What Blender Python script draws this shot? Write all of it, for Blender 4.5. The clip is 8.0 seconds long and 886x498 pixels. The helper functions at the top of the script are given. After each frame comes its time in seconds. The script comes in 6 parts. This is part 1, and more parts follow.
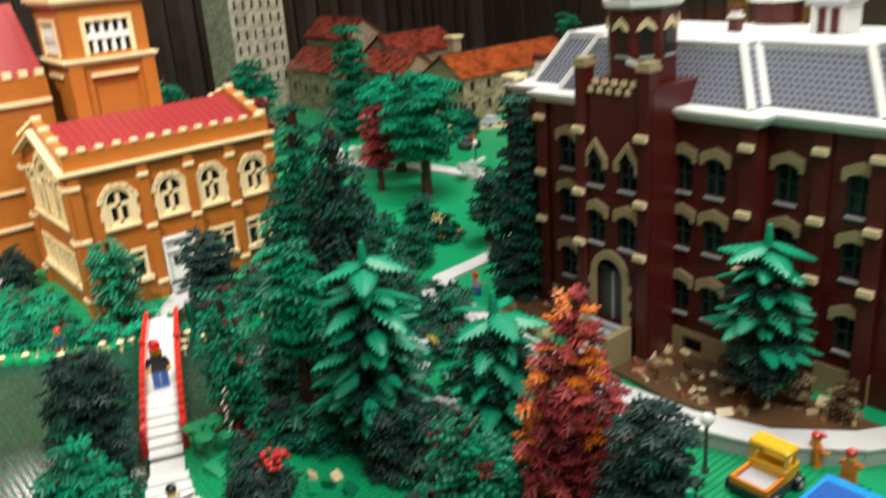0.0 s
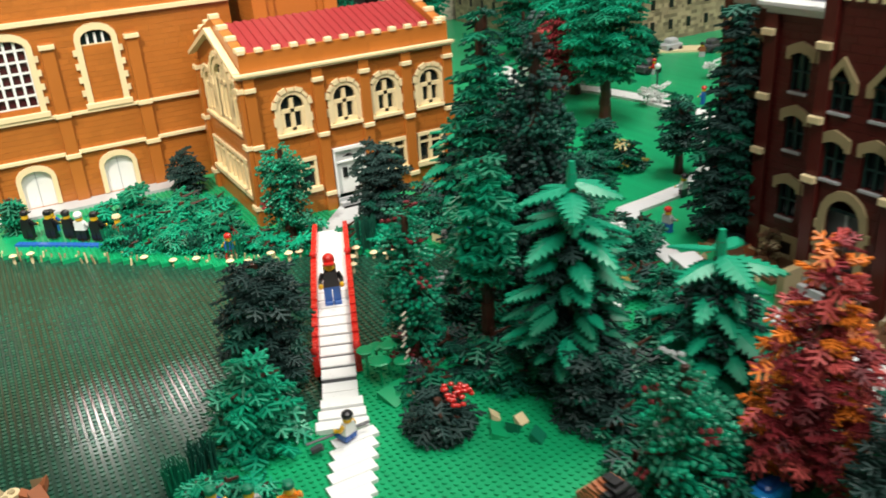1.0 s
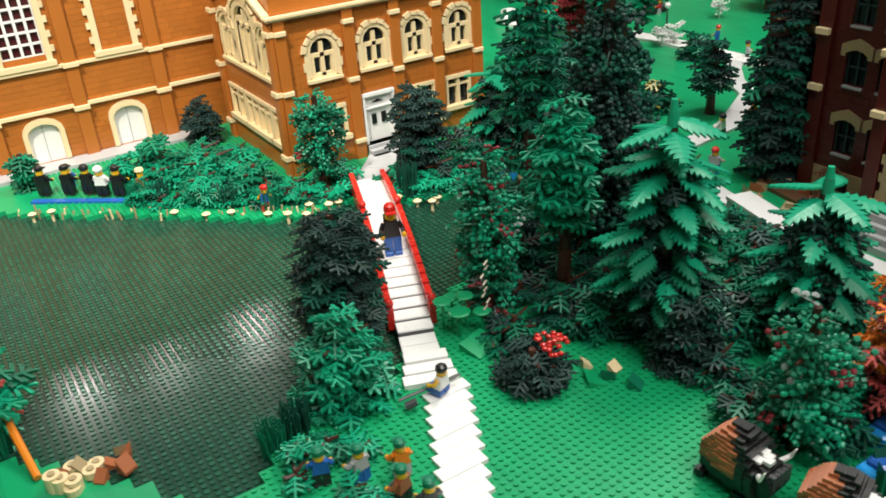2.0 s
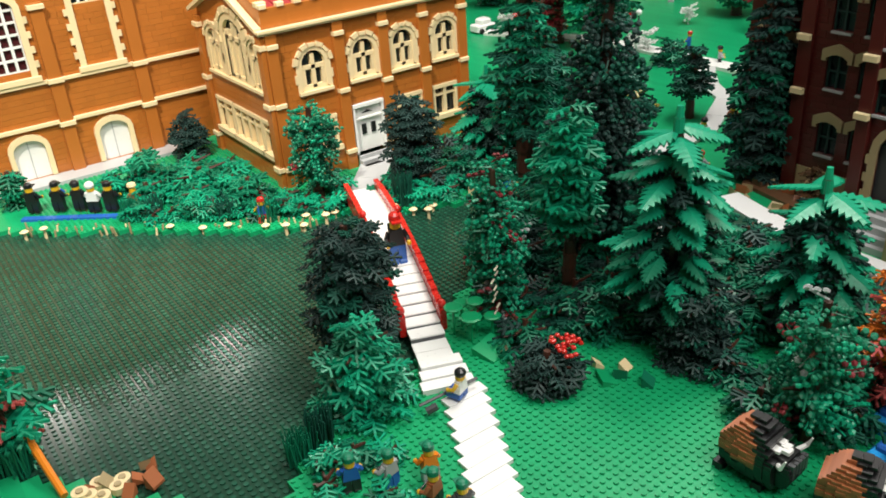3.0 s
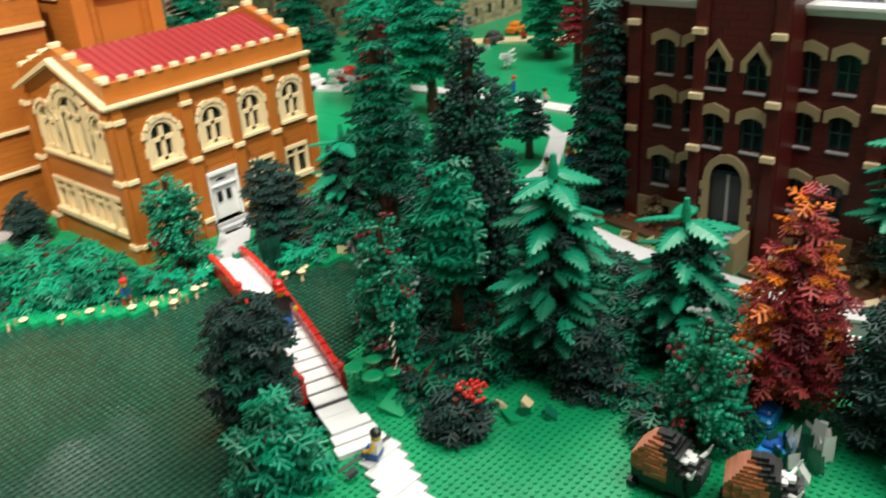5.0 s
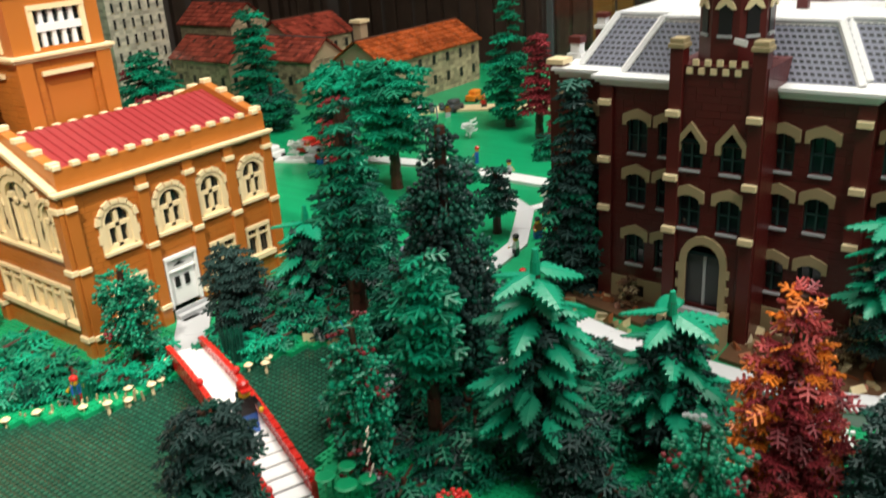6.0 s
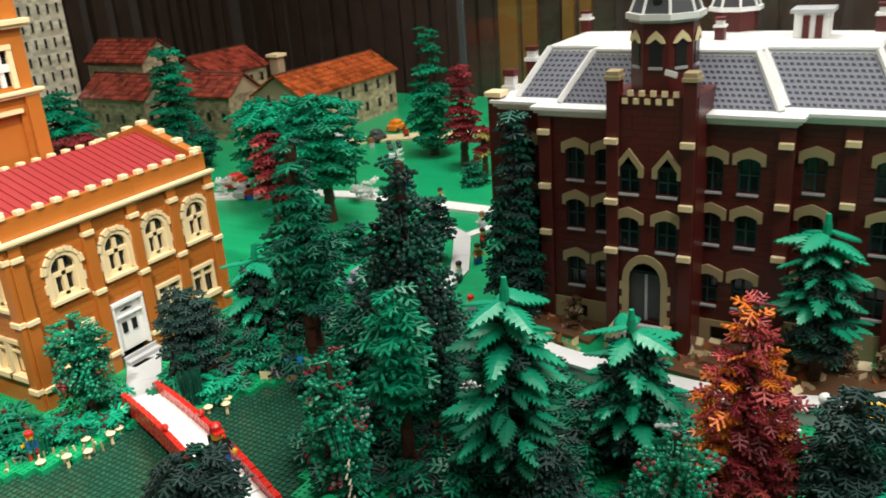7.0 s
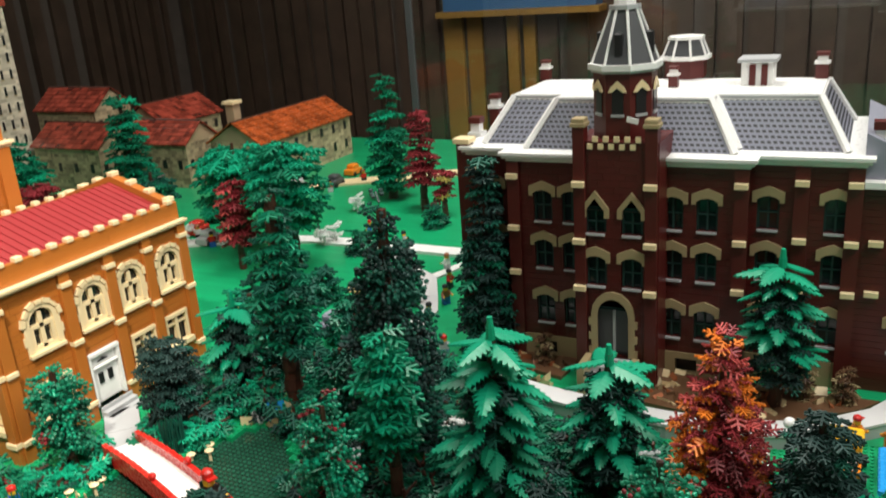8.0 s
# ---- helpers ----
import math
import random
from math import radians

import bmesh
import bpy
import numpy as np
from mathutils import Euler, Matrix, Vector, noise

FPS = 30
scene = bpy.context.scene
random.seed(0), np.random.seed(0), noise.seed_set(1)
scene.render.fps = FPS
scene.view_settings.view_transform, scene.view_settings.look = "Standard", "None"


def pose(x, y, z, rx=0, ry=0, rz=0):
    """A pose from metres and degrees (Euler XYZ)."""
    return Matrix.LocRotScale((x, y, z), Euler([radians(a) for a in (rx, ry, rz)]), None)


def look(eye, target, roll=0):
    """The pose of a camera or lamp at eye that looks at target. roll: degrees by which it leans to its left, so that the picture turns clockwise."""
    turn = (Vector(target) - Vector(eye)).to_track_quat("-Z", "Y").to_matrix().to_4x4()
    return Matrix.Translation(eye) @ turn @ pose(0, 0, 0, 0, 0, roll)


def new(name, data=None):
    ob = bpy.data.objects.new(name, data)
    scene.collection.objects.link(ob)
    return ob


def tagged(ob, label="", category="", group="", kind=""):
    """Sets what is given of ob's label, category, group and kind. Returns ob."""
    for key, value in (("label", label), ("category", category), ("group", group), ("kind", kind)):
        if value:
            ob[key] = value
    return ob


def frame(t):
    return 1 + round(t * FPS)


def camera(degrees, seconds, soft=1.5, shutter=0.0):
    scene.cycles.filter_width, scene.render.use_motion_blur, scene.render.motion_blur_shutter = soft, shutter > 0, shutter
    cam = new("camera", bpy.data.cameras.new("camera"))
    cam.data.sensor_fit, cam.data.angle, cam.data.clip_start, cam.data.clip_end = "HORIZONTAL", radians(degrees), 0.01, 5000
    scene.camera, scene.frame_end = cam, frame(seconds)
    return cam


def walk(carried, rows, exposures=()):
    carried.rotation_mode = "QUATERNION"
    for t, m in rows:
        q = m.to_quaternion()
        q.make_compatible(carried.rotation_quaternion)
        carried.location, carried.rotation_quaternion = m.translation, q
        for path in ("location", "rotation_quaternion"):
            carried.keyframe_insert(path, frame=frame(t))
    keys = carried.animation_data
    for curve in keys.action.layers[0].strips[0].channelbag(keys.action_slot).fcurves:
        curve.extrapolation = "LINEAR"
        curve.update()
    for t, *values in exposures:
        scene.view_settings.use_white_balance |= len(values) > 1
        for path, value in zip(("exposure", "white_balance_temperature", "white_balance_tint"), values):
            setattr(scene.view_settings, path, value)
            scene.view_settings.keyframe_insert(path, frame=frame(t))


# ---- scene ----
cam = camera(55.4, 8.0, soft=1.7, shutter=0.8)
PATH = [
    (0, (0.1984, 0.0825, 0.5611), (0.7792, 0.8200, 0.2165), -4.25),
    (0.5, (0.1947, 0.1333, 0.5330), (0.7150, 0.8905, 0.1380), -3.68),
    (1, (0.1930, 0.2061, 0.5206), (0.6231, 1.0097, 0.1093), -3.96),
    (1.5, (0.1516, 0.2650, 0.5092), (0.5842, 1.0488, 0.0637), -3.85),
    (2, (0.0950, 0.3005, 0.5122), (0.5531, 1.0561, 0.0439), -4.07),
    (3.5, (0.0125, 0.3209, 0.5295), (0.5369, 1.0382, 0.0707), -3.96),
    (4, (-0.0204, 0.3294, 0.5334), (0.5425, 1.0178, 0.0759), -3.78),
    (5.5, (-0.0113, 0.3815, 0.5623), (0.6928, 0.9585, 0.1484), -4.09),
    (6, (0.0145, 0.4102, 0.5743), (0.7393, 0.9875, 0.1983), -3.83),
    (6.5, (-0.0104, 0.4298, 0.5893), (0.7586, 0.9590, 0.2306), -4.54),
    (7, (-0.0426, 0.4461, 0.5979), (0.7522, 0.9376, 0.2419), -4.28),
    (7.5, (-0.0688, 0.4584, 0.6065), (0.7524, 0.9152, 0.2645), -3.95),
    (8, (-0.0958, 0.4661, 0.6188), (0.7452, 0.9049, 0.3023), -4.30),
]
walk(cam, [(t, look(eye, target, roll)) for t, eye, target, roll in PATH])

# ---------- light ----------
world = bpy.data.worlds.new("world")
scene.world = world
world.use_nodes = True
world.node_tree.nodes["Background"].inputs[0].default_value = (0.9, 0.95, 1.0, 1)
world.node_tree.nodes["Background"].inputs[1].default_value = 0.05
scene.view_settings.exposure = 0.0


def area_lamp(eye, target, watts, size, color):
    data = bpy.data.lights.new("area_lamp", "AREA")
    data.energy, data.size, data.color = watts, size, color
    ob = new("area_lamp", data)
    ob.matrix_world = look(eye, target)
    return ob


def hall_fill_spot(eye, target, watts, cone, blend, color, radius=0.05):
    data = bpy.data.lights.new("hall_fill_spot", "SPOT")
    data.energy, data.spot_size, data.spot_blend, data.color, data.shadow_soft_size = watts, radians(cone), blend, color, radius
    ob = new("hall_fill_spot", data)
    ob.matrix_world = look(eye, target)
    return ob


WARM = (1.0, 0.92, 0.80)
NEUTRAL = (1.0, 0.96, 0.90)
# unseen spot added to brighten the tan hall and spare the red building
hall_fill_spot((-0.55, 0.55, 2.30), (0.42, 1.80, 0.16), 375, 36, 0.8, WARM)
area_lamp((0.55, -0.55, 2.35), (0.6, 1.0, 0), 52, 1.1, NEUTRAL)
area_lamp((1.75, 1.20, 2.40), (1.25, 1.0, 0), 48, 0.8, NEUTRAL)
# broad unseen lamp added only to lift the shadows
area_lamp((0.6, 0.9, 2.55), (0.6, 0.901, 0), 34, 2.6, NEUTRAL)
# unseen far-wall lamps, placed to give the pond its mirrored highlights
for lx, lz, watts in ((0.30, 1.80, 2.8), (0.70, 1.76, 2.4), (1.17, 1.79, 3.4), (1.56, 1.76, 1.8)):
    area_lamp((lx, 4.05, lz), (0.3, 1.2, 0), watts, 0.13, NEUTRAL)


# ---------- materials ----------
def plastic(name, rgb, rough=0.3, vary=0.12, bump=0.05, scale=220.0, island=True, spec=0.5):
    """Moulded plastic: small tone steps from piece to piece, fine scuffs, slight ripple."""
    m = bpy.data.materials.new(name)
    m.use_nodes = True
    nt = m.node_tree
    p = nt.nodes["Principled BSDF"]
    geo = nt.nodes.new("ShaderNodeNewGeometry")
    info = nt.nodes.new("ShaderNodeObjectInfo")
    tex = nt.nodes.new("ShaderNodeTexCoord")
    fine = nt.nodes.new("ShaderNodeTexNoise")
    fine.inputs["Scale"].default_value = scale
    wide = nt.nodes.new("ShaderNodeTexNoise")
    wide.inputs["Scale"].default_value = 9.0
    nt.links.new(tex.outputs["Object"], fine.inputs["Vector"])
    nt.links.new(tex.outputs["Object"], wide.inputs["Vector"])
    add = nt.nodes.new("ShaderNodeMath")
    add.operation = "ADD"
    nt.links.new(geo.outputs["Random Per Island"] if island else info.outputs["Random"], add.inputs[0])
    nt.links.new(wide.outputs["Fac"], add.inputs[1])
    ramp = nt.nodes.new("ShaderNodeMapRange")
    ramp.inputs["From Min"].default_value, ramp.inputs["From Max"].default_value = 0.3, 1.7
    ramp.inputs["To Min"].default_value, ramp.inputs["To Max"].default_value = 1 - vary, 1 + vary
    nt.links.new(add.outputs[0], ramp.inputs["Value"])
    hsv = nt.nodes.new("ShaderNodeHueSaturation")
    hsv.inputs["Color"].default_value = (*rgb, 1)
    nt.links.new(ramp.outputs[0], hsv.inputs["Value"])
    nt.links.new(hsv.outputs[0], p.inputs["Base Color"])
    rr = nt.nodes.new("ShaderNodeMapRange")
    rr.inputs["To Min"].default_value, rr.inputs["To Max"].default_value = rough * 0.75, rough * 1.4
    nt.links.new(fine.outputs["Fac"], rr.inputs["Value"])
    nt.links.new(rr.outputs[0], p.inputs["Roughness"])
    p.inputs["Specular IOR Level"].default_value = spec
    b = nt.nodes.new("ShaderNodeBump")
    b.inputs["Strength"].default_value, b.inputs["Distance"].default_value = bump, 0.001
    nt.links.new(fine.outputs["Fac"], b.inputs["Height"])
    nt.links.new(b.outputs[0], p.inputs["Normal"])
    return m


GREEN = plastic("bright_green_plastic", (0.005, 0.30, 0.115), 0.32, 0.10)
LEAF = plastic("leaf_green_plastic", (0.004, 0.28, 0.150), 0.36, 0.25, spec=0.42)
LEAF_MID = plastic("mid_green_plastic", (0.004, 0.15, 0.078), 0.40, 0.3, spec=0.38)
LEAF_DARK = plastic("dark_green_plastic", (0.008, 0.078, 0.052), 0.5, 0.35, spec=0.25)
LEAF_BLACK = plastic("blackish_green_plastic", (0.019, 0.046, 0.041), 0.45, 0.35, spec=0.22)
LEAF_RED = plastic("dark_red_leaf_plastic", (0.20, 0.020, 0.027), 0.45, 0.35, spec=0.3)
LEAF_CORAL = plastic("coral_leaf_plastic", (0.46, 0.075, 0.070), 0.45, 0.3, spec=0.3)
LEAF_ORANGE = plastic("orange_leaf_plastic", (0.74, 0.19, 0.022), 0.38, 0.3, spec=0.3)
LEAF_OLIVE = plastic("olive_leaf_plastic", (0.42, 0.33, 0.08), 0.35, 0.3)
TRUNK = plastic("reddish_brown_plastic", (0.055, 0.018, 0.010), 0.4, 0.35)
BROWN = plastic("dark_orange_brick_plastic", (0.42, 0.135, 0.022), 0.33, 0.10)
CREAM = plastic("cream_tan_plastic", (0.78, 0.63, 0.37), 0.35, 0.12)
WHITE = plastic("white_plastic", (0.80, 0.80, 0.78), 0.28, 0.05)
ROOF_RED = plastic("red_roof_plastic", (0.27, 0.022, 0.025), 0.36, 0.14, spec=0.6)
RED = plastic("red_plastic", (0.52, 0.02, 0.014), 0.25, 0.08)
DARK_RED = plastic("dark_red_brick_plastic", (0.085, 0.010, 0.008), 0.35, 0.14)
STONE = plastic("dark_tan_plastic", (0.36, 0.28, 0.15), 0.38, 0.16)
SLATE = plastic("sand_blue_grey_plastic", (0.25, 0.26, 0.32), 0.35, 0.12)
GREY = plastic("light_grey_plastic", (0.42, 0.43, 0.44), 0.33, 0.10)
DARK_GREY = plastic("dark_grey_plastic", (0.055, 0.058, 0.062), 0.35, 0.15)
BLACK = plastic("black_plastic", (0.012, 0.012, 0.013), 0.3, 0.1)
YELLOW = plastic("yellow_plastic", (0.75, 0.42, 0.02), 0.28, 0.08)
ORANGE = plastic("orange_plastic", (0.75, 0.22, 0.015), 0.28, 0.08)
BLUE = plastic("blue_plastic", (0.02, 0.11, 0.42), 0.28, 0.1)
AZURE = plastic("azure_blue_plastic", (0.02, 0.30, 0.72), 0.25, 0.1)
FUR = plastic("brown_fur_plastic", (0.35, 0.110, 0.042), 0.4, 0.25)
SOIL = plastic("brown_ground_plastic", (0.12, 0.060, 0.030), 0.4, 0.4)
TILE_ROOF = plastic("terracotta_roof_plastic", (0.25, 0.045, 0.028), 0.20, 0.7, spec=0.8)
TILE_ORANGE = plastic("orange_roof_plastic", (0.36, 0.075, 0.020), 0.24, 0.6)
FAR_STONE = plastic("mottled_stone_plastic", (0.33, 0.26, 0.16), 0.4, 0.65)
# white paving toned down to grey, with its shade put into the colour
PAVE_SHADED = plastic("shaded_paving_plastic", (0.60, 0.60, 0.60), 0.33, 0.08)
PALE = plastic("pale_grey_plastic", (0.50, 0.44, 0.34), 0.4, 0.45)
DARK_PANE = plastic("dark_window_pane", (0.010, 0.016, 0.018), 0.12, 0.2, 0.0)
WATER_STUD = plastic("dark_green_water_stud", (0.016, 0.085, 0.052), 0.22, 0.3, 0.05, spec=0.6)
WATER = plastic("clear_dark_green_plate", (0.014, 0.050, 0.030), 0.14, 0.25, 0.05, spec=0.6)
WALL_WOOD = plastic("dark_room_panelling", (0.046, 0.028, 0.018), 0.5, 0.75, 0.2, 30, island=True)
WALL_YELLOW = plastic("ochre_panel", (0.22, 0.115, 0.02), 0.5, 0.2, 0.1, 30)
WALL_BLUE = plastic("blue_panel", (0.03, 0.10, 0.22), 0.5, 0.1, 0.1, 30)
ROOM = plastic("dark_room_paint", (0.07, 0.055, 0.045), 0.7, 0.2, 0.2, 20)
BOUNCE_WALL = plastic("bounce_wall_paint", (0.55, 0.53, 0.50), 0.8, 0.06, 0.1, 20)
CARPET = plastic("dark_carpet", (0.03, 0.028, 0.027), 0.9, 0.3, 0.6, 60)
CEIL = plastic("ceiling_paint", (0.72, 0.70, 0.67), 0.8, 0.05, 0.1, 20)


def glass(name, rgb, rough, ior=1.45):
    m = bpy.data.materials.new(name)
    m.use_nodes = True
    p = m.node_tree.nodes["Principled BSDF"]
    p.inputs["Base Color"].default_value = (*rgb, 1)
    p.inputs["Transmission Weight"].default_value = 1.0
    p.inputs["Roughness"].default_value = rough
    p.inputs["IOR"].default_value = ior
    return m


PANE = glass("case_glass", (0.96, 0.98, 0.97), 0.0, 1.45)


# ---------- mesh building ----------
class Shape:
    """Collects corners and faces of one mesh, with a material for each face."""

    def __init__(self, *materials):
        self.v, self.f, self.m, self.mats, self.cur = [], [], [], list(materials), 0

    def use(self, material):
        if material not in self.mats:
            self.mats.append(material)
        self.cur = self.mats.index(material)
        return self

    def face(self, pts):
        k = len(self.v)
        self.v += [tuple(p) for p in pts]
        self.f.append(tuple(range(k, k + len(pts))))
        self.m.append(self.cur)

    def raw(self, verts, faces):
        k = len(self.v)
        self.v += [tuple(p) for p in verts]
        self.f += [tuple(i + k for i in f) for f in faces]
        self.m += [self.cur] * len(faces)
        return self

    def box(self, x0, x1, y0, y1, z0, z1, c=0.0):
        if c <= 0:
            v = [(x, y, z) for z in (z0, z1) for y in (y0, y1) for x in (x0, x1)]
            f = [(0, 2, 3, 1), (4, 5, 7, 6), (0, 1, 5, 4), (2, 6, 7, 3), (0, 4, 6, 2), (1, 3, 7, 5)]
            return self.raw(v, f)
        # chamfered at top and along the upright edges
        def ring(i, z):
            return [(x0 + i + c, y0 + i, z), (x1 - i - c, y0 + i, z), (x1 - i, y0 + i + c, z), (x1 - i, y1 - i - c, z),
                    (x1 - i - c, y1 - i, z), (x0 + i + c, y1 - i, z), (x0 + i, y1 - i - c, z), (x0 + i, y0 + i + c, z)]
        v = ring(0, z0) + ring(0, z1 - c) + ring(c, z1)
        f = [tuple(range(7, -1, -1)), tuple(range(16, 24))]
        for k in (0, 8):
            f += [(k + i, k + (i + 1) % 8, k + 8 + (i + 1) % 8, k + 8 + i) for i in range(8)]
        return self.raw(v, f)

    def tube(self, x, y, z0, z1, r0, r1=None, n=10, turn=0.0, cap=True):
        r1 = r0 if r1 is None else r1
        a = [turn + 2 * math.pi * i / n for i in range(n)]
        v = [(x + r0 * math.cos(t), y + r0 * math.sin(t), z0) for t in a] + [(x + r1 * math.cos(t), y + r1 * math.sin(t), z1) for t in a]
        f = [(i, (i + 1) % n, n + (i + 1) % n, n + i) for i in range(n)]
        if cap:
            f += [tuple(range(n, 2 * n)), tuple(range(n - 1, -1, -1))]
        return self.raw(v, f)

    def rod(self, a, b, r0, r1=None, n=6):
        a, b = Vector(a), Vector(b)
        r1 = r0 if r1 is None else r1
        d = (b - a).normalized()
        s = d.orthogonal().normalized()
        u = d.cross(s)
        ring = [(math.cos(2 * math.pi * i / n), math.sin(2 * math.pi * i / n)) for i in range(n)]
        v = [a + r0 * (c * s + w * u) for c, w in ring] + [b + r1 * (c * s + w * u) for c, w in ring]
        f = [(i, (i + 1) % n, n + (i + 1) % n, n + i) for i in range(n)] + [tuple(range(n, 2 * n)), tuple(range(n - 1, -1, -1))]
        return self.raw(v, f)

    def prism(self, pts, axis, d0, d1):
        """A flat outline, given as pairs, drawn out along an axis from d0 to d1."""
        def at(p, d):
            return {"x": (d, p[0], p[1]), "y": (p[0], d, p[1]), "z": (p[0], p[1], d)}[axis]
        n = len(pts)
        v = [at(p, d0) for p in pts] + [at(p, d1) for p in pts]
        f = [tuple(range(n)), tuple(range(2 * n - 1, n - 1, -1))] + [(i, n + i, n + (i + 1) % n, (i + 1) % n) for i in range(n)]
        return self.raw(v, f)

    def ball(self, c, r, n=8, m=5, squash=1.0):
        v, f = [], []
        for j in range(1, m):
            t = math.pi * j / m
            v += [(c[0] + r * math.sin(t) * math.cos(2 * math.pi * i / n), c[1] + r * math.sin(t) * math.sin(2 * math.pi * i / n), c[2] + squash * r * math.cos(t)) for i in range(n)]
        for j in range(m - 2):
            f += [(j * n + i, (j + 1) * n + i, (j + 1) * n + (i + 1) % n, j * n + (i + 1) % n) for i in range(n)]
        v += [(c[0], c[1], c[2] + squash * r), (c[0], c[1], c[2] - squash * r)]
        k = len(v)
        f += [(i, (i + 1) % n, k - 2) for i in range(n)]
        f += [((m - 2) * n + (i + 1) % n, (m - 2) * n + i, k - 1) for i in range(n)]
        return self.raw(v, f)

    def mesh(self, name, origin=(0, 0, 0)):
        me = bpy.data.meshes.new(name)
        o = Vector(origin)
        me.from_pydata([tuple(Vector(p) - o) for p in self.v], [], self.f)
        for mat in self.mats:
            me.materials.append(mat)
        me.polygons.foreach_set("material_index", self.m)
        bm = bmesh.new()
        bm.from_mesh(me)
        if len(bm.faces) < 20000:
            bmesh.ops.recalc_face_normals(bm, faces=bm.faces)
        bm.to_mesh(me)
        bm.free()
        return me


def spot(ob):
    p = Vector()
    while ob is not None:
        p += ob.location
        ob = ob.parent
    return p


def part(name, shape, parent, label="", kind="", at=None):
    """One mesh object under a thing or under a part. Corners are given in the world."""
    base = spot(parent)
    at = Vector(at) if at is not None else base
    ob = new(name, shape.mesh(name, at))
    ob.parent = parent
    ob.location = at - base
    return tagged(ob, label, kind=kind)


def thing(name, at, label, category, group="", kind=""):
    ob = new(name)
    ob.location = at
    ob.empty_display_size = 0.01
    return tagged(ob, label, category, group, kind)


def solid(name, shape, at, label, category="", group="", kind=""):
    ob = new(name, shape.mesh(name, at))
    ob.location = at
    return tagged(ob, label, category, group, kind)


S = 0.008      # stud pitch
P = 0.0032     # plate height
B = 0.0096     # brick height
rnd = random.Random(7)


# ---------- room round the display ----------
s = Shape(CARPET).box(-3.0, 4.6, -3.0, 5.2, -0.86, -0.80)
solid("floor", s, (0, 0, -0.8), "dark carpeted floor of the exhibition room", kind="structure")
s = Shape(CEIL).box(-3.0, 4.6, -3.0, 5.2, 2.6, 2.7)
solid("ceiling", s, (0, 0, 2.6), "plain pale ceiling of the exhibition room", kind="structure")
# unseen walls close the room; their pale paint is added to bounce fill light
s = Shape(BOUNCE_WALL).box(-3.1, -3.0, -3.1, 5.3, -0.8, 2.6)
solid("wall_west", s, (-3.05, 0, -0.8), "unseen room wall, painted pale to bounce fill light", kind="structure")
s = Shape(BOUNCE_WALL).box(-3.0, 4.6, -3.1, -3.0, -0.8, 2.6)
solid("wall_south", s, (0, -3.05, -0.8), "unseen room wall, painted pale to bounce fill light", kind="structure")
wall_n = thing("wall_north", (0, 4.2, -0.8), "dark brown panelled wall with upright slats", "", kind="structure")
part("panel", Shape(ROOM).box(-3.0, 4.6, 4.24, 4.3, -0.8, 2.6), wall_n)
wall_e = thing("wall_east", (3.9, 0, -0.8), "dark brown panelled wall with ochre panels", "", kind="structure")
part("panel", Shape(ROOM).box(3.94, 4.0, -3.0, 4.24, -0.8, 2.6), wall_e)
x = -1.6
while x < 3.9:
    w = rnd.uniform(0.03, 0.10)
    part("slat", Shape(WALL_WOOD).box(x, x + w, 4.19 + rnd.uniform(0, 0.03), 4.238, -0.8, 2.6), wall_n)
    x += w + rnd.uniform(0.02, 0.09)
y = -1.5
while y < 4.18:
    w = rnd.uniform(0.04, 0.11)
    ochre = any(a < y < b for a, b in ((2.20, 2.37), (1.88, 2.06)))
    part("slat", Shape(WALL_YELLOW if ochre else WALL_WOOD).box(3.9 + rnd.uniform(0, 0.02), 3.938, y, y + w, -0.8, 2.6), wall_e)
    y += w + rnd.uniform(0.005, 0.05)

part("fascia", Shape(WALL_BLUE).box(3.80, 3.938, 1.62, 2.40, 0.405, 0.62, 0.004), wall_e, "blue sign board above the ochre panels")
part("ledge", Shape(WALL_YELLOW).box(3.79, 3.938, 1.60, 2.44, 0.375, 0.4045, 0.004), wall_e, "ochre ledge under the sign board")

# ---------- display table: pond, lawns, paths ----------
POND = [(0.00, 1.74), (0.10, 1.70), (0.16, 1.645), (0.31, 1.50), (0.46, 1.354), (0.60, 1.340), (0.64, 1.285), (0.70, 1.262), (0.755, 1.225), (0.75, 1.175), (0.69, 1.135), (0.62, 1.075), (0.57, 1.04), (0.50, 1.01), (0.44, 0.955),
        (0.37, 0.905), (0.29, 0.905), (0.235, 0.87), (0.19, 0.86), (0.13, 0.955), (0.085, 1.01), (0.02, 1.08), (-0.12, 1.14), (-0.34, 1.2), (-0.34, 1.74)]


def inside(x, y, poly):
    hit = False
    for i in range(len(poly)):
        (xa, ya), (xb, yb) = poly[i], poly[i - 1]
        if (ya > y) != (yb > y) and x < (xb - xa) * (y - ya) / (yb - ya) + xa:
            hit = not hit
    return hit


X0, X1, Y0, Y1 = -0.48, 2.72, -0.16, 3.44
table = thing("display_table", (1.1, 1.6, -0.8), "black display table that carries the toy campus", "table")
part("tabletop", Shape(BLACK).box(X0 - 0.03, X1 + 0.03, Y0 - 0.03, Y1 + 0.03, -0.06, -0.012, 0.004), table)
for tx in (X0 + 0.06, X1 - 0.06):
    for ty in (Y0 + 0.06, Y1 - 0.06):
        part("leg", Shape(BLACK).box(tx - 0.04, tx + 0.04, ty - 0.04, ty + 0.04, -0.8, -0.0602), table)

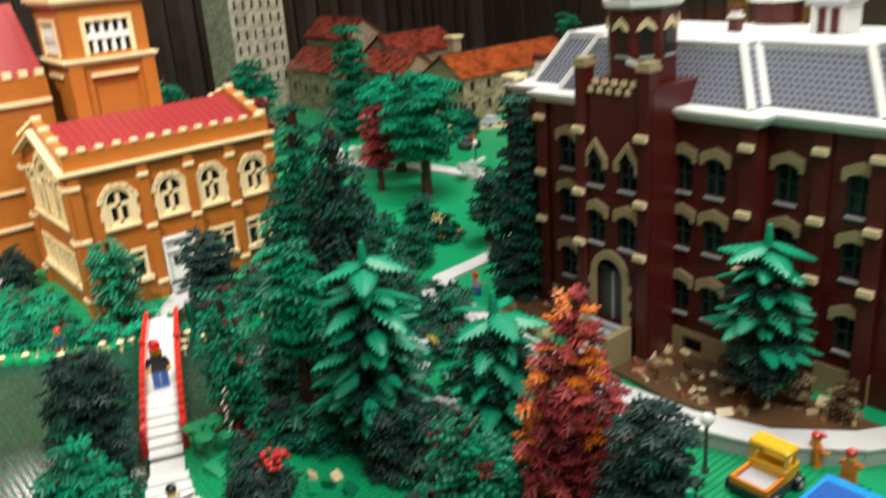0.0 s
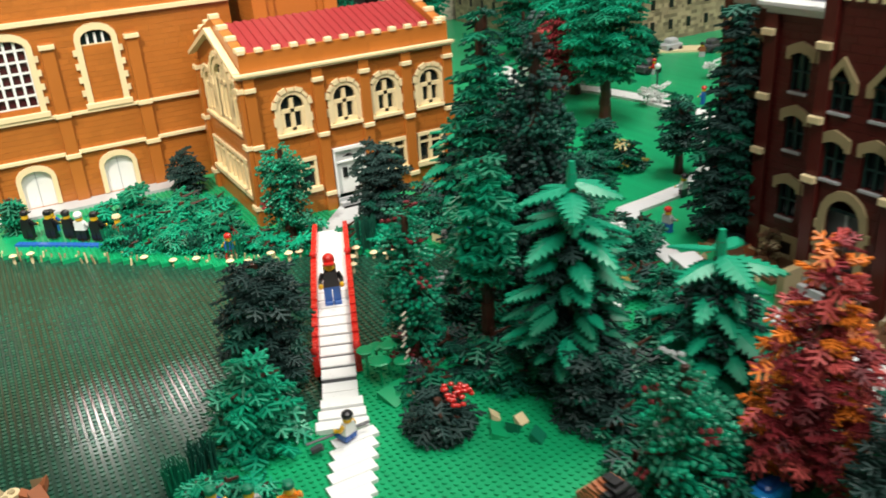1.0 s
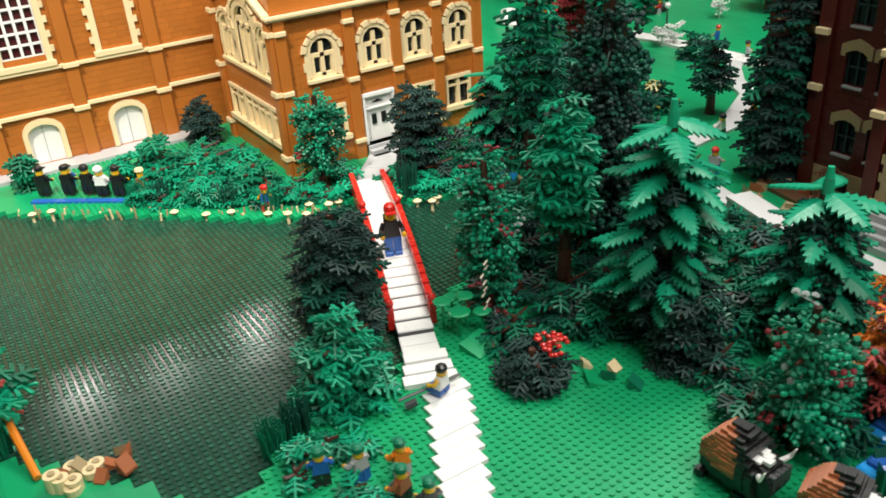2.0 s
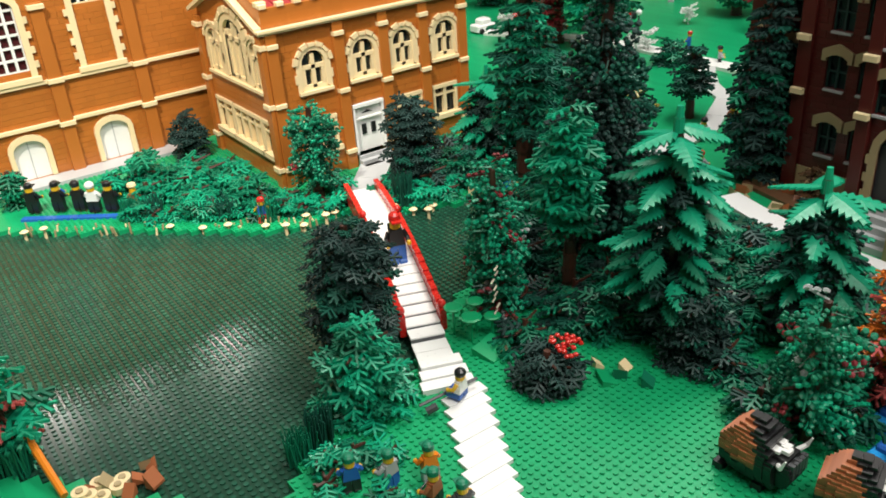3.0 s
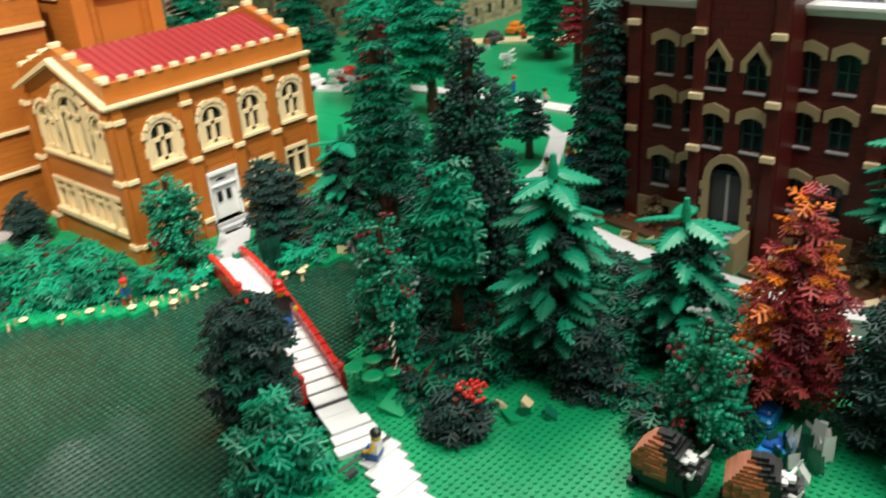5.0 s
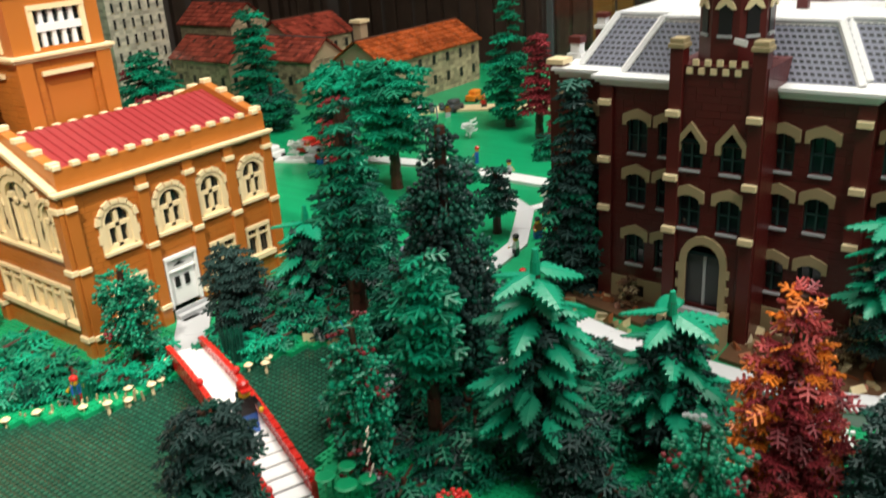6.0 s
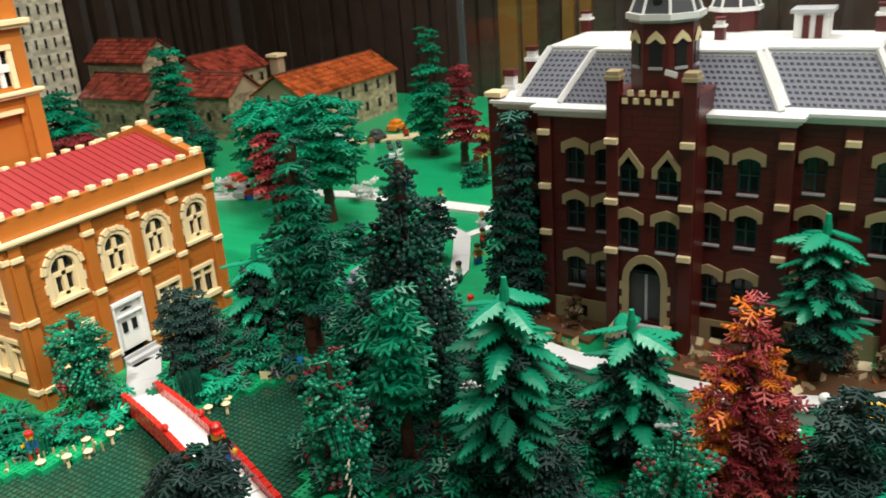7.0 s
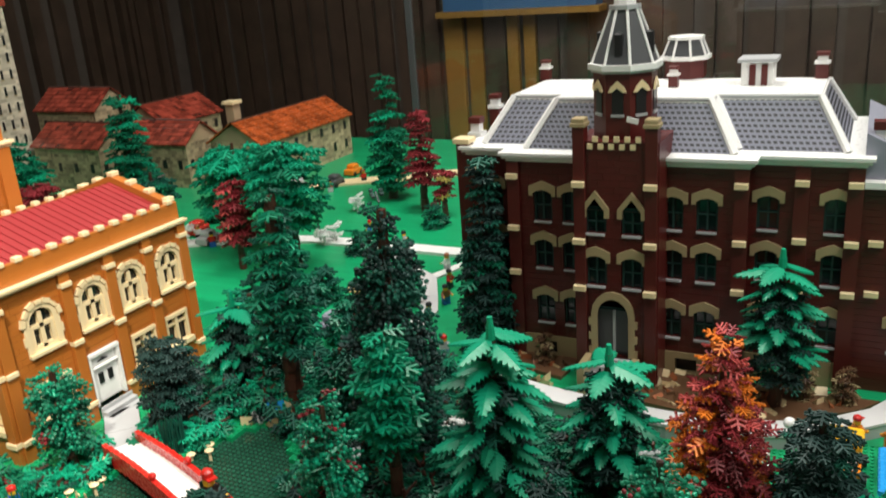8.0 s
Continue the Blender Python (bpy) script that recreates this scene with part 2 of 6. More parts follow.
C = 2 * S
lawn = Shape(GREEN)
nx, ny = int(round((X1 - X0) / C)), int(round((Y1 - Y0) / C))
wet = [[inside(X0 + (i + 0.5) * C, Y0 + (j + 0.5) * C, POND) for j in range(ny)] for i in range(nx)]
for i in range(nx):
    j = 0
    while j < ny:
        if wet[i][j]:
            j += 1
            continue
        k = j
        while k < ny and not wet[i][k] and (k - j) < 16:
            k += 1
        lawn.box(X0 + i * C, X0 + (i + 1) * C, Y0 + j * C, Y0 + k * C, -0.0118, 0.0)
        j = k
lawn_ob = solid("ground", lawn, (0, 0, 0), "bright green studded baseplates of the campus lawn", kind="structure")


def studs(cells, z, mat, r=0.0024, h=0.0017, n=7):
    a = np.array([[r * math.cos(2 * math.pi * i / n), r * math.sin(2 * math.pi * i / n), 0] for i in range(n)])
    one = np.vstack([a, a + [0, 0, h]])
    pts = np.array([(x, y, z) for x, y in cells])
    v = (pts[:, None, :] + one[None]).reshape(-1, 3)
    sh = Shape(mat)
    sh.v = [tuple(p) for p in v]
    f = [(i, (i + 1) % n, n + (i + 1) % n, n + i) for i in range(n)] + [tuple(range(n, 2 * n))]
    sh.f = [tuple(i + k * 2 * n for i in q) for k in range(len(pts)) for q in f]
    sh.m = [0] * len(sh.f)
    return sh


dry_cells, wet_cells = [], []
for i in range(nx * 2):
    for j in range(ny * 2):
        cx, cy = X0 + (i + 0.5) * S, Y0 + (j + 0.5) * S
        if wet[i // 2][j // 2]:
            if -0.16 < cx < 0.78 and 0.84 < cy < 1.75:
                wet_cells.append((cx, cy))
        elif (0.22 < cx < 0.98 and 0.38 < cy < 1.46) or (0.2 < cx < 0.66 and 1.4 < cy < 1.8):
            dry_cells.append((cx, cy))
part("stud", studs(dry_cells, 0.0, GREEN), lawn_ob, kind="stuff")
pond = solid("water", Shape(WATER).box(-0.36, 0.78, 0.82, 1.76, -0.0119, -0.0070), (0.1, 1.3, -0.0119), "dark green translucent studded plates laid as a glossy pond", kind="structure")
part("stud", studs(wet_cells, -0.0070, WATER_STUD, 0.0028, 0.0014, 8), pond, kind="stuff")


def flat(name, poly, z0, z1, mat, label, kind="structure"):
    cx, cy = sum(p[0] for p in poly) / len(poly), sum(p[1] for p in poly) / len(poly)
    return solid(name, Shape(mat).prism(poly, "z", z0, z1), (cx, cy, z0), label, kind=kind)


# stepped white path that leads to the bridge: rows of white tiles, one stud aside for two along
path = thing("path", (0.40, 0.80, 0.0), "white tiled path with a stepped edge across the lawn", "", kind="structure")
for k in range(-1, 30):
    yy = 0.864 - 2 * S * k
    xx = 0.426 - S * k
    part("tile", Shape(WHITE).box(xx - 3 * S + 0.0002, xx + 3 * S - 0.0002, yy - 2 * S + 0.0002, yy - 0.0002, 0.0, 0.0042 + 0.0002 * (k % 3), 0.0003), path)


def strip(name, line, w, z0, z1, mat, label):
    s = Shape(mat)
    for (xa, ya), (xb, yb) in zip(line[:-1], line[1:]):
        d = Vector((xb - xa, yb - ya)).normalized()
        n = Vector((-d.y, d.x)) * w / 2
        e = d * w * 0.18
        z1 += 0.0003
        s.prism([(xa - n.x - e.x, ya - n.y - e.y), (xb - n.x + e.x, yb - n.y + e.y), (xb + n.x + e.x, yb + n.y + e.y), (xa + n.x - e.x, ya + n.y - e.y)], "z", z0, z1)
    return solid(name, s, (line[0][0], line[0][1], z0), label, kind="structure")


RAISED = [(1.11, 0.365), (1.02, 0.420), (0.958, 0.492), (0.930, 0.58), (0.922, 0.68), (0.926, 0.78), (0.942, 0.88), (0.965, 0.96)]
strip("pavement", RAISED, 0.034, 0.0, 0.016, GREY, "raised grey pavement in front of the red brick building")
strip("pavement", RAISED, 0.037, 0.0182, 0.0212, PAVE_SHADED, "white paving slabs on the raised pavement")
strip("pavement", [(0.975, 0.985), (1.00, 1.08), (1.044, 1.165), (1.12, 1.172), (1.20, 1.182), (1.27, 1.217), (1.355, 1.262), (1.40, 1.332), (1.455, 1.385), (1.525, 1.44)], 0.034, 0.0, 0.004, PAVE_SHADED, "white tiled campus path")
strip("pavement", [(1.355, 1.262), (1.426, 1.238), (1.55, 1.19)], 0.022, 0.0, 0.005, WHITE, "white tiled campus path")
strip("pavement", [(1.40, 2.02), (1.50, 1.80), (1.526, 1.66), (1.526, 1.44), (1.524, 1.29), (1.53, 1.12)], 0.046, 0.0, 0.006, WHITE, "white tiled campus path across the far lawn")
strip("pavement", [(1.85, 2.10), (2.02, 1.97), (2.12, 1.80), (2.30, 1.5)], 0.07, 0.0, 0.005, CREAM, "sand coloured path before the far stone houses")
strip("pavement", [(0.62, 1.37), (0.665, 1.42), (0.70, 1.46)], 0.05, 0.0, 0.006, GREY, "light grey tiled path from the bridge to the door")
strip("pavement", [(-0.30, 1.80), (0.50, 1.795)], 0.045, 0.0, 0.006, GREY, "light grey walk along the foot of the hall")
flat("flower_bed", [(1.055, 0.445), (1.088, 0.42), (1.088, 0.735), (0.985, 0.735), (0.972, 0.64), (0.985, 0.54)], 0.0, 0.006, SOIL, "brown planted bed at the foot of the red building")
flat("flower_bed", [(1.02, 0.86), (1.088, 0.85), (1.10, 1.03), (1.05, 1.0)], 0.0, 0.006, SOIL, "brown planted bed at the foot of the red building")


# ---------- brick walls ----------
def courses(axis, face, a0, a1, z0, z1, holes, out, mat, ground_at, step=B, lengths=(2, 3, 4)):
    """Bricks of one wall face as (centre, length) and as a joined shape. axis: the way the wall runs. out: -1 or 1, the side it faces."""
    r = random.Random(int(a0 * 1000 + z0 * 77))
    rows = []
    z, k = z0, 0
    while z < z1 - 0.001:
        top = min(z + step, z1)
        a = a0 - (k % 2) * S
        while a < a1 - 0.0005:
            b = a + r.choice(lengths) * S
            lo, hi = max(a, a0), min(b, a1)
            pieces = [(lo, hi)]
            for h0, h1, g0, g1 in holes:
                if top > g0 + 0.002 and z < g1 - 0.002:
                    cut = []
                    for p, q in pieces:
                        if q <= h0 or p >= h1:
                            cut.append((p, q))
                        else:
                            if p < h0 - 0.001:
                                cut.append((p, h0))
                            if q > h1 + 0.001:
                                cut.append((h1, q))
                    pieces = cut
            rows += [(p, q, z, top) for p, q in pieces if q - p > 0.002]
            a = b
        z, k = top, k + 1
    return rows


def brick_box(shape, axis, face, out, p, q, z, top, proud=0.0008):
    g = 0.00018
    d0, d1 = (face, face + out * proud)
    lo, hi = min(d0, d1), max(d0, d1)
    if axis == "x":
        shape.box(p + g, q - g, lo, hi, z + g, top - g)
    else:
        shape.box(lo, hi, p + g, q - g, z + g, top - g)


def laid(parent, mat, axis, face, out, rows, limit, name="brick"):
    """The first rows become bricks of their own that share meshes, the rest one joined piece."""
    base = spot(parent)
    cache = {}
    for p, q, z, top in rows[:limit]:
        key = (round(q - p, 4), round(top - z, 4))
        if key not in cache:
            sh = Shape(mat)
            w = (q - p) / 2
            brick_box(sh, axis, 0.0, out, -w, w, 0.0, top - z)
            cache[key] = sh.mesh(name)
        ob = new(name, cache[key])
        ob.parent = parent
        mid = (p + q) / 2
        ob.location = Vector((mid, face, z) if axis == "x" else (face, mid, z)) - base
    if len(rows) > limit:
        sh = Shape(mat)
        for p, q, z, top in rows[limit:]:
            brick_box(sh, axis, face, out, p, q, z, top)
        part(name, sh, parent, kind="stuff")


def arch(c, half, z0, spring, top, n=8, pointed=False):
    """Outline of an arched opening in the wall's plane."""
    pts = [(c - half, z0), (c - half, spring)]
    if pointed:
        pts += [(c - half * 0.55, spring + (top - spring) * 0.62), (c, top), (c + half * 0.55, spring + (top - spring) * 0.62)]
    else:
        pts += [(c - half * math.cos(math.pi * i / n), spring + (top - spring) * math.sin(math.pi * i / n)) for i in range(1, n)]
    return pts + [(c + half, spring), (c + half, z0)]


def ring(shape, outer, inner, axis, d0, d1):
    """One connected frame between two outlines with the same number of corners, open at the foot."""
    n = len(outer)

    def at(p, d):
        return {"x": (d, p[0], p[1]), "y": (p[0], d, p[1])}[axis]
    v = [at(p, d) for d in (d0, d1) for o in (outer, inner) for p in o]
    f = []
    for i in range(n - 1):
        f += [(i, i + 1, n + i + 1, n + i), (2 * n + i, 3 * n + i, 3 * n + i + 1, 2 * n + i + 1), (i, 2 * n + i, 2 * n + i + 1, i + 1), (n + i, n + i + 1, 3 * n + i + 1, 3 * n + i)]
    f += [(0, n, 3 * n, 2 * n), (n - 1, 3 * n - 1, 4 * n - 1, 2 * n - 1)]
    shape.raw(v, f)


# ---------- brown hall wing ----------
def arched_window(house, axis, face, out, c, half, z0, spring, top, blind=False):
    """A cream stone window with a round head, voussoir stones, mullion, bar and dark panes."""
    d = lambda a: face + out * a
    base = (c, face, z0) if axis == "x" else (face, c, z0)
    w = Shape(CREAM)
    ring(w, arch(c, half, z0, spring, top), arch(c, half * 0.74, z0 + 0.004, spring, top - half * 0.22), {"x": "y", "y": "x"}[axis], d(-0.004), d(0.003))
    win = part("window", w, house, "cream arched window with cross bars", at=base)
    ax = {"x": "y", "y": "x"}[axis]
    part("pane", Shape(DARK_PANE).prism(arch(c, half * 0.82, z0 + 0.003, spring, top - half * 0.18), ax, d(-0.007), d(-0.005)), win, "dark pane")
    n = 7
    for i in range(n):
        t0, t1 = math.pi * (i + 0.08) / n, math.pi * (i + 0.92) / n
        r0, r1 = 1.02, 1.30 if i % 2 == 0 else 1.22
        q = lambda t, r: (c - half * r * math.cos(t), spring + (top - spring) * r * math.sin(t))
        part("voussoir", Shape(CREAM).prism([q(t0, r0), q(t0, r1), q(t1, r1), q(t1, r0)], ax, d(0.0), d(0.0052)), win)
    if blind:
        part("panel", Shape(CREAM).prism([(c - half * 0.8, z0), (c + half * 0.8, z0), (c + half * 0.8, spring - 0.014), (c - half * 0.8, spring - 0.014)], ax, d(-0.0046), d(-0.0030)), win, "cream blind panel")
    bars = Shape(CREAM)

    def bar(a0, a1, b0, b1):
        bars.prism([(a0, b0), (a1, b0), (a1, b1), (a0, b1)], ax, d(-0.0048), d(0.0012))
    bar(c - 0.0034, c + 0.0034, z0 + 0.003, spring + (top - spring) * 0.55)
    bar(c - half * 0.8, c + half * 0.8, spring - 0.0085, spring - 0.0025)
    for sgn in ((-1, 1) if half > 0.035 else ()):
        bar(c + sgn * half * 0.42 - 0.0018, c + sgn * half * 0.62 + 0.0018, z0 + 0.003, spring + 0.006)
    bar(c - half * 0.8, c + half * 0.8, z0 - 0.0005, z0 + 0.008)
    for sgn in (-1, 1):
        e0, e1 = sorted((c + sgn * half * 0.52, c + sgn * half * 0.8))
        bar(e0, e1, z0 + 0.0085, spring - 0.009)
    part("glazing_bar", bars, win)
    sill = Shape(CREAM)
    sill.prism([(c - half - 0.003, z0 - 0.005), (c + half + 0.003, z0 - 0.005), (c + half + 0.003, z0), (c - half - 0.003, z0)], ax, d(-0.004), d(0.007))
    part("sill", sill, win)
    for sgn in (-1, 1):
        jamb = Shape(CREAM)
        for k in range(3):
            e = c + sgn * half
            o = e + sgn * (0.006 if k % 2 else 0.003)
            zb = z0 + k * (spring - z0) / 3
            jamb.prism([(min(e, o), zb), (max(e, o), zb), (max(e, o), zb + (spring - z0) / 3 - 0.0004), (min(e, o), zb + (spring - z0) / 3 - 0.0004)], ax, d(0.0), d(0.0032))
        part("jamb", jamb, win)


def box_window(house, axis, face, out, c, half, z0, z1, cols, label="cream mullioned window", pane=DARK_PANE):
    d = lambda a: face + out * a
    ax = {"x": "y", "y": "x"}[axis]
    base = (c, face, z0) if axis == "x" else (face, c, z0)
    f = Shape(CREAM)
    rect = lambda a0, a1, b0, b1: [(a0, b0), (a1, b0), (a1, b1), (a0, b1)]
    f.prism(rect(c - half, c + half, z1 - 0.006, z1), ax, d(-0.004), d(0.004))
    f.prism(rect(c - half, c - half + 0.005, z0, z1 - 0.0062), ax, d(-0.004), d(0.003))
    f.prism(rect(c + half - 0.005, c + half, z0, z1 - 0.0062), ax, d(-0.004), d(0.003))
    win = part("window", f, house, label, at=base)
    part("pane", Shape(pane).prism(rect(c - half + 0.004, c + half - 0.004, z0, z1 - 0.004), ax, d(-0.008), d(-0.006)), win, "recessed cream panel" if pane is CREAM else "dark pane")
    bars = Shape(CREAM)
    for k in range(1, cols):
        u = c - half + 2 * half * k / cols
        bars.prism(rect(u - 0.003, u + 0.003, z0, z1 - 0.0062), ax, d(-0.0055), d(0.002))
    bars.prism(rect(c - half + 0.005, c + half - 0.005, z0 + (z1 - z0) * 0.62, z0 + (z1 - z0) * 0.68), ax, d(-0.0055), d(0.001))
    part("glazing_bar", bars, win)
    part("sill", Shape(CREAM).prism(rect(c - half - 0.004, c + half + 0.004, z0 - 0.008, z0), ax, d(-0.004), d(0.008)), win)


def stone(house, x, y, z, sx, sy, sz, label="cream stone block"):
    part("stone", Shape(CREAM).box(x - sx / 2, x + sx / 2, y - sy / 2, y + sy / 2, z, z + sz, 0.0006), house, label, at=(x, y, z))


WX0, WX1, WY0, WY1, WZ = 0.548, 0.916, 1.488, 1.742, 0.268
PEAK = 0.316
YM = (WY0 + WY1) / 2
wing = thing("hall_wing", ((WX0 + WX1) / 2, YM, 0.0), "tan brick wing with red roof, cream battlements and arched windows", "building")
wins = [(0.6225, 0.027), (0.7135, 0.027), (0.789, 0.026), (0.8745, 0.027)]
holes_f = [(c - h + 0.001, c + h - 0.001, 0.145, 0.205) for c, h in wins] + [(0.683, 0.738, 0.0, 0.099)]
low = [(0.622, 0.030), (0.795, 0.026), (0.868, 0.026)]
holes_f += [(c - h, c + h, 0.045, 0.100) for c, h in low]
core = Shape(BROWN)


def wall_with_holes(shape, axis, d0, d1, a0, a1, z0, z1, holes):
    """A wall slab cut through by openings, made of upright and level strips."""
    us = sorted({a0, a1, *(h[0] for h in holes), *(h[1] for h in holes)})
    for u0, u1 in zip(us[:-1], us[1:]):
        um = (u0 + u1) / 2
        spans = sorted((h[2], h[3]) for h in holes if h[0] < um < h[1])
        z = z0
        for g0, g1 in spans + [(z1, z1)]:
            if g0 > z + 1e-5:
                if axis == "x":
                    shape.box(u0, u1, d0, d1, z, g0)
                else:
                    shape.box(d0, d1, u0, u1, z, g0)
            z = max(z, g1)


wall_with_holes(core, "x", WY0, WY0 + 0.016, WX0, WX1, 0.0, WZ, holes_f)
gh = [(1.502, 1.722, 0.048, 0.106), (1.503, 1.545, 0.151, 0.222), (1.553, 1.647, 0.151, 0.252), (1.655, 1.713, 0.151, 0.222)]
wall_with_holes(core, "y", WX0, WX0 + 0.016, WY0 + 0.016, WY1, 0.0, WZ, gh)
core.box(WX1 - 0.016, WX1, WY0 + 0.016, WY1, 0, WZ)
core.box(WX0 + 0.016, WX1 - 0.016, WY1 - 0.016, WY1, 0, WZ)
for x0, x1 in ((WX0, WX0 + 0.016), (WX1 - 0.016, WX1)):
    core.prism([(WY0, WZ), (WY0, WZ + 0.012), (YM, PEAK + 0.006), (WY1, WZ + 0.012), (WY1, WZ)], "x", x0, x1)
core.box(WX0 + 0.016, WX1 - 0.016, WY0, WY0 + 0.008, WZ, WZ + 0.012)
core.box(WX0 + 0.016, WX1 - 0.016, WY1 - 0.008, WY1, WZ, WZ + 0.012)
core.box(WX0 + 0.10, 0.70, WY1, 1.818, 0, 0.24)
part("wall", core, wing)
nr = 46
for i in range(nr):
    xa = WX0 + 0.0162 + (WX1 - WX0 - 0.0324) * i / nr
    xb = WX0 + 0.0162 + (WX1 - WX0 - 0.0324) * (i + 1) / nr - 0.0003
    lift = 0.0016 * (i % 2)
    part("roof_rib", Shape(ROOF_RED).prism([(WY0 + 0.0082, WZ + 0.002 + lift), (YM, PEAK - 0.006 + lift), (WY1 - 0.0082, WZ + 0.002 + lift), (WY1 - 0.0082, WZ - 0.004), (YM, PEAK - 0.012), (WY0 + 0.0082, WZ - 0.004)], "x", xa, xb), wing)
cor = Shape(CREAM)
cor.box(WX0 - 0.010, WX1 + 0.004, WY0 - 0.0095, WY0 - 0.0012, 0.2440, 0.2472)
cor.box(WX0 - 0.013, WX1 + 0.006, WY0 - 0.0125, WY0 - 0.0012, 0.2475, 0.2512)
part("cornice", cor, wing, "cream cornice")
gcor = Shape(CREAM)
for y0, z0, y1, z1 in ((WY0 - 0.0010, 0.248, YM, 0.300), (WY1 + 0.012, 0.246, YM, 0.300)):
    gcor.prism([(y0, z0), (y1, z1), (y1, z1 + 0.0085), (y0, z0 + 0.006)], "x", WX0 - 0.013, WX0 - 0.0012)
part("cornice", gcor, wing, "cream raking cornice on the gable")
k = 0
x = WX0 + 0.006
while x < WX1 - 0.004:
    if k % 2 == 0:
        stone(wing, x, WY0 + 0.003, WZ + 0.0122, 0.0120, 0.011, 0.0062)
        stone(wing, x, WY1 - 0.003, WZ + 0.0122, 0.0120, 0.011, 0.0062)
    x, k = x + 0.0144, k + 1
for gx in (WX0 + 0.007, WX1 - 0.007):
    for k in range(13):
        t = (k + 0.5) / 13
        yy = WY0 + (WY1 - WY0) * t
        zz = WZ + 0.012 + (PEAK + 0.006 - WZ - 0.012) * (1 - abs(2 * t - 1))
        if k % 2 == 0:
            stone(wing, gx, yy, zz - 0.001, 0.0165, 0.0125, 0.0070)
for i, px in enumerate((0.5565, 0.669, 0.751, 0.829, 0.909)):
    pil = Shape(BROWN)
    pil.box(px - 0.009, px + 0.009, WY0 - 0.008, WY0 - 0.001, 0.0, 0.243, 0.0005)
    part("pilaster", pil, wing, at=(px, WY0, 0))
    for zz in (0.028, 0.131, 0.222):
        stone(wing, px, WY0 - 0.0058, zz, 0.0185, 0.0112, 0.0066)
for py in (1.492, 1.738):
    part("pilaster", Shape(BROWN).box(WX0 - 0.008, WX0 - 0.001, py - 0.009, py + 0.009, 0.0, 0.24, 0.0005), wing)
    for zz in (0.028, 0.131, 0.222):
        stone(wing, WX0 - 0.0058, py, zz, 0.0112, 0.021, 0.0075)
for c, h in wins:
    arched_window(wing, "x", WY0, -1, c, h, 0.1455, 0.187, 0.213)
for c, h in low:
    box_window(wing, "x", WY0, -1, c, h, 0.047, 0.099, 2)
for c, h, cols in ((1.688, 0.034, 2), (1.595, 0.054, 4), (1.520, 0.018, 1)):
    box_window(wing, "y", WX0, -1, c, h, 0.050, 0.105, cols, "cream mullioned window with blind tracery", CREAM)
for c, h, sp, tp in ((1.524, 0.022, 0.208, 0.232), (1.600, 0.048, 0.226, 0.262), (1.684, 0.030, 0.208, 0.232)):
    arched_window(wing, "y", WX0, -1, c, h, 0.153, sp, tp, blind=True)
door = part("door", Shape(WHITE).box(0.6855, 0.7355, WY0 + 0.002, WY0 + 0.006, 0.021, 0.097, 0.0005), wing, "white panelled front door with two small windows", at=(0.71, WY0, 0.02))
fr = Shape(WHITE)
fr.box(0.681, 0.6852, WY0 - 0.005, WY0 + 0.004, 0.019, 0.0985)
fr.box(0.7358, 0.740, WY0 - 0.005, WY0 + 0.004, 0.019, 0.0985)
fr.box(0.681, 0.740, WY0 - 0.006, WY0 + 0.004, 0.0987, 0.104)
fr.box(0.6856, 0.7354, WY0 - 0.003, WY0 + 0.0015, 0.077, 0.0795)
part("door_frame", fr, door, "white door frame")
for dx in (0.7015, 0.7195):
    part("pane", Shape(BLACK).box(dx - 0.0042, dx + 0.0042, WY0 - 0.0002, WY0 + 0.0018, 0.050, 0.067), door, "small dark pane")
part("fanlight", Shape(BLACK).prism([(0.700, 0.086), (0.721, 0.086), (0.7145, 0.0885), (0.7105, 0.0905), (0.7065, 0.0885)], "y", WY0 + 0.0002, WY0 + 0.0018), door, "dark fanlight")
for k in range(3):
    part("step", Shape(GREY).box(0.680, 0.742, WY0 - 0.012 - 0.010 * k, WY0 - 0.0092 if k == 0 else WY0 - 0.0122 - 0.010 * (k - 1), 0.0, 0.019 - 0.0062 * k, 0.0004), wing, "grey step")
rows_front = courses("x", WY0, WX0, WX1, 0.0, 0.243, holes_f, -1, BROWN, 0)
laid(wing, BROWN, "x", WY0, -1, rows_front, 300)
gable_rows = courses("y", WX0, WY0, WY1, 0.0, 0.246, gh, -1, BROWN, 0)
laid(wing, BROWN, "y", WX0, -1, gable_rows, 0)

# ---------- tower ----------
TX0, TX1, TY0, TY1 = 0.667, 0.826, 1.76, 1.92
tower = thing("hall_tower", ((TX0 + TX1) / 2, (TY0 + TY1) / 2, 0.0), "square tan brick tower with cream bands and belfry windows", "building")
th = [(0.706, 0.796, 0.404, 0.466), (0.706, 0.792, 0.262, 0.360)]
tc = Shape(BROWN)
wall_with_holes(tc, "x", TY0, TY0 + 0.014, TX0, TX1, 0.0, 0.56, th)
wall_with_holes(tc, "y", TX0, TX0 + 0.014, TY0 + 0.014, TY1, 0.0, 0.56, [(1.795, 1.885, 0.404, 0.466)])
tc.box(TX0 + 0.014, TX1, TY1 - 0.014, TY1, 0, 0.56)
tc.box(TX1 - 0.014, TX1, TY0 + 0.014, TY1 - 0.014, 0, 0.56)
tc.box(TX0 + 0.014, TX1 - 0.014, TY0 + 0.014, TY1 - 0.014, 0.52, 0.545)
part("wall", tc, tower)
part("panel", Shape(BROWN).box(0.7062, 0.7918, TY0 + 0.006, TY0 + 0.010, 0.2622, 0.3598), tower, "recessed brick panel")
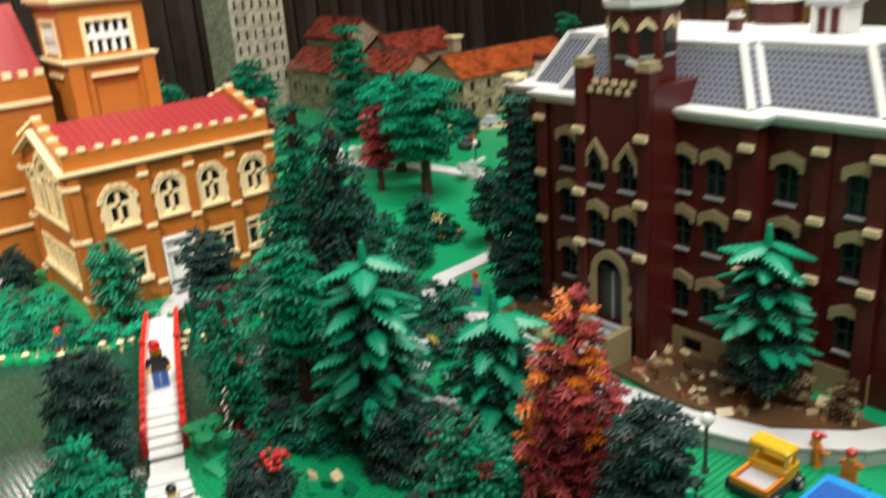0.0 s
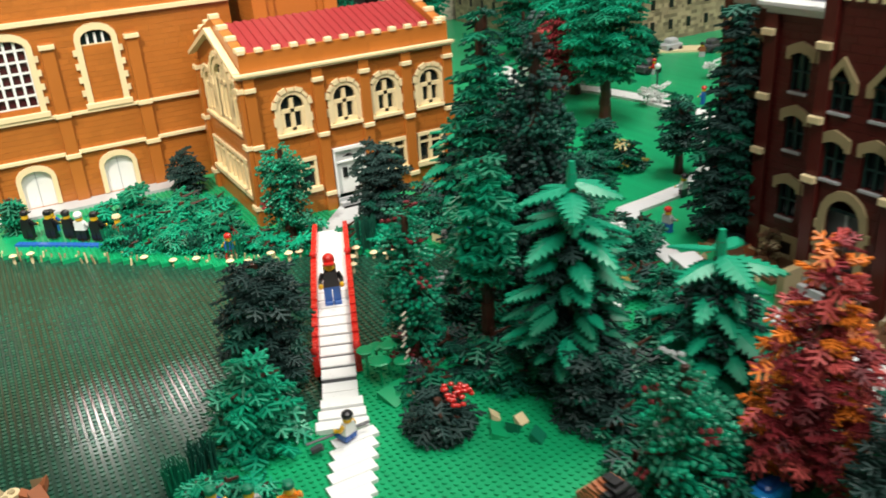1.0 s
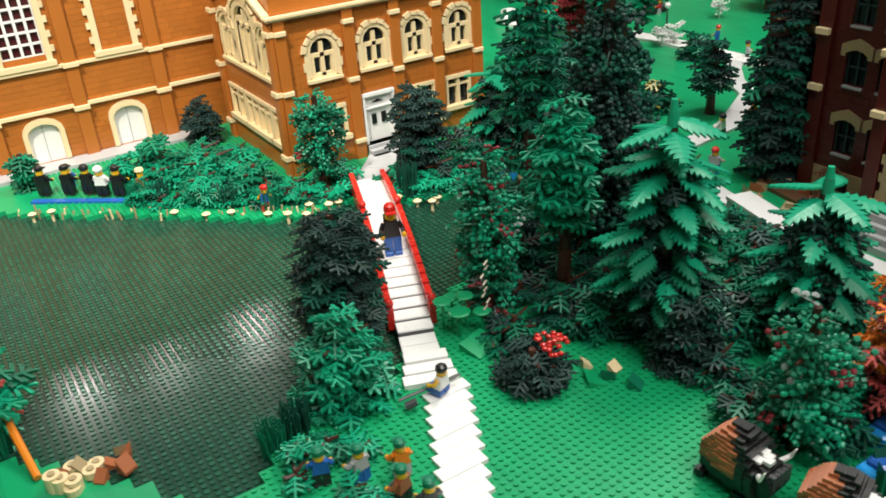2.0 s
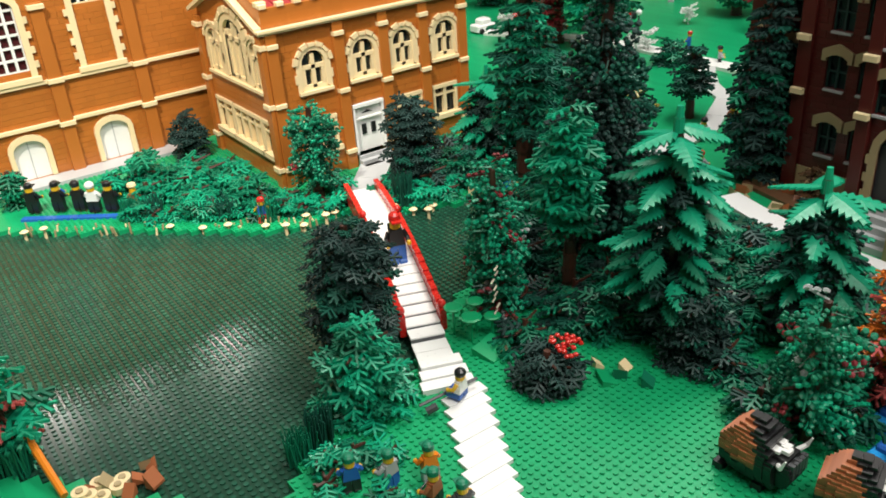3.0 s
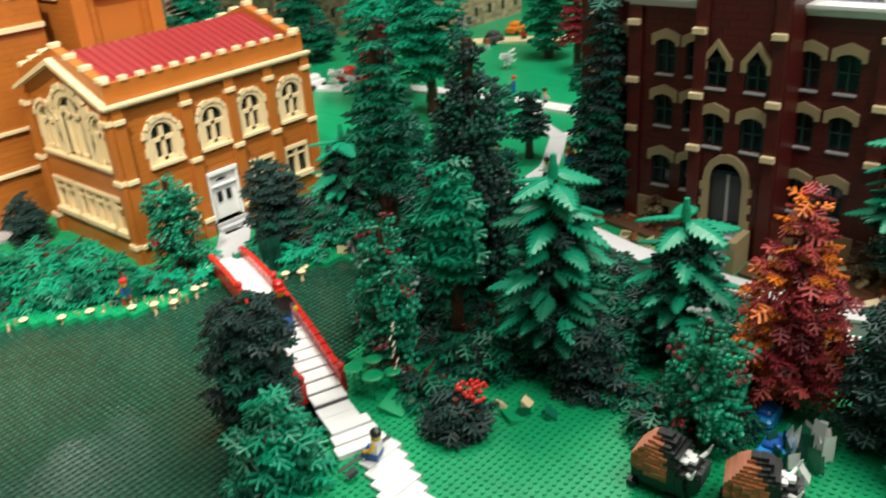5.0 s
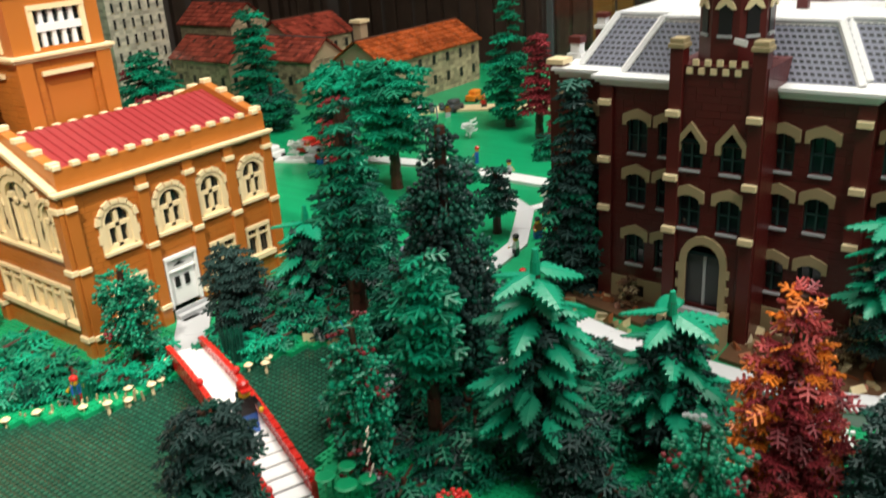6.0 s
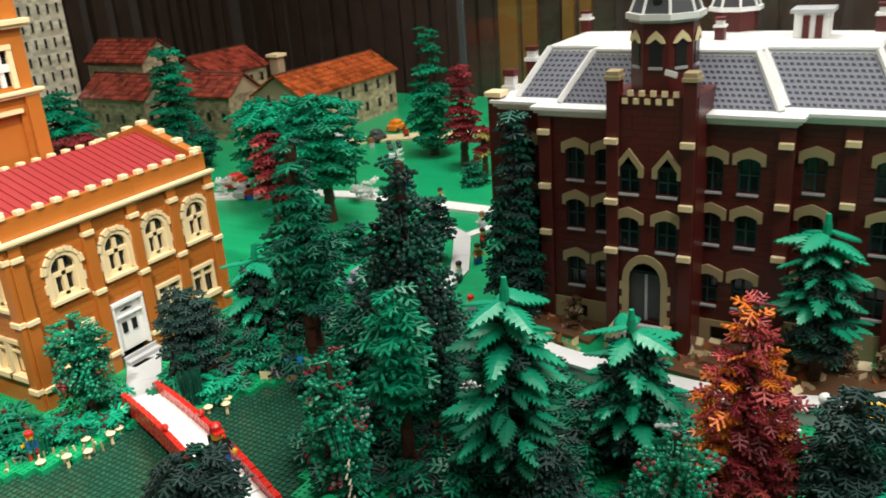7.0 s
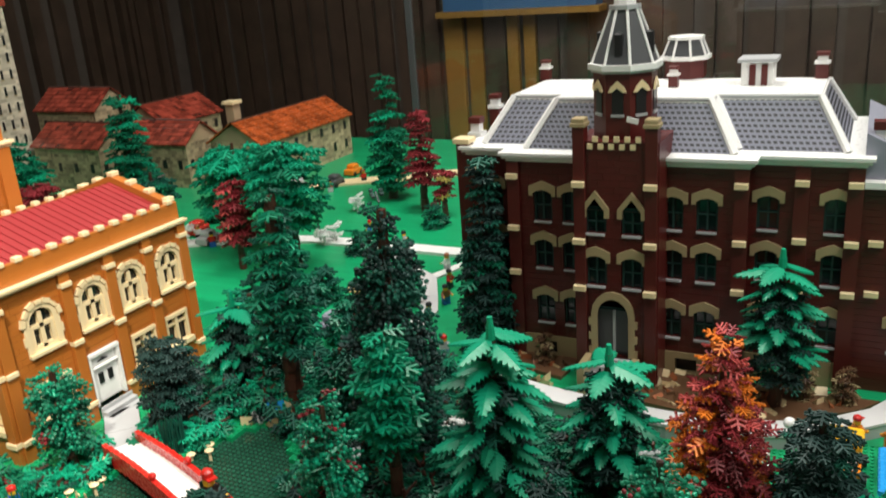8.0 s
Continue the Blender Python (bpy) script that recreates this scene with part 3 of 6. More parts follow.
for z0, z1, o in ((0.386, 0.391, 0.008), (0.3912, 0.396, 0.012), (0.494, 0.500, 0.008), (0.5002, 0.508, 0.013)):
    part("band", Shape(CREAM).box(TX0 - o, TX1 + o, TY0 - o, TY1 + o, z0, z1, 0.0006), tower, "cream string course")
part("band", Shape(CREAM).box(0.704, 0.794, TY0 - 0.006, TY0 - 0.0012, 0.3605, 0.3675), tower, "cream lintel")
part("band", Shape(CREAM).box(TX0 - 0.006, TX0 - 0.0012, 1.80, 1.88, 0.3605, 0.3675), tower, "cream lintel")


def belfry(axis, face, c, half):
    rect = lambda a0, a1, b0, b1: [(a0, b0), (a1, b0), (a1, b1), (a0, b1)]
    ax = {"x": "y", "y": "x"}[axis]
    f = Shape(CREAM)
    f.prism(rect(c - half - 0.005, c + half + 0.005, 0.462, 0.470), ax, face - 0.004, face + 0.004)
    f.prism(rect(c - half - 0.005, c - half + 0.004, 0.400, 0.4618), ax, face - 0.003, face + 0.004)
    f.prism(rect(c + half - 0.004, c + half + 0.005, 0.400, 0.4618), ax, face - 0.003, face + 0.004)
    win = part("window", f, tower, "cream belfry window with upright bars", at=(c, face, 0.4) if axis == "x" else (face, c, 0.4))
    part("pane", Shape(DARK_PANE).prism(rect(c - half + 0.002, c + half - 0.002, 0.402, 0.463), ax, face + 0.0085, face + 0.0105), win, "dark pane")
    b = Shape(WHITE)
    for k in range(1, 5):
        u = c - half + 2 * half * k / 5
        b.prism(rect(u - 0.0035, u + 0.0035, 0.402, 0.462), ax, face + 0.001, face + 0.008)
    b.prism(rect(c - half, c + half, 0.428, 0.440), ax, face - 0.001, face + 0.0085)
    part("glazing_bar", b, win)


belfry("x", TY0, 0.751, 0.044)
belfry("y", TX0, 1.84, 0.044)
for px, py in ((TX0 + 0.010, TY0 - 0.003), (TX1 - 0.010, TY0 - 0.003)):
    part("pilaster", Shape(BROWN).box(px - 0.013, px + 0.013, py - 0.004, py + 0.0018, 0.0, 0.3858), tower)
laid(tower, BROWN, "x", TY0, -1, courses("x", TY0, TX0 + 0.024, TX1 - 0.024, 0.26, 0.386, th, -1, BROWN, 0), 0)
laid(tower, BROWN, "y", TX0, -1, courses("y", TX0, TY0, TY1, 0.26, 0.386, [(1.795, 1.885, 0.36, 0.37)], -1, BROWN, 0), 0)

# ---------- main hall ----------
HX0, HX1, HY = -0.30, 0.640, 1.82
hall = thing("main_hall", (0.17, 1.95, 0.0), "long tan brick hall with cream bands and white doors", "building")
doors = [0.385 - 0.1415 * k for k in range(5)]
hh = []
for c in doors:
    hh.append((c - 0.027, c + 0.027, 0.006, 0.076))
tall = [(0.2475, 0.033, "tall"), (0.395, 0.026, "blind"), (0.106, 0.033, "tall"), (-0.04, 0.026, "blind")]
for c, h, kind in tall:
    hh.append((c - h, c + h, 0.186 if kind == "tall" else 0.276, 0.300))
hc = Shape(BROWN)
wall_with_holes(hc, "x", HY, HY + 0.016, HX0, HX1, 0.0, 0.372, hh)
hc.box(HX0, HX0 + 0.016, HY + 0.016, 2.10, 0, 0.372)
hc.box(HX1 - 0.016, HX1, HY + 0.016, 2.10, 0, 0.372)
hc.box(HX0 + 0.016, HX1 - 0.016, 2.084, 2.10, 0, 0.372)
part("wall", hc, hall)
for i in range(60):
    xa = HX0 + (HX1 - HX0) * i / 60
    part("roof_rib", Shape(ROOF_RED).prism([(HY + 0.010, 0.374 + 0.0006 * (i % 2)), (1.96, 0.50 + 0.0006 * (i % 2)), (2.10, 0.374), (2.10, 0.368), (1.96, 0.49), (HY + 0.010, 0.368)], "x", xa, xa + (HX1 - HX0) / 60 - 0.0003), hall)
part("band", Shape(CREAM).box(HX0, HX1, HY - 0.008, HY - 0.0012, 0.322, 0.330, 0.0005), hall, "cream string course")
edges = [HX0] + [0.4546 - 0.1415 * k for k in range(5, -1, -1)] + [HX1]
for a, b in zip(edges[:-1], edges[1:]):
    a, b = a + 0.011, b - 0.011
    if b - a < 0.02:
        continue
    part("band", Shape(CREAM).box(a, b, HY - 0.007, HY - 0.0012, 0.0915, 0.0975, 0.0005), hall, "cream band")
    part("band", Shape(CREAM).box(a, b, HY - 0.006, HY - 0.0012, 0.161, 0.1665, 0.0005), hall, "cream band")
for k in range(6):
    px = 0.4546 - 0.1415 * k
    part("pilaster", Shape(BROWN).box(px - 0.0105, px + 0.0105, HY - 0.009, HY - 0.001, 0.0, 0.29, 0.0005), hall)
    for zz in (0.086, 0.160, 0.280):
        stone(hall, px, HY - 0.0065, zz, 0.026, 0.0125, 0.0075)
x, k = HX0 + 0.008, 0
while x < HX1:
    if k % 2 == 0:
        stone(hall, x, HY + 0.004, 0.3722, 0.0150, 0.015, 0.012)
    x, k = x + 0.0144, k + 1
for c in doors:
    ob = part("door", Shape(WHITE).prism(arch(c, 0.0262, 0.0065, 0.058, 0.0755), "y", HY + 0.003, HY + 0.007), hall, "white arched double door", at=(c, HY, 0.006))
    part("door_seam", Shape(GREY).box(c - 0.0006, c + 0.0006, HY + 0.002, HY + 0.0029, 0.007, 0.076), ob)
    hood = Shape(CREAM)
    ring(hood, arch(c, 0.0335, 0.008, 0.060, 0.0850), arch(c, 0.0255, 0.008, 0.058, 0.0750), "y", HY - 0.006, HY + 0.002)
    part("hood", hood, ob, "cream stone door surround")
for c, h, kind in tall:
    if kind == "tall":
        f = Shape(WHITE)
        win = part("window", f.box(c - h, c + h, HY + 0.0005, HY + 0.004, 0.183, 0.188), hall, "tall white window with small panes", at=(c, HY, 0.18))
        part("pane", Shape(plastic("dark_red_pane", (0.06, 0.012, 0.014), 0.15, 0.1, 0.0)).box(c - h, c + h, HY + 0.006, HY + 0.008, 0.186, 0.300), win, "dark pane")
        b = Shape(WHITE)
        for i in range(5):
            u = c - h + 2 * h * i / 4
            b.box(u - 0.0022, u + 0.0022, HY + 0.0005, HY + 0.005, 0.188, 0.300)
        for i in range(1, 6):
            b.box(c - h, c + h, HY + 0.001, HY + 0.0056, 0.186 + i * 0.0195 - 0.0015, 0.186 + i * 0.0195 + 0.002)
        part("glazing_bar", b, win)
    else:
        win = part("window", Shape(CREAM).box(c - h, c + h, HY + 0.0005, HY + 0.004, 0.274, 0.278), hall, "small arched window over a blind panel", at=(c, HY, 0.27))
        part("pane", Shape(DARK_PANE).prism(arch(c, h - 0.002, 0.276, 0.284, 0.300), "y", HY + 0.006, HY + 0.008), win, "dark pane")
        b = Shape(WHITE)
        for i in range(1, 4):
            u = c - h + 2 * h * i / 4
            b.box(u - 0.002, u + 0.002, HY + 0.0005, HY + 0.005, 0.278, 0.296)
        part("glazing_bar", b, win)
    q = Shape(CREAM)
    ring(q, arch(c, h + 0.010, 0.176, 0.288, 0.314), arch(c, h, 0.176, 0.286, 0.302), "y", HY - 0.005, HY - 0.0012)
    for i in range(9):
        for sgn in (-1, 1):
            if i % 2:
                a0 = c + sgn * (h + 0.010)
                a1 = a0 + sgn * 0.006
                q.box(min(a0, a1), max(a0, a1), HY - 0.005, HY - 0.0012, 0.178 + i * 0.0118, 0.178 + i * 0.0118 + 0.0105)
    part("surround", q, win, "toothed cream stone surround")
    part("sill", Shape(CREAM).box(c - h - 0.014, c + h + 0.014, HY - 0.008, HY - 0.0012, 0.1672, 0.1760, 0.0005), win, "cream sill")
laid(hall, BROWN, "x", HY, -1, courses("x", HY, 0.0, HX1, 0.0, 0.372, hh, -1, BROWN, 0), 0)

# ---------- red building ----------
RX, RXS, RXT = 1.092, 1.122, 1.038     # faces of bays, set-back ends and tower
red = thing("red_hall", (1.22, 0.75, 0.0), "dark red brick hall with grey mansard roof and white cornice", "building")
YA, YB, YC, YD = 0.466, 0.608, 0.958, 1.040
TYA, TYB = 0.716, 0.839
ZE = 0.328
rc = Shape(DARK_RED)
cols_bay = [0.906, 0.8600, 0.708, 0.660]
cols_end = [0.582, 0.495, 1.0]
rows_w = [(0.234, 0.283), (0.157, 0.203), (0.064, 0.111)]
hb = [(c - 0.015, c + 0.015, a, b) for c in cols_bay for a, b in rows_w]
he = [(c - 0.015, c + 0.015, a, b) for c in cols_end for a, b in rows_w]
base_h = [(c - 0.016, c + 0.016, 0.006, 0.030) for c in (0.905, 0.685)]
wall_with_holes(rc, "y", RX, RX + 0.016, YB, YC, 0.04, ZE, hb)
wall_with_holes(rc, "y", RXS, RXS + 0.016, YA, YB, 0.04, ZE, [h for h in he if h[1] < YB])
wall_with_holes(rc, "y", RXS, RXS + 0.016, YC, YD, 0.04, ZE, [h for h in he if h[0] > YC])
rc.box(RX + 0.016, RXS + 0.016, YB, YB + 0.012, 0.04, ZE)
rc.box(RX + 0.016, RXS + 0.016, YC - 0.012, YC, 0.04, ZE)
rc.box(RXS + 0.016, 1.40, YA, YA + 0.016, 0.0, ZE)
rc.box(RXS + 0.016, 1.40, YD - 0.016, YD, 0.0, ZE)
rc.box(1.384, 1.40, YA + 0.016, YD - 0.016, 0.0, ZE)
part("wall", rc, red)
bs = Shape(STONE)
wall_with_holes(bs, "y", RX - 0.003, RX + 0.016, YB - 0.002, YC + 0.002, 0.0, 0.0398, base_h)
bs.box(RXS - 0.003, RXS + 0.016, YA - 0.002, YB - 0.0022, 0.0, 0.0398)
bs.box(RXS - 0.003, RXS + 0.016, YC + 0.0022, YD + 0.002, 0.0, 0.0398)
part("plinth", bs, red, "dark tan stone plinth")
part("plinth_pane", Shape(BLACK).box(RX + 0.009, RX + 0.011, 0.66, 0.93, 0.004, 0.032), red)
tw = Shape(DARK_RED)
th2 = [(c - 0.016, c + 0.016, a, b) for c in (0.8065, 0.7535) for a, b in ((0.238, 0.272), (0.157, 0.203))] + [(0.7555, 0.8075, 0.046, 0.120)]
wall_with_holes(tw, "y", RXT, RXT + 0.014, TYA, TYB, 0.0, 0.372, th2)
tw.box(RXT + 0.014, RX + 0.02, TYA, TYA + 0.012, 0.0, 0.372)
tw.box(RXT + 0.014, RX + 0.02, TYB - 0.012, TYB, 0.0, 0.372)
tw.box(RX + 0.0202, RX + 0.075, TYA, TYB, 0.33, 0.372)
tw.box(RXT + 0.014, RX + 0.02, TYA + 0.012, TYB - 0.012, 0.366, 0.3715)
part("tower", tw, red, "dark red brick entrance tower")
for py in (TYA + 0.010, TYB - 0.010):
    part("turret", Shape(DARK_RED).box(RXT - 0.006, RXT + 0.014, py - 0.0085, py + 0.0085, 0.0, 0.393, 0.0005), red, at=(RXT, py, 0))
    part("stone", Shape(STONE).box(RXT - 0.0085, RXT + 0.0165, py - 0.0108, py + 0.0108, 0.3932, 0.3985, 0.0005).box(RXT - 0.007, RXT + 0.015, py - 0.0090, py + 0.0090, 0.3987, 0.405, 0.0005), red, "tan turret cap")
for k in range(6):
    for j, (zz, off) in enumerate(((0.3725, 0.0), (0.362, 0.0075))):
        yy = TYB - 0.030 - 0.0152 * k + off - 0.004
        if yy > TYA + 0.025:
            part("stone", Shape(CREAM).box(RXT - 0.0045, RXT - 0.0002, yy - 0.0037, yy + 0.0037, zz, zz + 0.0075), red)


def tan_block(x, y, z, w=0.0092):
    part("stone", Shape(CREAM).box(x - 0.008, x - 0.0005, y - w, y + w, z, z + 0.008, 0.0006), red, at=(x, y, z))


for zz in (0.308, 0.2225, 0.1500):
    tan_block(RXT - 0.0062, TYA + 0.010, zz)
    tan_block(RXT - 0.0062, TYB - 0.010, zz)
for py, fx in ((0.614, RX), (0.952, RX), (0.539, RXS), (0.473, RXS), (1.033, RXS)):
    part("pier", Shape(DARK_RED).box(fx - 0.007, fx - 0.0032, py - 0.010, py + 0.010, 0.0, ZE - 0.001), red)
    for zz in (0.3015, 0.2185, 0.1450):
        tan_block(fx - 0.0072, py, zz)


def hooded_window(fx, c, z0, z1, pointed=False):
    g = Shape(LEAF_BLACK)
    g.box(fx + 0.003, fx + 0.006, c - 0.015, c - 0.012, z0, z1).box(fx + 0.003, fx + 0.006, c + 0.012, c + 0.015, z0, z1).box(fx + 0.003, fx + 0.006, c - 0.0014, c + 0.0014, z0, z1)
    g.box(fx + 0.0028, fx + 0.0062, c - 0.012, c + 0.012, (z0 + z1) / 2 - 0.001, (z0 + z1) / 2 + 0.0012)
    win = part("window", g, red, "dark sash window under a tan stone hood", at=(fx, c, z0))
    part("pane", Shape(DARK_PANE).box(fx + 0.007, fx + 0.009, c - 0.0155, c + 0.0155, z0 - 0.001, z1 + 0.001), win)
    h = Shape(STONE)
    if pointed:
        o = [(c - 0.0205, z1 - 0.010), (c - 0.0205, z1 + 0.004), (c, z1 + 0.030), (c + 0.0205, z1 + 0.004), (c + 0.0205, z1 - 0.010)]
        i = [(c - 0.0135, z1 - 0.010), (c - 0.0135, z1 + 0.001), (c, z1 + 0.019), (c + 0.0135, z1 + 0.001), (c + 0.0135, z1 - 0.010)]
        ring(h, o, i, "x", fx - 0.005, fx + 0.001)
        part("pane", Shape(DARK_PANE).prism(i[1:4], "x", fx - 0.0008, fx + 0.0008), win)
    else:
        ring(h, [(c - 0.0215, z1 - 0.009), (c - 0.0215, z1 + 0.006), (c - 0.012, z1 + 0.0105), (c, z1 + 0.0150), (c + 0.012, z1 + 0.0105), (c + 0.0215, z1 + 0.006), (c + 0.0215, z1 - 0.009)],
             [(c - 0.0152, z1 - 0.009), (c - 0.0152, z1 - 0.005), (c - 0.009, z1 - 0.001), (c, z1 + 0.001), (c + 0.009, z1 - 0.001), (c + 0.0152, z1 - 0.005), (c + 0.0152, z1 - 0.009)], "x", fx - 0.0045, fx + 0.002)
    part("hood", h, win, "tan stone hood")
    part("sill", Shape(GREY).box(fx - 0.0045, fx + 0.002, c - 0.014, c + 0.014, z0 - 0.0032, z0 - 0.0002), win, "grey sill")


for c in cols_bay:
    for a, b in rows_w:
        hooded_window(RX, c, a, b)
for c in cols_end:
    for a, b in rows_w:
        hooded_window(RXS, c, a, b)
for c in (0.8065, 0.7535):
    hooded_window(RXT, c, 0.238, 0.272, True)
    hooded_window(RXT, c, 0.157, 0.203)
dr = part("door", Shape(DARK_GREY).box(RXT + 0.006, RXT + 0.009, 0.756, 0.807, 0.046, 0.120), red, "dark arched double door in a stone surround", at=(RXT, 0.7815, 0.046))
part("door_bar", Shape(GREY).box(RXT + 0.004, RXT + 0.0058, 0.7795, 0.7835, 0.046, 0.120), dr)
part("fanlight", Shape(DARK_PANE).prism(arch(0.7815, 0.025, 0.1202, 0.1205, 0.139), "x", RXT - 0.0008, RXT + 0.001), dr)
sr = Shape(STONE)
ring(sr, arch(0.7815, 0.0325, 0.046, 0.112, 0.1495), arch(0.7815, 0.0235, 0.046, 0.110, 0.138), "x", RXT - 0.0055, RXT - 0.001)
for i in range(6):
    for sgn in (-1, 1):
        if i % 2 == 0:
            e = 0.7815 + sgn * 0.0325
            sr.box(RXT - 0.0055, RXT - 0.001, min(e, e + sgn * 0.004), max(e, e + sgn * 0.004), 0.047 + i * 0.0118, 0.047 + i * 0.0118 + 0.011)
part("surround", sr, dr, "tan stone door surround")
for k in range(5):
    part("step", Shape(GREY).box(RXT - 0.0145 - 0.009 * k, RXT - 0.0062 if k == 0 else RXT - 0.0147 - 0.009 * (k - 1), 0.752, 0.811, 0.0, 0.045 - 0.009 * k, 0.0004), red, "grey step")
for sy in (0.746, 0.817):
    part("stair_wall", Shape(STONE).box(RXT - 0.055, RXT - 0.0062, sy - 0.0055, sy + 0.0055, 0.0, 0.048, 0.0006), red, "tan stone stair wall")

# cornice, mansard slopes, white deck
ZR = 0.412
INS = 0.060
foot = [(RXS, YA), (RXS, YB), (RX, YB), (RX, YC), (RXS, YC), (RXS, YD), (1.40, YD), (1.40, YA)]


def offset(poly, d):
    """Moves the sides of a right-angled outline outwards by d."""
    n = len(poly)
    out = []
    for i in range(n):
        p, q, r = Vector(poly[i - 1]), Vector(poly[i]), Vector(poly[(i + 1) % n])
        a, b = (q - p).normalized(), (r - q).normalized()
        na, nb = Vector((-a.y, a.x)), Vector((-b.y, b.x))
        m = q + d * na + d * nb
        out.append((m.x, m.y))
    return out


sgn = 1 if offset(foot, 0.01)[0][0] < foot[0][0] else -1
for z0, z1, o in ((ZE, ZE + 0.0045, 0.005), (ZE + 0.0047, ZE + 0.010, 0.010), (ZE + 0.0102, ZE + 0.0145, 0.014)):
    part("cornice", Shape(WHITE).prism(offset(foot, sgn * o), "z", z0, z1), red, "white cornice")
e0, e1 = offset(foot, -sgn * 0.020), offset(foot, -sgn * INS)
ZB = ZE + 0.0147
n = len(foot)
for i in range(n):
    j = (i + 1) % n
    pane = Shape(SLATE)
    quad = [(*e0[i], ZB), (*e0[j], ZB), (*e1[j], ZR), (*e1[i], ZR)]
    pane.face(quad)
    L0, L1 = (Vector(quad[1]) - Vector(quad[0])).length, (Vector(quad[3]) - Vector(quad[0])).length
    part("roof", pane, red, "sand-blue grey studded mansard slope")
    c0, c1, c2, c3 = [Vector(q) for q in quad]
    nrm = (c1 - c0).cross(c3 - c0).normalized()
    if nrm.z < 0:
        nrm = -nrm
    if i < 5 or i == n - 1:
        plate = Shape(SLATE)
        holes = Shape(DARK_GREY)
        rows = 10
        for r in range(rows):
            t0 = (r + 0.5) / rows
            a, b = c0.lerp(c3, t0), c1.lerp(c2, t0)
            m = max(1, int((b - a).length / 0.0082))
            for k in range(m):
                w = a.lerp(b, (k + 0.5) / m) + nrm * 0.0006
                du = (b - a).normalized() * 0.0026
                dv = (c3 - c0).normalized() * 0.0021
                holes.raw([w - du - dv, w + du - dv, w + du + dv, w - du + dv, w - du - dv - nrm * 0.0004, w + du - dv - nrm * 0.0004, w + du + dv - nrm * 0.0004, w - du + dv - nrm * 0.0004],
                          [(0, 1, 2, 3), (0, 4, 5, 1), (1, 5, 6, 2), (2, 6, 7, 3), (3, 7, 4, 0)])
        part("grating", holes, red, "dark slots in the roof plates", kind="stuff")
    ridge = Shape(WHITE)
    ridge.rod(c0 + nrm * 0.001, c3 + nrm * 0.001, 0.0058, 0.0058, 6)
    part("hip", ridge, red, "white hip rib")
    part("roof_edge", Shape(GREY).rod(c3, c2, 0.004, 0.004, 6), red, "grey roof edge")
part("roof_deck", Shape(WHITE).prism(offset(foot, -sgn * (INS - 0.003)), "z", ZR - 0.006, ZR + 0.0035), red, "white flat roof deck")


def chimney(x, y, z, w, h):
    c = part("chimney", Shape(DARK_RED).box(x - w, x + w, y - w, y + w, z, z + h * 0.55, 0.0004), red, "red and white chimney", at=(x, y, z))
    part("chimney_band", Shape(WHITE).box(x - w * 1.25, x + w * 1.25, y - w * 1.25, y + w * 1.25, z + h * 0.552, z + h * 0.66, 0.0004), c)
    part("chimney_top", Shape(WHITE).box(x - w * 0.8, x + w * 0.8, y - w * 0.8, y + w * 0.8, z + h * 0.662, z + h * 0.86).use(DARK_RED).box(x - w * 1.05, x + w * 1.05, y - w * 1.05, y + w * 1.05, z + h * 0.862, z + h, 0.0004), c)


DK = ZR + 0.0037
chimney(1.345, 0.985, DK, 0.008, 0.034)
chimney(1.335, 0.535, DK, 0.009, 0.040)
chimney(1.250, 0.742, DK, 0.007, 0.032)
chimney(1.29, 1.062, ZE + 0.016, 0.009, 0.055)
chimney(1.20, 1.060, 0.30, 0.010, 0.075)
chimney(1.155, 0.448, 0.30, 0.010, 0.085)
part("turret", Shape(DARK_RED).box(RXS - 0.004, RXS + 0.018, YD + 0.0005, YD + 0.022, 0.0, 0.346, 0.0005), red, at=(RXS, YD, 0))
part("stone", Shape(CREAM).box(RXS - 0.008, RXS + 0.022, YD - 0.003, YD + 0.026, 0.3462, 0.354, 0.0008), red, "cream turret cap")
part("loose_tile", Shape(WHITE).prism([(0.748, 0.395), (0.764, 0.399), (0.7625, 0.406), (0.7465, 0.402)], "x", 1.046, 1.049), red, "loose white tile on the tower")
cup = part("roof_box", Shape(WHITE).box(1.262, 1.305, 0.598, 0.644, DK, DK + 0.034, 0.0005), red, "white and red roof lantern", at=(1.28, 0.62, DK))
for k in range(2):
    part("panel", Shape(DARK_RED).box(1.2595, 1.2618, 0.606 + 0.017 * k, 0.615 + 0.017 * k, DK, DK + 0.031), cup)
part("lid", Shape(GREY).box(1.257, 1.31, 0.593, 0.649, DK + 0.0342, DK + 0.040, 0.0006), cup)
# lower side wing at the south end
sw = Shape(DARK_RED).box(1.128, 1.40, 0.34, 0.4655, 0.0, 0.300)
part("side_wing", sw, red, "dark red brick side wing")
part("cornice", Shape(WHITE).box(1.116, 1.41, 0.335, 0.4655, 0.3002, 0.310, 0.001), red, "white cornice")
part("roof", Shape(SLATE).prism([(0.340, 0.3102), (0.4654, 0.3102), (0.4654, 0.372)], "x", 1.13, 1.40), red, "grey side roof")
for zz in (0.2185, 0.1450):
    tan_block(1.1272, 0.4435, zz)
for zz0, zz1 in rows_w:
    hooded_window(1.128, 0.405, zz0, zz1 - 0.002)
laid(red, DARK_RED, "y", 1.128, -1, courses("y", 1.128, 0.34, 0.4655, 0.0, 0.30, [(0.39, 0.42, a, b) for a, b in rows_w], -1, DARK_RED, 0), 0)
chimney(1.165, 0.425, 0.318, 0.010, 0.07)
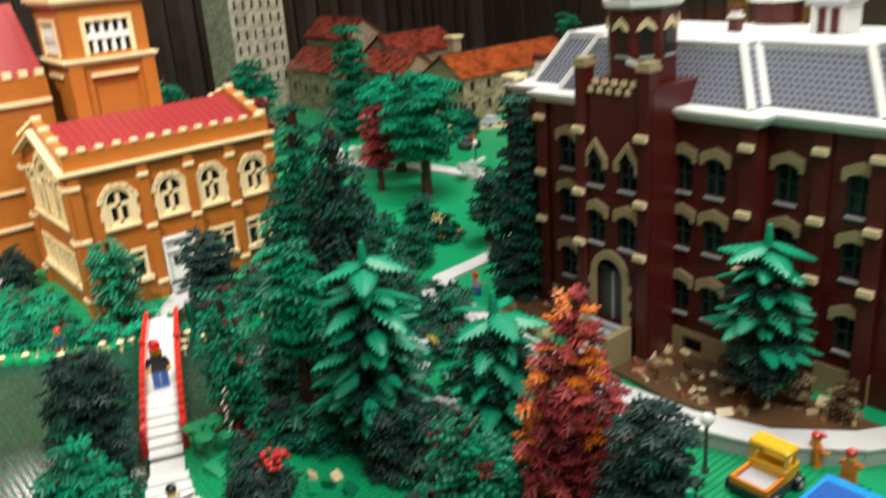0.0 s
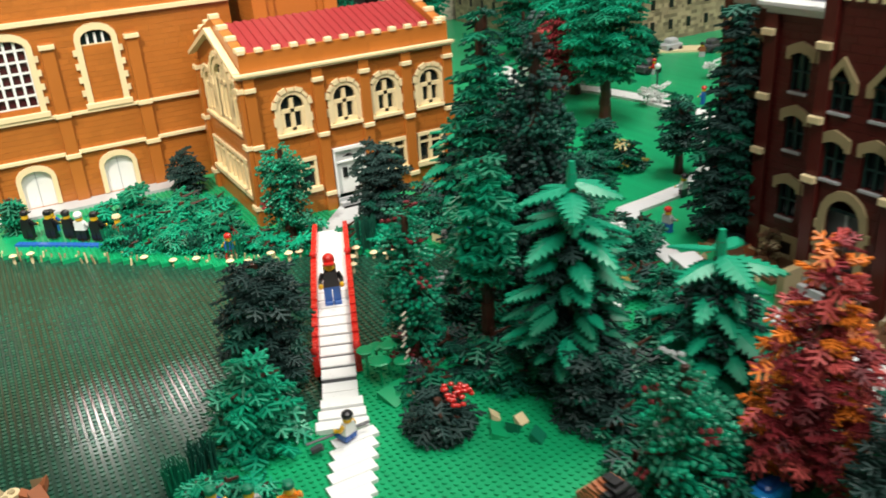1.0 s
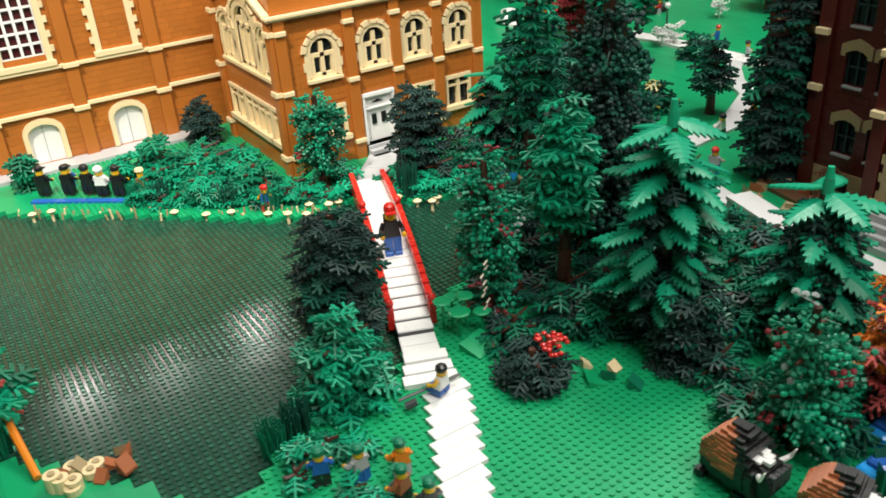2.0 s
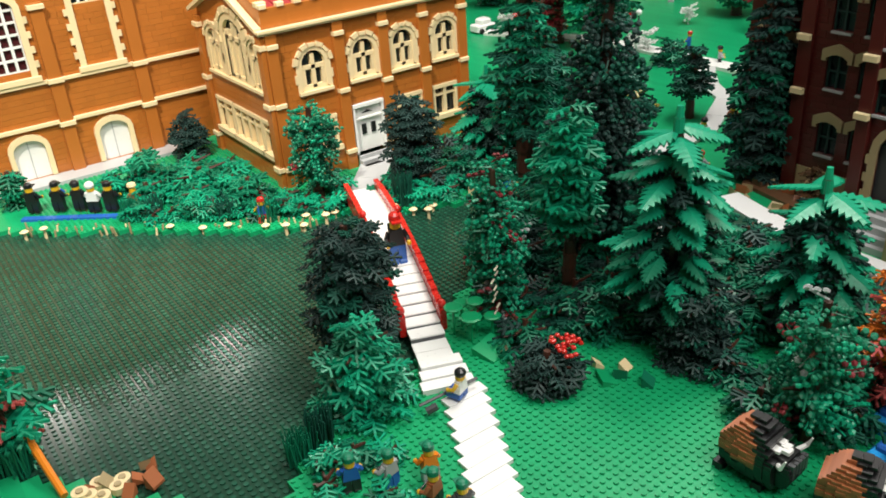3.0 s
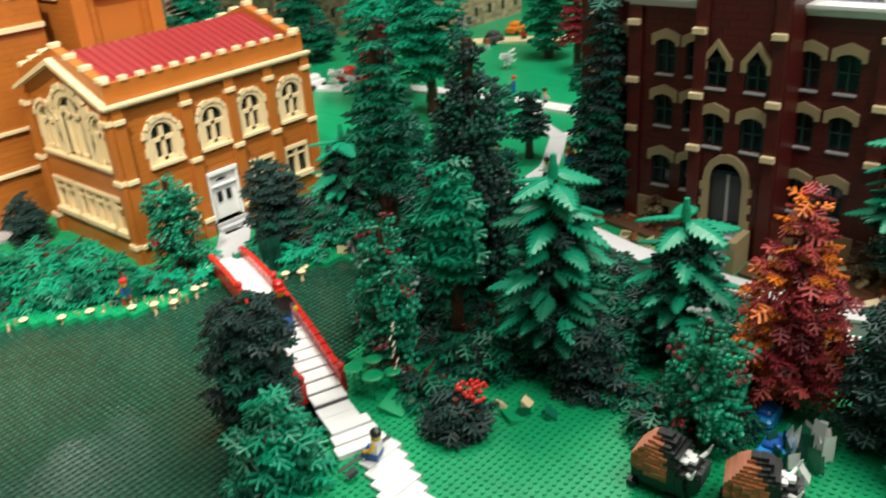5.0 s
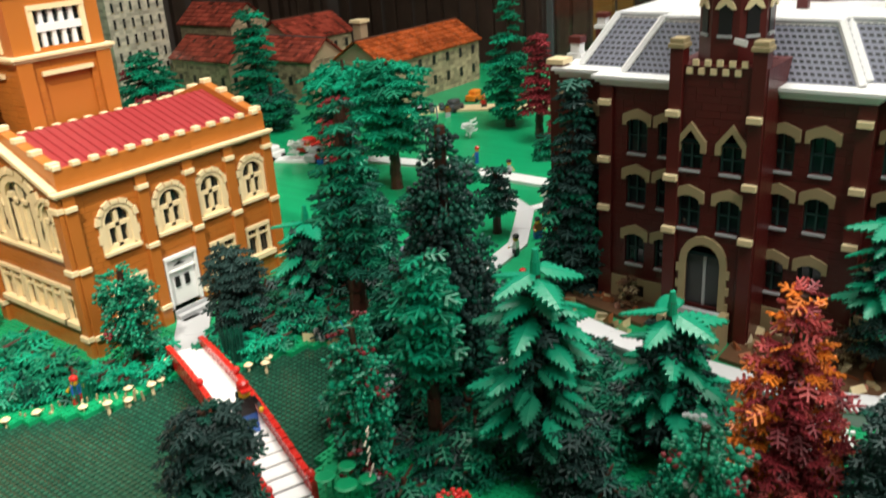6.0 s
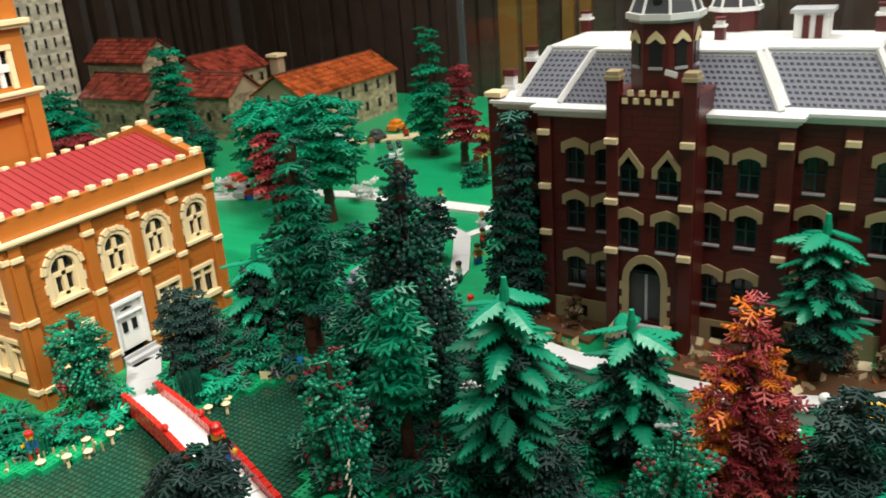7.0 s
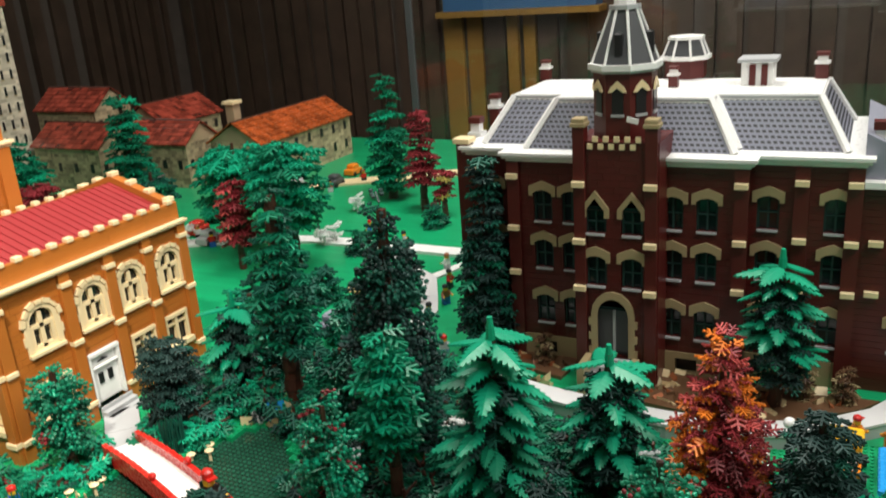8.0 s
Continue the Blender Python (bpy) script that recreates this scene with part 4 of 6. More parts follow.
# rear cupola
ccx, ccy = 1.36, 0.745
cu = part("cupola", Shape(DARK_RED).tube(ccx, ccy, DK, DK + 0.030, 0.034, n=8, turn=0.39), red, "small rear cupola with grey panes", at=(ccx, ccy, DK))
part("cornice", Shape(WHITE).tube(ccx, ccy, DK + 0.0302, DK + 0.0365, 0.042, n=8, turn=0.39), cu)
part("lantern", Shape(DARK_GREY).tube(ccx, ccy, DK + 0.0367, DK + 0.062, 0.036, 0.026, n=8, turn=0.39), cu)
lr = Shape(WHITE)
for k in range(8):
    t = 0.39 + 2 * math.pi * k / 8
    lr.rod((ccx + 0.037 * math.cos(t), ccy + 0.037 * math.sin(t), DK + 0.0367), (ccx + 0.027 * math.cos(t), ccy + 0.027 * math.sin(t), DK + 0.062), 0.002)
lr.tube(ccx, ccy, DK + 0.0622, DK + 0.067, 0.030, n=8, turn=0.39)
part("rib", lr, cu)
# octagonal upper stage and spire
ox, oy, orr = 1.095, 0.7775, 0.0445
st = part("upper_stage", Shape(DARK_RED).tube(ox, oy, 0.3722, 0.463, orr, n=8, turn=math.pi / 8), red, "octagonal dark red upper tower stage", at=(ox, oy, 0.37))
for k in range(8):
    t = math.pi / 4 * k
    mx, my = ox + math.cos(t) * orr * 0.924, oy + math.sin(t) * orr * 0.924
    nrm, tan = Vector((math.cos(t), math.sin(t), 0)), Vector((-math.sin(t), math.cos(t), 0))

    def slab(sh, pts, d0, d1):
        m = len(pts)
        v = [Vector((mx, my, 0)) + tan * a + Vector((0, 0, b)) + nrm * d0 for a, b in pts] + [Vector((mx, my, 0)) + tan * a + Vector((0, 0, b)) + nrm * d1 for a, b in pts]
        sh.raw(v, [tuple(range(m)), tuple(range(2 * m - 1, m - 1, -1))] + [(i, m + i, m + (i + 1) % m, (i + 1) % m) for i in range(m)])
    part("pane", slab(q := Shape(BLACK), [(-0.008, 0.408), (0.008, 0.408), (0.008, 0.438), (0, 0.446), (-0.008, 0.438)], -0.0005, 0.0012) or q, st)
    hd = Shape(CREAM)
    slab(hd, [(-0.013, 0.438), (-0.008, 0.438), (0, 0.444), (0.008, 0.438), (0.013, 0.438), (0.009, 0.446), (0, 0.454), (-0.009, 0.446)], 0.0014, 0.004)
    part("hood", hd, st)
    sl = Shape(GREY)
    slab(sl, [(-0.009, 0.404), (0.009, 0.404), (0.009, 0.4075), (-0.009, 0.4075)], -0.0004, 0.003)
    part("sill", sl, st)
part("cornice", Shape(GREY).tube(ox, oy, 0.4632, 0.467, 0.048, n=8, turn=math.pi / 8).use(WHITE).tube(ox, oy, 0.4672, 0.475, 0.0525, n=8, turn=math.pi / 8), red, "white and grey tower cornice")
part("spire", Shape(DARK_GREY).tube(ox, oy, 0.4752, 0.546, 0.046, 0.019, n=8, turn=math.pi / 8), red, "dark grey spire")
rb = Shape(WHITE)
for k in range(8):
    t = math.pi / 8 + math.pi / 4 * k
    rb.rod((ox + 0.0462 * math.cos(t), oy + 0.0462 * math.sin(t), 0.4752), (ox + 0.0192 * math.cos(t), oy + 0.0192 * math.sin(t), 0.546), 0.0021)
part("rib", rb, red, "white spire ribs")
for k in range(4):
    t = math.pi / 2 * k + math.pi
    part("dormer", Shape(BLACK).box(ox + 0.034 * math.cos(t) - 0.006, ox + 0.034 * math.cos(t) + 0.006, oy + 0.034 * math.sin(t) - 0.006, oy + 0.034 * math.sin(t) + 0.006, 0.487, 0.517, 0.002), red, "dark dormer")
part("finial", Shape(GREY).tube(ox, oy, 0.5462, 0.552, 0.022, n=8, turn=math.pi / 8).use(WHITE).tube(ox, oy, 0.5522, 0.574, 0.015, n=8, turn=math.pi / 8), red, "white finial")
for rows, ax_face in ((courses("y", RX, YB, YC, 0.04, ZE, hb + [(TYA, TYB, 0, 1)], -1, DARK_RED, 0), RX),
                      (courses("y", RXS, YA, YB, 0.04, ZE, [h for h in he if h[1] < YB], -1, DARK_RED, 0), RXS),
                      (courses("y", RXT, TYA + 0.023, TYB - 0.023, 0.0, 0.36, th2, -1, DARK_RED, 0), RXT)):
    laid(red, DARK_RED, "y", ax_face, -1, rows, 0)


# ---------- bridge ----------
BA, BZ = Vector((0.619, 1.372, 0)), Vector((0.446, 0.935, 0))
bd = (BZ - BA).normalized()
bn = Vector((-bd.y, bd.x, 0))
blen = (BZ - BA).length


def bridge_z(t):
    return 0.006 + 0.025 * (1 - (2 * t - 0.92) ** 2) if t < 0.92 else 0.006


def slab_at(shape, t0, t1, w0, w1, z0, z1):
    a, b = BA + bd * blen * t0, BA + bd * blen * t1
    v = [p + bn * w + Vector((0, 0, z)) for z in (z0, z1) for p, w in ((a, w0), (b, w0), (b, w1), (a, w1))]
    return shape.raw(v, [(0, 1, 2, 3), (7, 6, 5, 4), (0, 4, 5, 1), (1, 5, 6, 2), (2, 6, 7, 3), (3, 7, 4, 0)])


bridge = thing("footbridge", tuple((BA + BZ) / 2), "white stepped footbridge with red side rails over the pond", "bridge")
N = 24
HW = 0.0195
for i in range(N):
    t0, t1 = i / N, (i + 1) / N
    z = bridge_z((t0 + t1) / 2)
    part("tread", slab_at(Shape(WHITE).use(WHITE), t0 + 0.0006, t1 - 0.0006, -HW, HW, z - 0.0018, z), bridge)
    part("riser", slab_at(Shape(DARK_GREY), t0, t1, -HW + 0.0004, HW - 0.0004, z - 0.0075, z - 0.0019), bridge)
    if i < N - 3:
        for sd in (-1, 1):
            w0, w1 = sorted((sd * (HW + 0.0003), sd * (HW + 0.0075)))
            part("rail", slab_at(Shape(RED), t0, t1 - 0.0004, w0, w1, z - 0.012, z + 0.0135), bridge)
for t, sd in ((0.36, -1), (0.86, 1), (0.86, -1), (0.36, 1)):
    p = BA + bd * blen * t + bn * sd * (HW + 0.004)
    part("knob", Shape(RED).ball((p.x, p.y, bridge_z(t) + 0.0185), 0.0052), bridge, "round red rail knob")
for k, (dx, dy, z) in enumerate(((0.0, 0.0, 0.011), (-0.006, -0.016, 0.008), (-0.012, -0.032, 0.006))):
    c = BZ + Vector((dx, dy - 0.006, 0))
    part("landing", slab_at(Shape(WHITE), 1.0 + k * 0.034 + 0.002, 1.034 + k * 0.034, -0.021 - 0.003 * k, 0.024 + 0.002 * k, 0.0 if k else 0.0, z), bridge, "white landing plate")


# ---------- foliage ----------
def frond_outline(fingers, r):
    """Outline of a branching leaf plate: pairs of forward fingers with blunt ends along a narrow spine."""
    sides = []
    for sgn in (1, -1):
        side = [(0.0, sgn * 0.035)]
        for i in range(fingers):
            u = 0.06 + 0.78 * i / fingers + r.uniform(-0.03, 0.03)
            w = (0.34, 0.50, 0.38)[i % 3] * r.uniform(0.75, 1.15)
            lean = 0.12 + 0.10 * r.random()
            side += [(u, sgn * 0.04), (u + lean - 0.02, sgn * w), (u + lean + 0.10, sgn * (w - 0.03)), (u + 0.105, sgn * 0.05)]
        side += [(0.92, sgn * 0.035), (0.97, sgn * 0.07)]
        sides.append(side)
    return sides[0] + [(1.03, 0.0)] + sides[1][::-1]


def frond_template(r, thick=0.09, pegs=2):
    """A flat branching leaf plate of length 1 that points along x, with small pegs on its finger ends."""
    o = frond_outline(3, r)
    n = len(o)
    bend = lambda x, y: -0.10 * x * x - 0.25 * y * y
    v = [(x, y, thick / 2 + bend(x, y)) for x, y in o] + [(x, y, -thick / 2 + bend(x, y)) for x, y in o]
    f = [tuple(range(n - 1, -1, -1)), tuple(range(n, 2 * n))] + [(i, (i + 1) % n, n + (i + 1) % n, n + i) for i in range(n)]
    for k in range(pegs):
        side = k % 2
        i = 2 + 4 * (k // 2 + side)
        cx, cy = o[i] if side == 0 else o[n - 1 - i]
        cx, cy = cx + 0.03, cy * 0.92
        z = thick / 2 + bend(cx, cy)
        q = len(v)
        v += [(cx + 0.075 * math.cos(1.5708 * j), cy + 0.075 * math.sin(1.5708 * j), z + h) for h in (-0.02, 0.10) for j in range(4)]
        f += [(q + j, q + (j + 1) % 4, q + 4 + (j + 1) % 4, q + 4 + j) for j in range(4)] + [tuple(range(q + 4, q + 8))]
    return np.array(v), f


def sprig_template(r):
    """A short stalk with a few round buds."""
    sh = Shape(LEAF)
    sh.rod((0, 0, 0), (0.9, 0, 0.1), 0.05, 0.04, 4)
    for k in range(5):
        t = 0.3 + 0.16 * k
        sh.ball((t, 0.22 * (-1) ** k, 0.12 + 0.1 * r.random()), 0.15, 5, 3, 0.7)
    return np.array(sh.v), sh.f


class Crown:
    """Many leaf plates, gathered as arrays and joined into one mesh."""

    def __init__(self, seed, kinds=5, sprig=False, thick=0.09, pegs=2):
        self.r = random.Random(seed)
        self.t = [sprig_template(self.r) if sprig else frond_template(self.r, thick, pegs) for _ in range(kinds)]
        self.v, self.f, self.m, self.k = [], [], [], 0

    def add(self, base, yaw, pitch, roll, size, mat=0):
        v, f = self.r.choice(self.t)
        m = np.array((Euler((roll, pitch, yaw), "XYZ").to_matrix()))
        self.v.append((v * size) @ m.T + np.array(base))
        self.f += [tuple(i + self.k for i in q) for q in f]
        self.m += [mat] * len(f)
        self.k += len(v)

    def shape(self, *mats):
        sh = Shape(*mats)
        sh.v = [tuple(p) for p in np.vstack(self.v)]
        sh.f, sh.m = self.f, self.m
        return sh


def trunk_shape(x, y, h, r0, r1, seed, mat=TRUNK, limbs=6, reach=0.03, z0=0.0):
    """A tapered stacked trunk with knobbly segments and a few limbs."""
    r = random.Random(seed)
    s = Shape(mat)
    n = max(4, int(h / 0.016))
    px, py = x, y
    for i in range(n):
        t0, t1 = i / n, (i + 1) / n
        ra, rb_ = r0 + (r1 - r0) * t0, r0 + (r1 - r0) * t1
        nx, ny = x + r.uniform(-1, 1) * r0 * 0.12, y + r.uniform(-1, 1) * r0 * 0.12
        s.tube(nx, ny, z0 + h * t0, z0 + h * t1 + 0.0004, ra * r.uniform(0.95, 1.12), rb_ * r.uniform(0.9, 1.0), 8, r.random())
    for i in range(limbs):
        t = 0.3 + 0.6 * i / max(1, limbs)
        a = i * 2.4 + r.random()
        z = z0 + h * t
        s.rod((x, y, z), (x + reach * math.cos(a), y + reach * math.sin(a), z + reach * 0.25), r1 * 0.7 + 0.0012, 0.0012, 5)
    return s


def tree(x, y, h, profile, label, mats, seed, name="tree", leaf=0.030, tier=0.0105, bare=0.25, r0=0.009, r1=0.004, droop=0.12, mix=None, sprig=False, z0=0.0, gap=0.0, group="", category="tree", density=1.0, pegs=2, loose=0.0):
    """profile: pairs of height share and radius. Leaf plates in uneven tiers round a knobbly trunk."""
    r = random.Random(seed)
    low = category != "tree"
    wild = loose or (0.75 if sprig else (0.38 if low else 0.17))
    if not sprig:
        leaf = max(leaf * 0.9, min(leaf * 1.12, 0.036))
        tier *= 1.05 if low else 1.25
    t = thing(name, (x, y, z0), label, category, group)
    part("trunk", trunk_shape(x, y, h * 0.97, r0, r1, seed, z0=z0, reach=max(p[1] for p in profile) * 0.6), t, "reddish brown trunk")
    c = Crown(seed + 1, sprig=sprig, pegs=pegs)
    zs = [p[0] for p in profile]
    rs = [p[1] for p in profile]
    z = bare * h
    while z < h:
        rad = float(np.interp(z / h, zs, rs)) * r.uniform(0.80, 1.12)
        rings = max(1, int(rad / (leaf * 0.62)))
        off = r.random() * 6.28
        for k in range(rings):
            far = max(rad - leaf * 0.92 - k * leaf * 0.75, 0.0)
            cnt = max(3, int(density * (2 * math.pi * (far + leaf * 0.6)) / (leaf * 0.62)))
            for i in range(cnt):
                if r.random() < gap:
                    continue
                a = off + 6.283 * (i + r.uniform(-0.25, 0.25)) / cnt
                d = far * r.uniform(0.75, 1.05)
                m = 0
                if mix:
                    q = noise.noise(Vector((x * 9 + math.cos(a) * 1.3, y * 9 + math.sin(a) * 1.3, z * 26 + seed))) * 0.5 + 0.5 + r.uniform(-0.16, 0.16)
                    m = sum(q > lim for lim in mix)
                c.add((x + d * math.cos(a), y + d * math.sin(a), z0 + z + r.uniform(-0.5, 0.5) * tier), a + r.uniform(-0.35, 0.35) * (3.0 if sprig else 1.0), droop + r.uniform(-wild, wild), r.uniform(-wild, wild) * 1.2, leaf * r.uniform(0.8, 1.2), m)
        z += tier * r.uniform(0.85, 1.2)
    part("crown", c.shape(*mats), t, kind="stuff")
    return t


def big_leaf(length, width, mat):
    """A large feathered leaf plate: forward-pointing teeth along a raised spine, drooping towards its tip."""
    n = 7
    s = Shape(mat)
    pts = [(0.0, 0.0), (0.03, 0.06)]
    for i in range(n):
        q = 0.05 + 0.86 * (i + 1) / n
        t = (i + 0.5) / n
        w = min(1.0, 0.55 + 1.6 * t) * (1 - t) ** 0.55
        pts += [(q + 0.060, 0.50 * w), (q - 0.012, 0.18 * w)]
    pts += [(1.04, 0.0)]
    bend = lambda q: -0.13 * q * q
    mid = [(min(p[0], 0.98), 0.0) for p in pts]
    m = len(pts)
    for sgn in (1, -1):
        v = []
        for z in (0.020, -0.020):
            v += [(px * length, sgn * py * width, (bend(px) + z - 0.10 * py) * length) for px, py in pts]
            v += [(px * length, 0.0, (bend(px) + z + 0.012) * length) for px, py in mid]
        f = []
        for i in range(m - 1):
            f += [(i, i + 1, m + i + 1, m + i), (2 * m + i + 1, 2 * m + i, 3 * m + i, 3 * m + i + 1), (i, 2 * m + i, 2 * m + i + 1, i + 1)]
        s.raw(v, f)
    return s


LEAF_MESH = big_leaf(0.060, 0.043, LEAF).mesh("leaf")
LEAF_MESH_SHADED = big_leaf(0.059, 0.042, LEAF_MID).mesh("leaf")


def leaf_pine(x, y, h, r, seed, label, bare=0.22, shade_low=True):
    rr = random.Random(seed)
    t = thing("leaf_pine", (x, y, 0), label, "tree", "pines with large serrated leaves")
    part("trunk", trunk_shape(x, y, h - 0.012, 0.010, 0.0045, seed, reach=0.02), t, "dark brown trunk")
    part("tip", Shape(LEAF).tube(x, y, h - 0.026, h - 0.012, 0.0058, 0.0050, 8).tube(x, y, h - 0.0118, h, 0.0044, 0.0030, 8), t, "green tip")
    step = 0.0235
    tiers = int((h * (1 - bare)) / step)
    for k in range(tiers):
        z = h - 0.026 - step * k
        cnt = 5 if k == 0 else (7 if k < 3 else 13)
        push = (r - 0.050) * min(1.0, k / max(1, tiers * 0.6))
        off = rr.random() * 6.28
        for i in range(cnt):
            if k and rr.random() < 0.14:
                continue
            a = off + 6.283 * i / cnt + rr.uniform(-0.25, 0.25)
            # darker leaf copies grow likelier lower down, painting shade into the under tiers
            ob = new("leaf", LEAF_MESH_SHADED if (shade_low and rr.random() < 0.09 * k) else LEAF_MESH)
            ob.parent = t
            sc = rr.uniform(0.85, 1.02) if k == 0 else rr.uniform(0.60, 0.98) if k < 3 else rr.uniform(0.42, 0.82)
            out = push * (1.0 if k < 3 else rr.uniform(0.75, 1.35))
            ob.matrix_basis = Matrix.Translation((out * math.cos(a), out * math.sin(a), z + rr.uniform(-0.006, 0.006))) @ Euler((rr.uniform(-0.25, 0.25), rr.uniform(0.02, 0.30), a)).to_matrix().to_4x4() @ Matrix.Scale(sc, 4)
    # inner leaves that fill the lower crown, blackish to paint in its shade
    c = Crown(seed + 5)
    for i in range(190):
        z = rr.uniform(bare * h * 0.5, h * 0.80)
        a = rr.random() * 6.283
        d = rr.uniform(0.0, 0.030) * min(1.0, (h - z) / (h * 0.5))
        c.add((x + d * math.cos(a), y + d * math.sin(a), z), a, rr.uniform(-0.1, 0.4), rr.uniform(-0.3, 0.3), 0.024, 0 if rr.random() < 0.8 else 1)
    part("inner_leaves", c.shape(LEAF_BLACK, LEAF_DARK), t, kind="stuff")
    return t


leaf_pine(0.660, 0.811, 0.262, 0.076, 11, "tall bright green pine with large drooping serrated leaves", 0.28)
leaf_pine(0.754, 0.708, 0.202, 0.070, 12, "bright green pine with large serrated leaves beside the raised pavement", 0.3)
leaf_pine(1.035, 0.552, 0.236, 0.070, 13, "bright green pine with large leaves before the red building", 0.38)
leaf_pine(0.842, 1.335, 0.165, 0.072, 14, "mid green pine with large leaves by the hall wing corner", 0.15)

COL = [(0, 0.03), (0.3, 0.036), (0.7, 0.042), (0.9, 0.036), (1, 0.012)]
CONE = [(0, 0.055), (0.3, 0.055), (0.6, 0.042), (0.85, 0.024), (1, 0.006)]
BUSH = [(0, 0.03), (0.3, 0.045), (0.7, 0.042), (1, 0.018)]
tree(0.634, 0.931, 0.246, COL, "columnar green tree of stacked leaf plates on a brown trunk", [LEAF, LEAF_MID], 21, mix=(0.62,), leaf=0.026, bare=0.42, droop=0.05)
tree(0.556, 0.968, 0.188, [(0, 0.03), (0.5, 0.042), (0.85, 0.032), (1, 0.01)], "green climbing plant tree with dark red twigs and pale buds", [LEAF_MID, LEAF, LEAF_RED, GREY], 22, mix=(0.45, 0.74, 0.86), leaf=0.021, bare=0.06, sprig=True, r0=0.006, gap=0.30)
tree(0.70, 1.345, 0.142, [(0, 0.034), (0.5, 0.050), (0.85, 0.044), (1, 0.02)], "dense blackish green rounded tree beside the white door", [LEAF_BLACK, LEAF_DARK], 23, mix=(0.75,), leaf=0.0185, bare=0.12)
tree(0.568, 1.415, 0.150, [(0, 0.03), (0.4, 0.046), (0.8, 0.036), (1, 0.012)], "green tree with dark red branches at the hall wing corner", [LEAF_MID, LEAF, LEAF_RED], 24, mix=(0.62, 0.82), leaf=0.02, bare=0.22, sprig=True, gap=0.25)
tree(0.742, 0.985, 0.358, [(0, 0.06), (0.35, 0.066), (0.6, 0.055), (0.85, 0.028), (1, 0.006)], "tall ragged blackish green conifer with a dark trunk", [LEAF_DARK, LEAF_BLACK, LEAF_MID], 25, mix=(0.5, 0.85), leaf=0.024, tier=0.0125, bare=0.16, gap=0.30, r0=0.012, r1=0.006, sprig=True, density=1.3)
tree(0.812, 1.209, 0.345, [(0, 0.05), (0.3, 0.062), (0.6, 0.060), (0.85, 0.036), (1, 0.014)], "tall mid green layered tree on a thick red-brown trunk", [LEAF_MID, LEAF_DARK, LEAF], 26, mix=(0.5, 0.78), leaf=0.028, bare=0.33, tier=0.015, gap=0.22, r0=0.014, r1=0.009)
tree(1.085, 1.005, 0.335, [(0, 0.05), (0.3, 0.056), (0.7, 0.036), (1, 0.006)], "tall narrow blackish green conifer beside the red building", [LEAF_DARK, LEAF_BLACK, LEAF_MID], 27, mix=(0.5, 0.78), leaf=0.026, bare=0.06, r0=0.011, gap=0.22)
tree(1.236, 1.25, 0.13, [(0, 0.03), (0.5, 0.045), (1, 0.02)], "round dark green tree beside the campus path", [LEAF_DARK, LEAF_BLACK], 28, mix=(0.6,), leaf=0.024, bare=0.4)
tree(1.93, 1.67, 0.36, [(0, 0.05), (0.3, 0.075), (0.6, 0.055), (0.85, 0.035), (1, 0.012)], "tall tiered green conifer on the far lawn", [LEAF_MID, LEAF], 29, mix=(0.6,), leaf=0.046, bare=0.14, tier=0.026, r0=0.014)
tree(1.83, 1.515, 0.275, [(0, 0.03), (0.4, 0.055), (0.7, 0.045), (1, 0.015)], "dark red autumn tree on the far lawn", [LEAF_RED], 30, leaf=0.040, bare=0.36, tier=0.02, r0=0.012)
tree(1.80, 1.44, 0.13, [(0, 0.03), (0.5, 0.035), (1, 0.012)], "small dark red tree on the far lawn", [LEAF_RED, LEAF_OLIVE], 31, mix=(0.72,), leaf=0.034, bare=0.4, tier=0.018)
tree(1.31, 1.715, 0.205, [(0, 0.03), (0.4, 0.055), (0.75, 0.05), (1, 0.02)], "dark red leafy tree at the edge of the lawn", [LEAF_RED, LEAF_CORAL], 32, mix=(0.7,), leaf=0.036, bare=0.35, tier=0.016)
tree(1.36, 1.60, 0.285, [(0, 0.04), (0.45, 0.085), (0.75, 0.10), (0.92, 0.08), (1, 0.03)], "broad green tree with flat layered foliage", [LEAF, LEAF_MID], 33, mix=(0.55,), leaf=0.046, bare=0.35, tier=0.022, gap=0.1, r0=0.014)
tree(1.45, 1.82, 0.265, [(0, 0.05), (0.5, 0.12), (0.8, 0.13), (1, 0.05)], "wide green layered tree before the far houses", [LEAF, LEAF_MID], 34, mix=(0.6,), leaf=0.055, bare=0.45, tier=0.024, gap=0.1, r0=0.014)
tree(1.76, 2.50, 0.33, [(0, 0.08), (0.4, 0.085), (0.7, 0.065), (0.95, 0.055), (1, 0.03)], "tall tiered green conifer before the stone houses", [LEAF_MID, LEAF], 35, mix=(0.6,), leaf=0.05, bare=0.05, tier=0.026, r0=0.014)
tree(1.45, 2.62, 0.25, [(0, 0.07), (0.5, 0.10), (0.9, 0.08), (1, 0.03)], "broad green tree behind the hall tower", [LEAF_MID, LEAF, LEAF_RED], 36, mix=(0.5, 0.85), leaf=0.05, bare=0.15, tier=0.026)
tree(1.32, 2.38, 0.16, [(0, 0.06), (0.5, 0.09), (1, 0.05)], "dark red bush behind the hall wing", [LEAF_RED], 37, leaf=0.045, bare=0.05, tier=0.022)
tree(1.02, 2.22, 0.29, [(0, 0.06), (0.5, 0.08), (0.9, 0.05), (1, 0.02)], "green tree behind the tower", [LEAF_MID, LEAF_DARK], 38, mix=(0.55,), leaf=0.05, bare=0.1, tier=0.026)
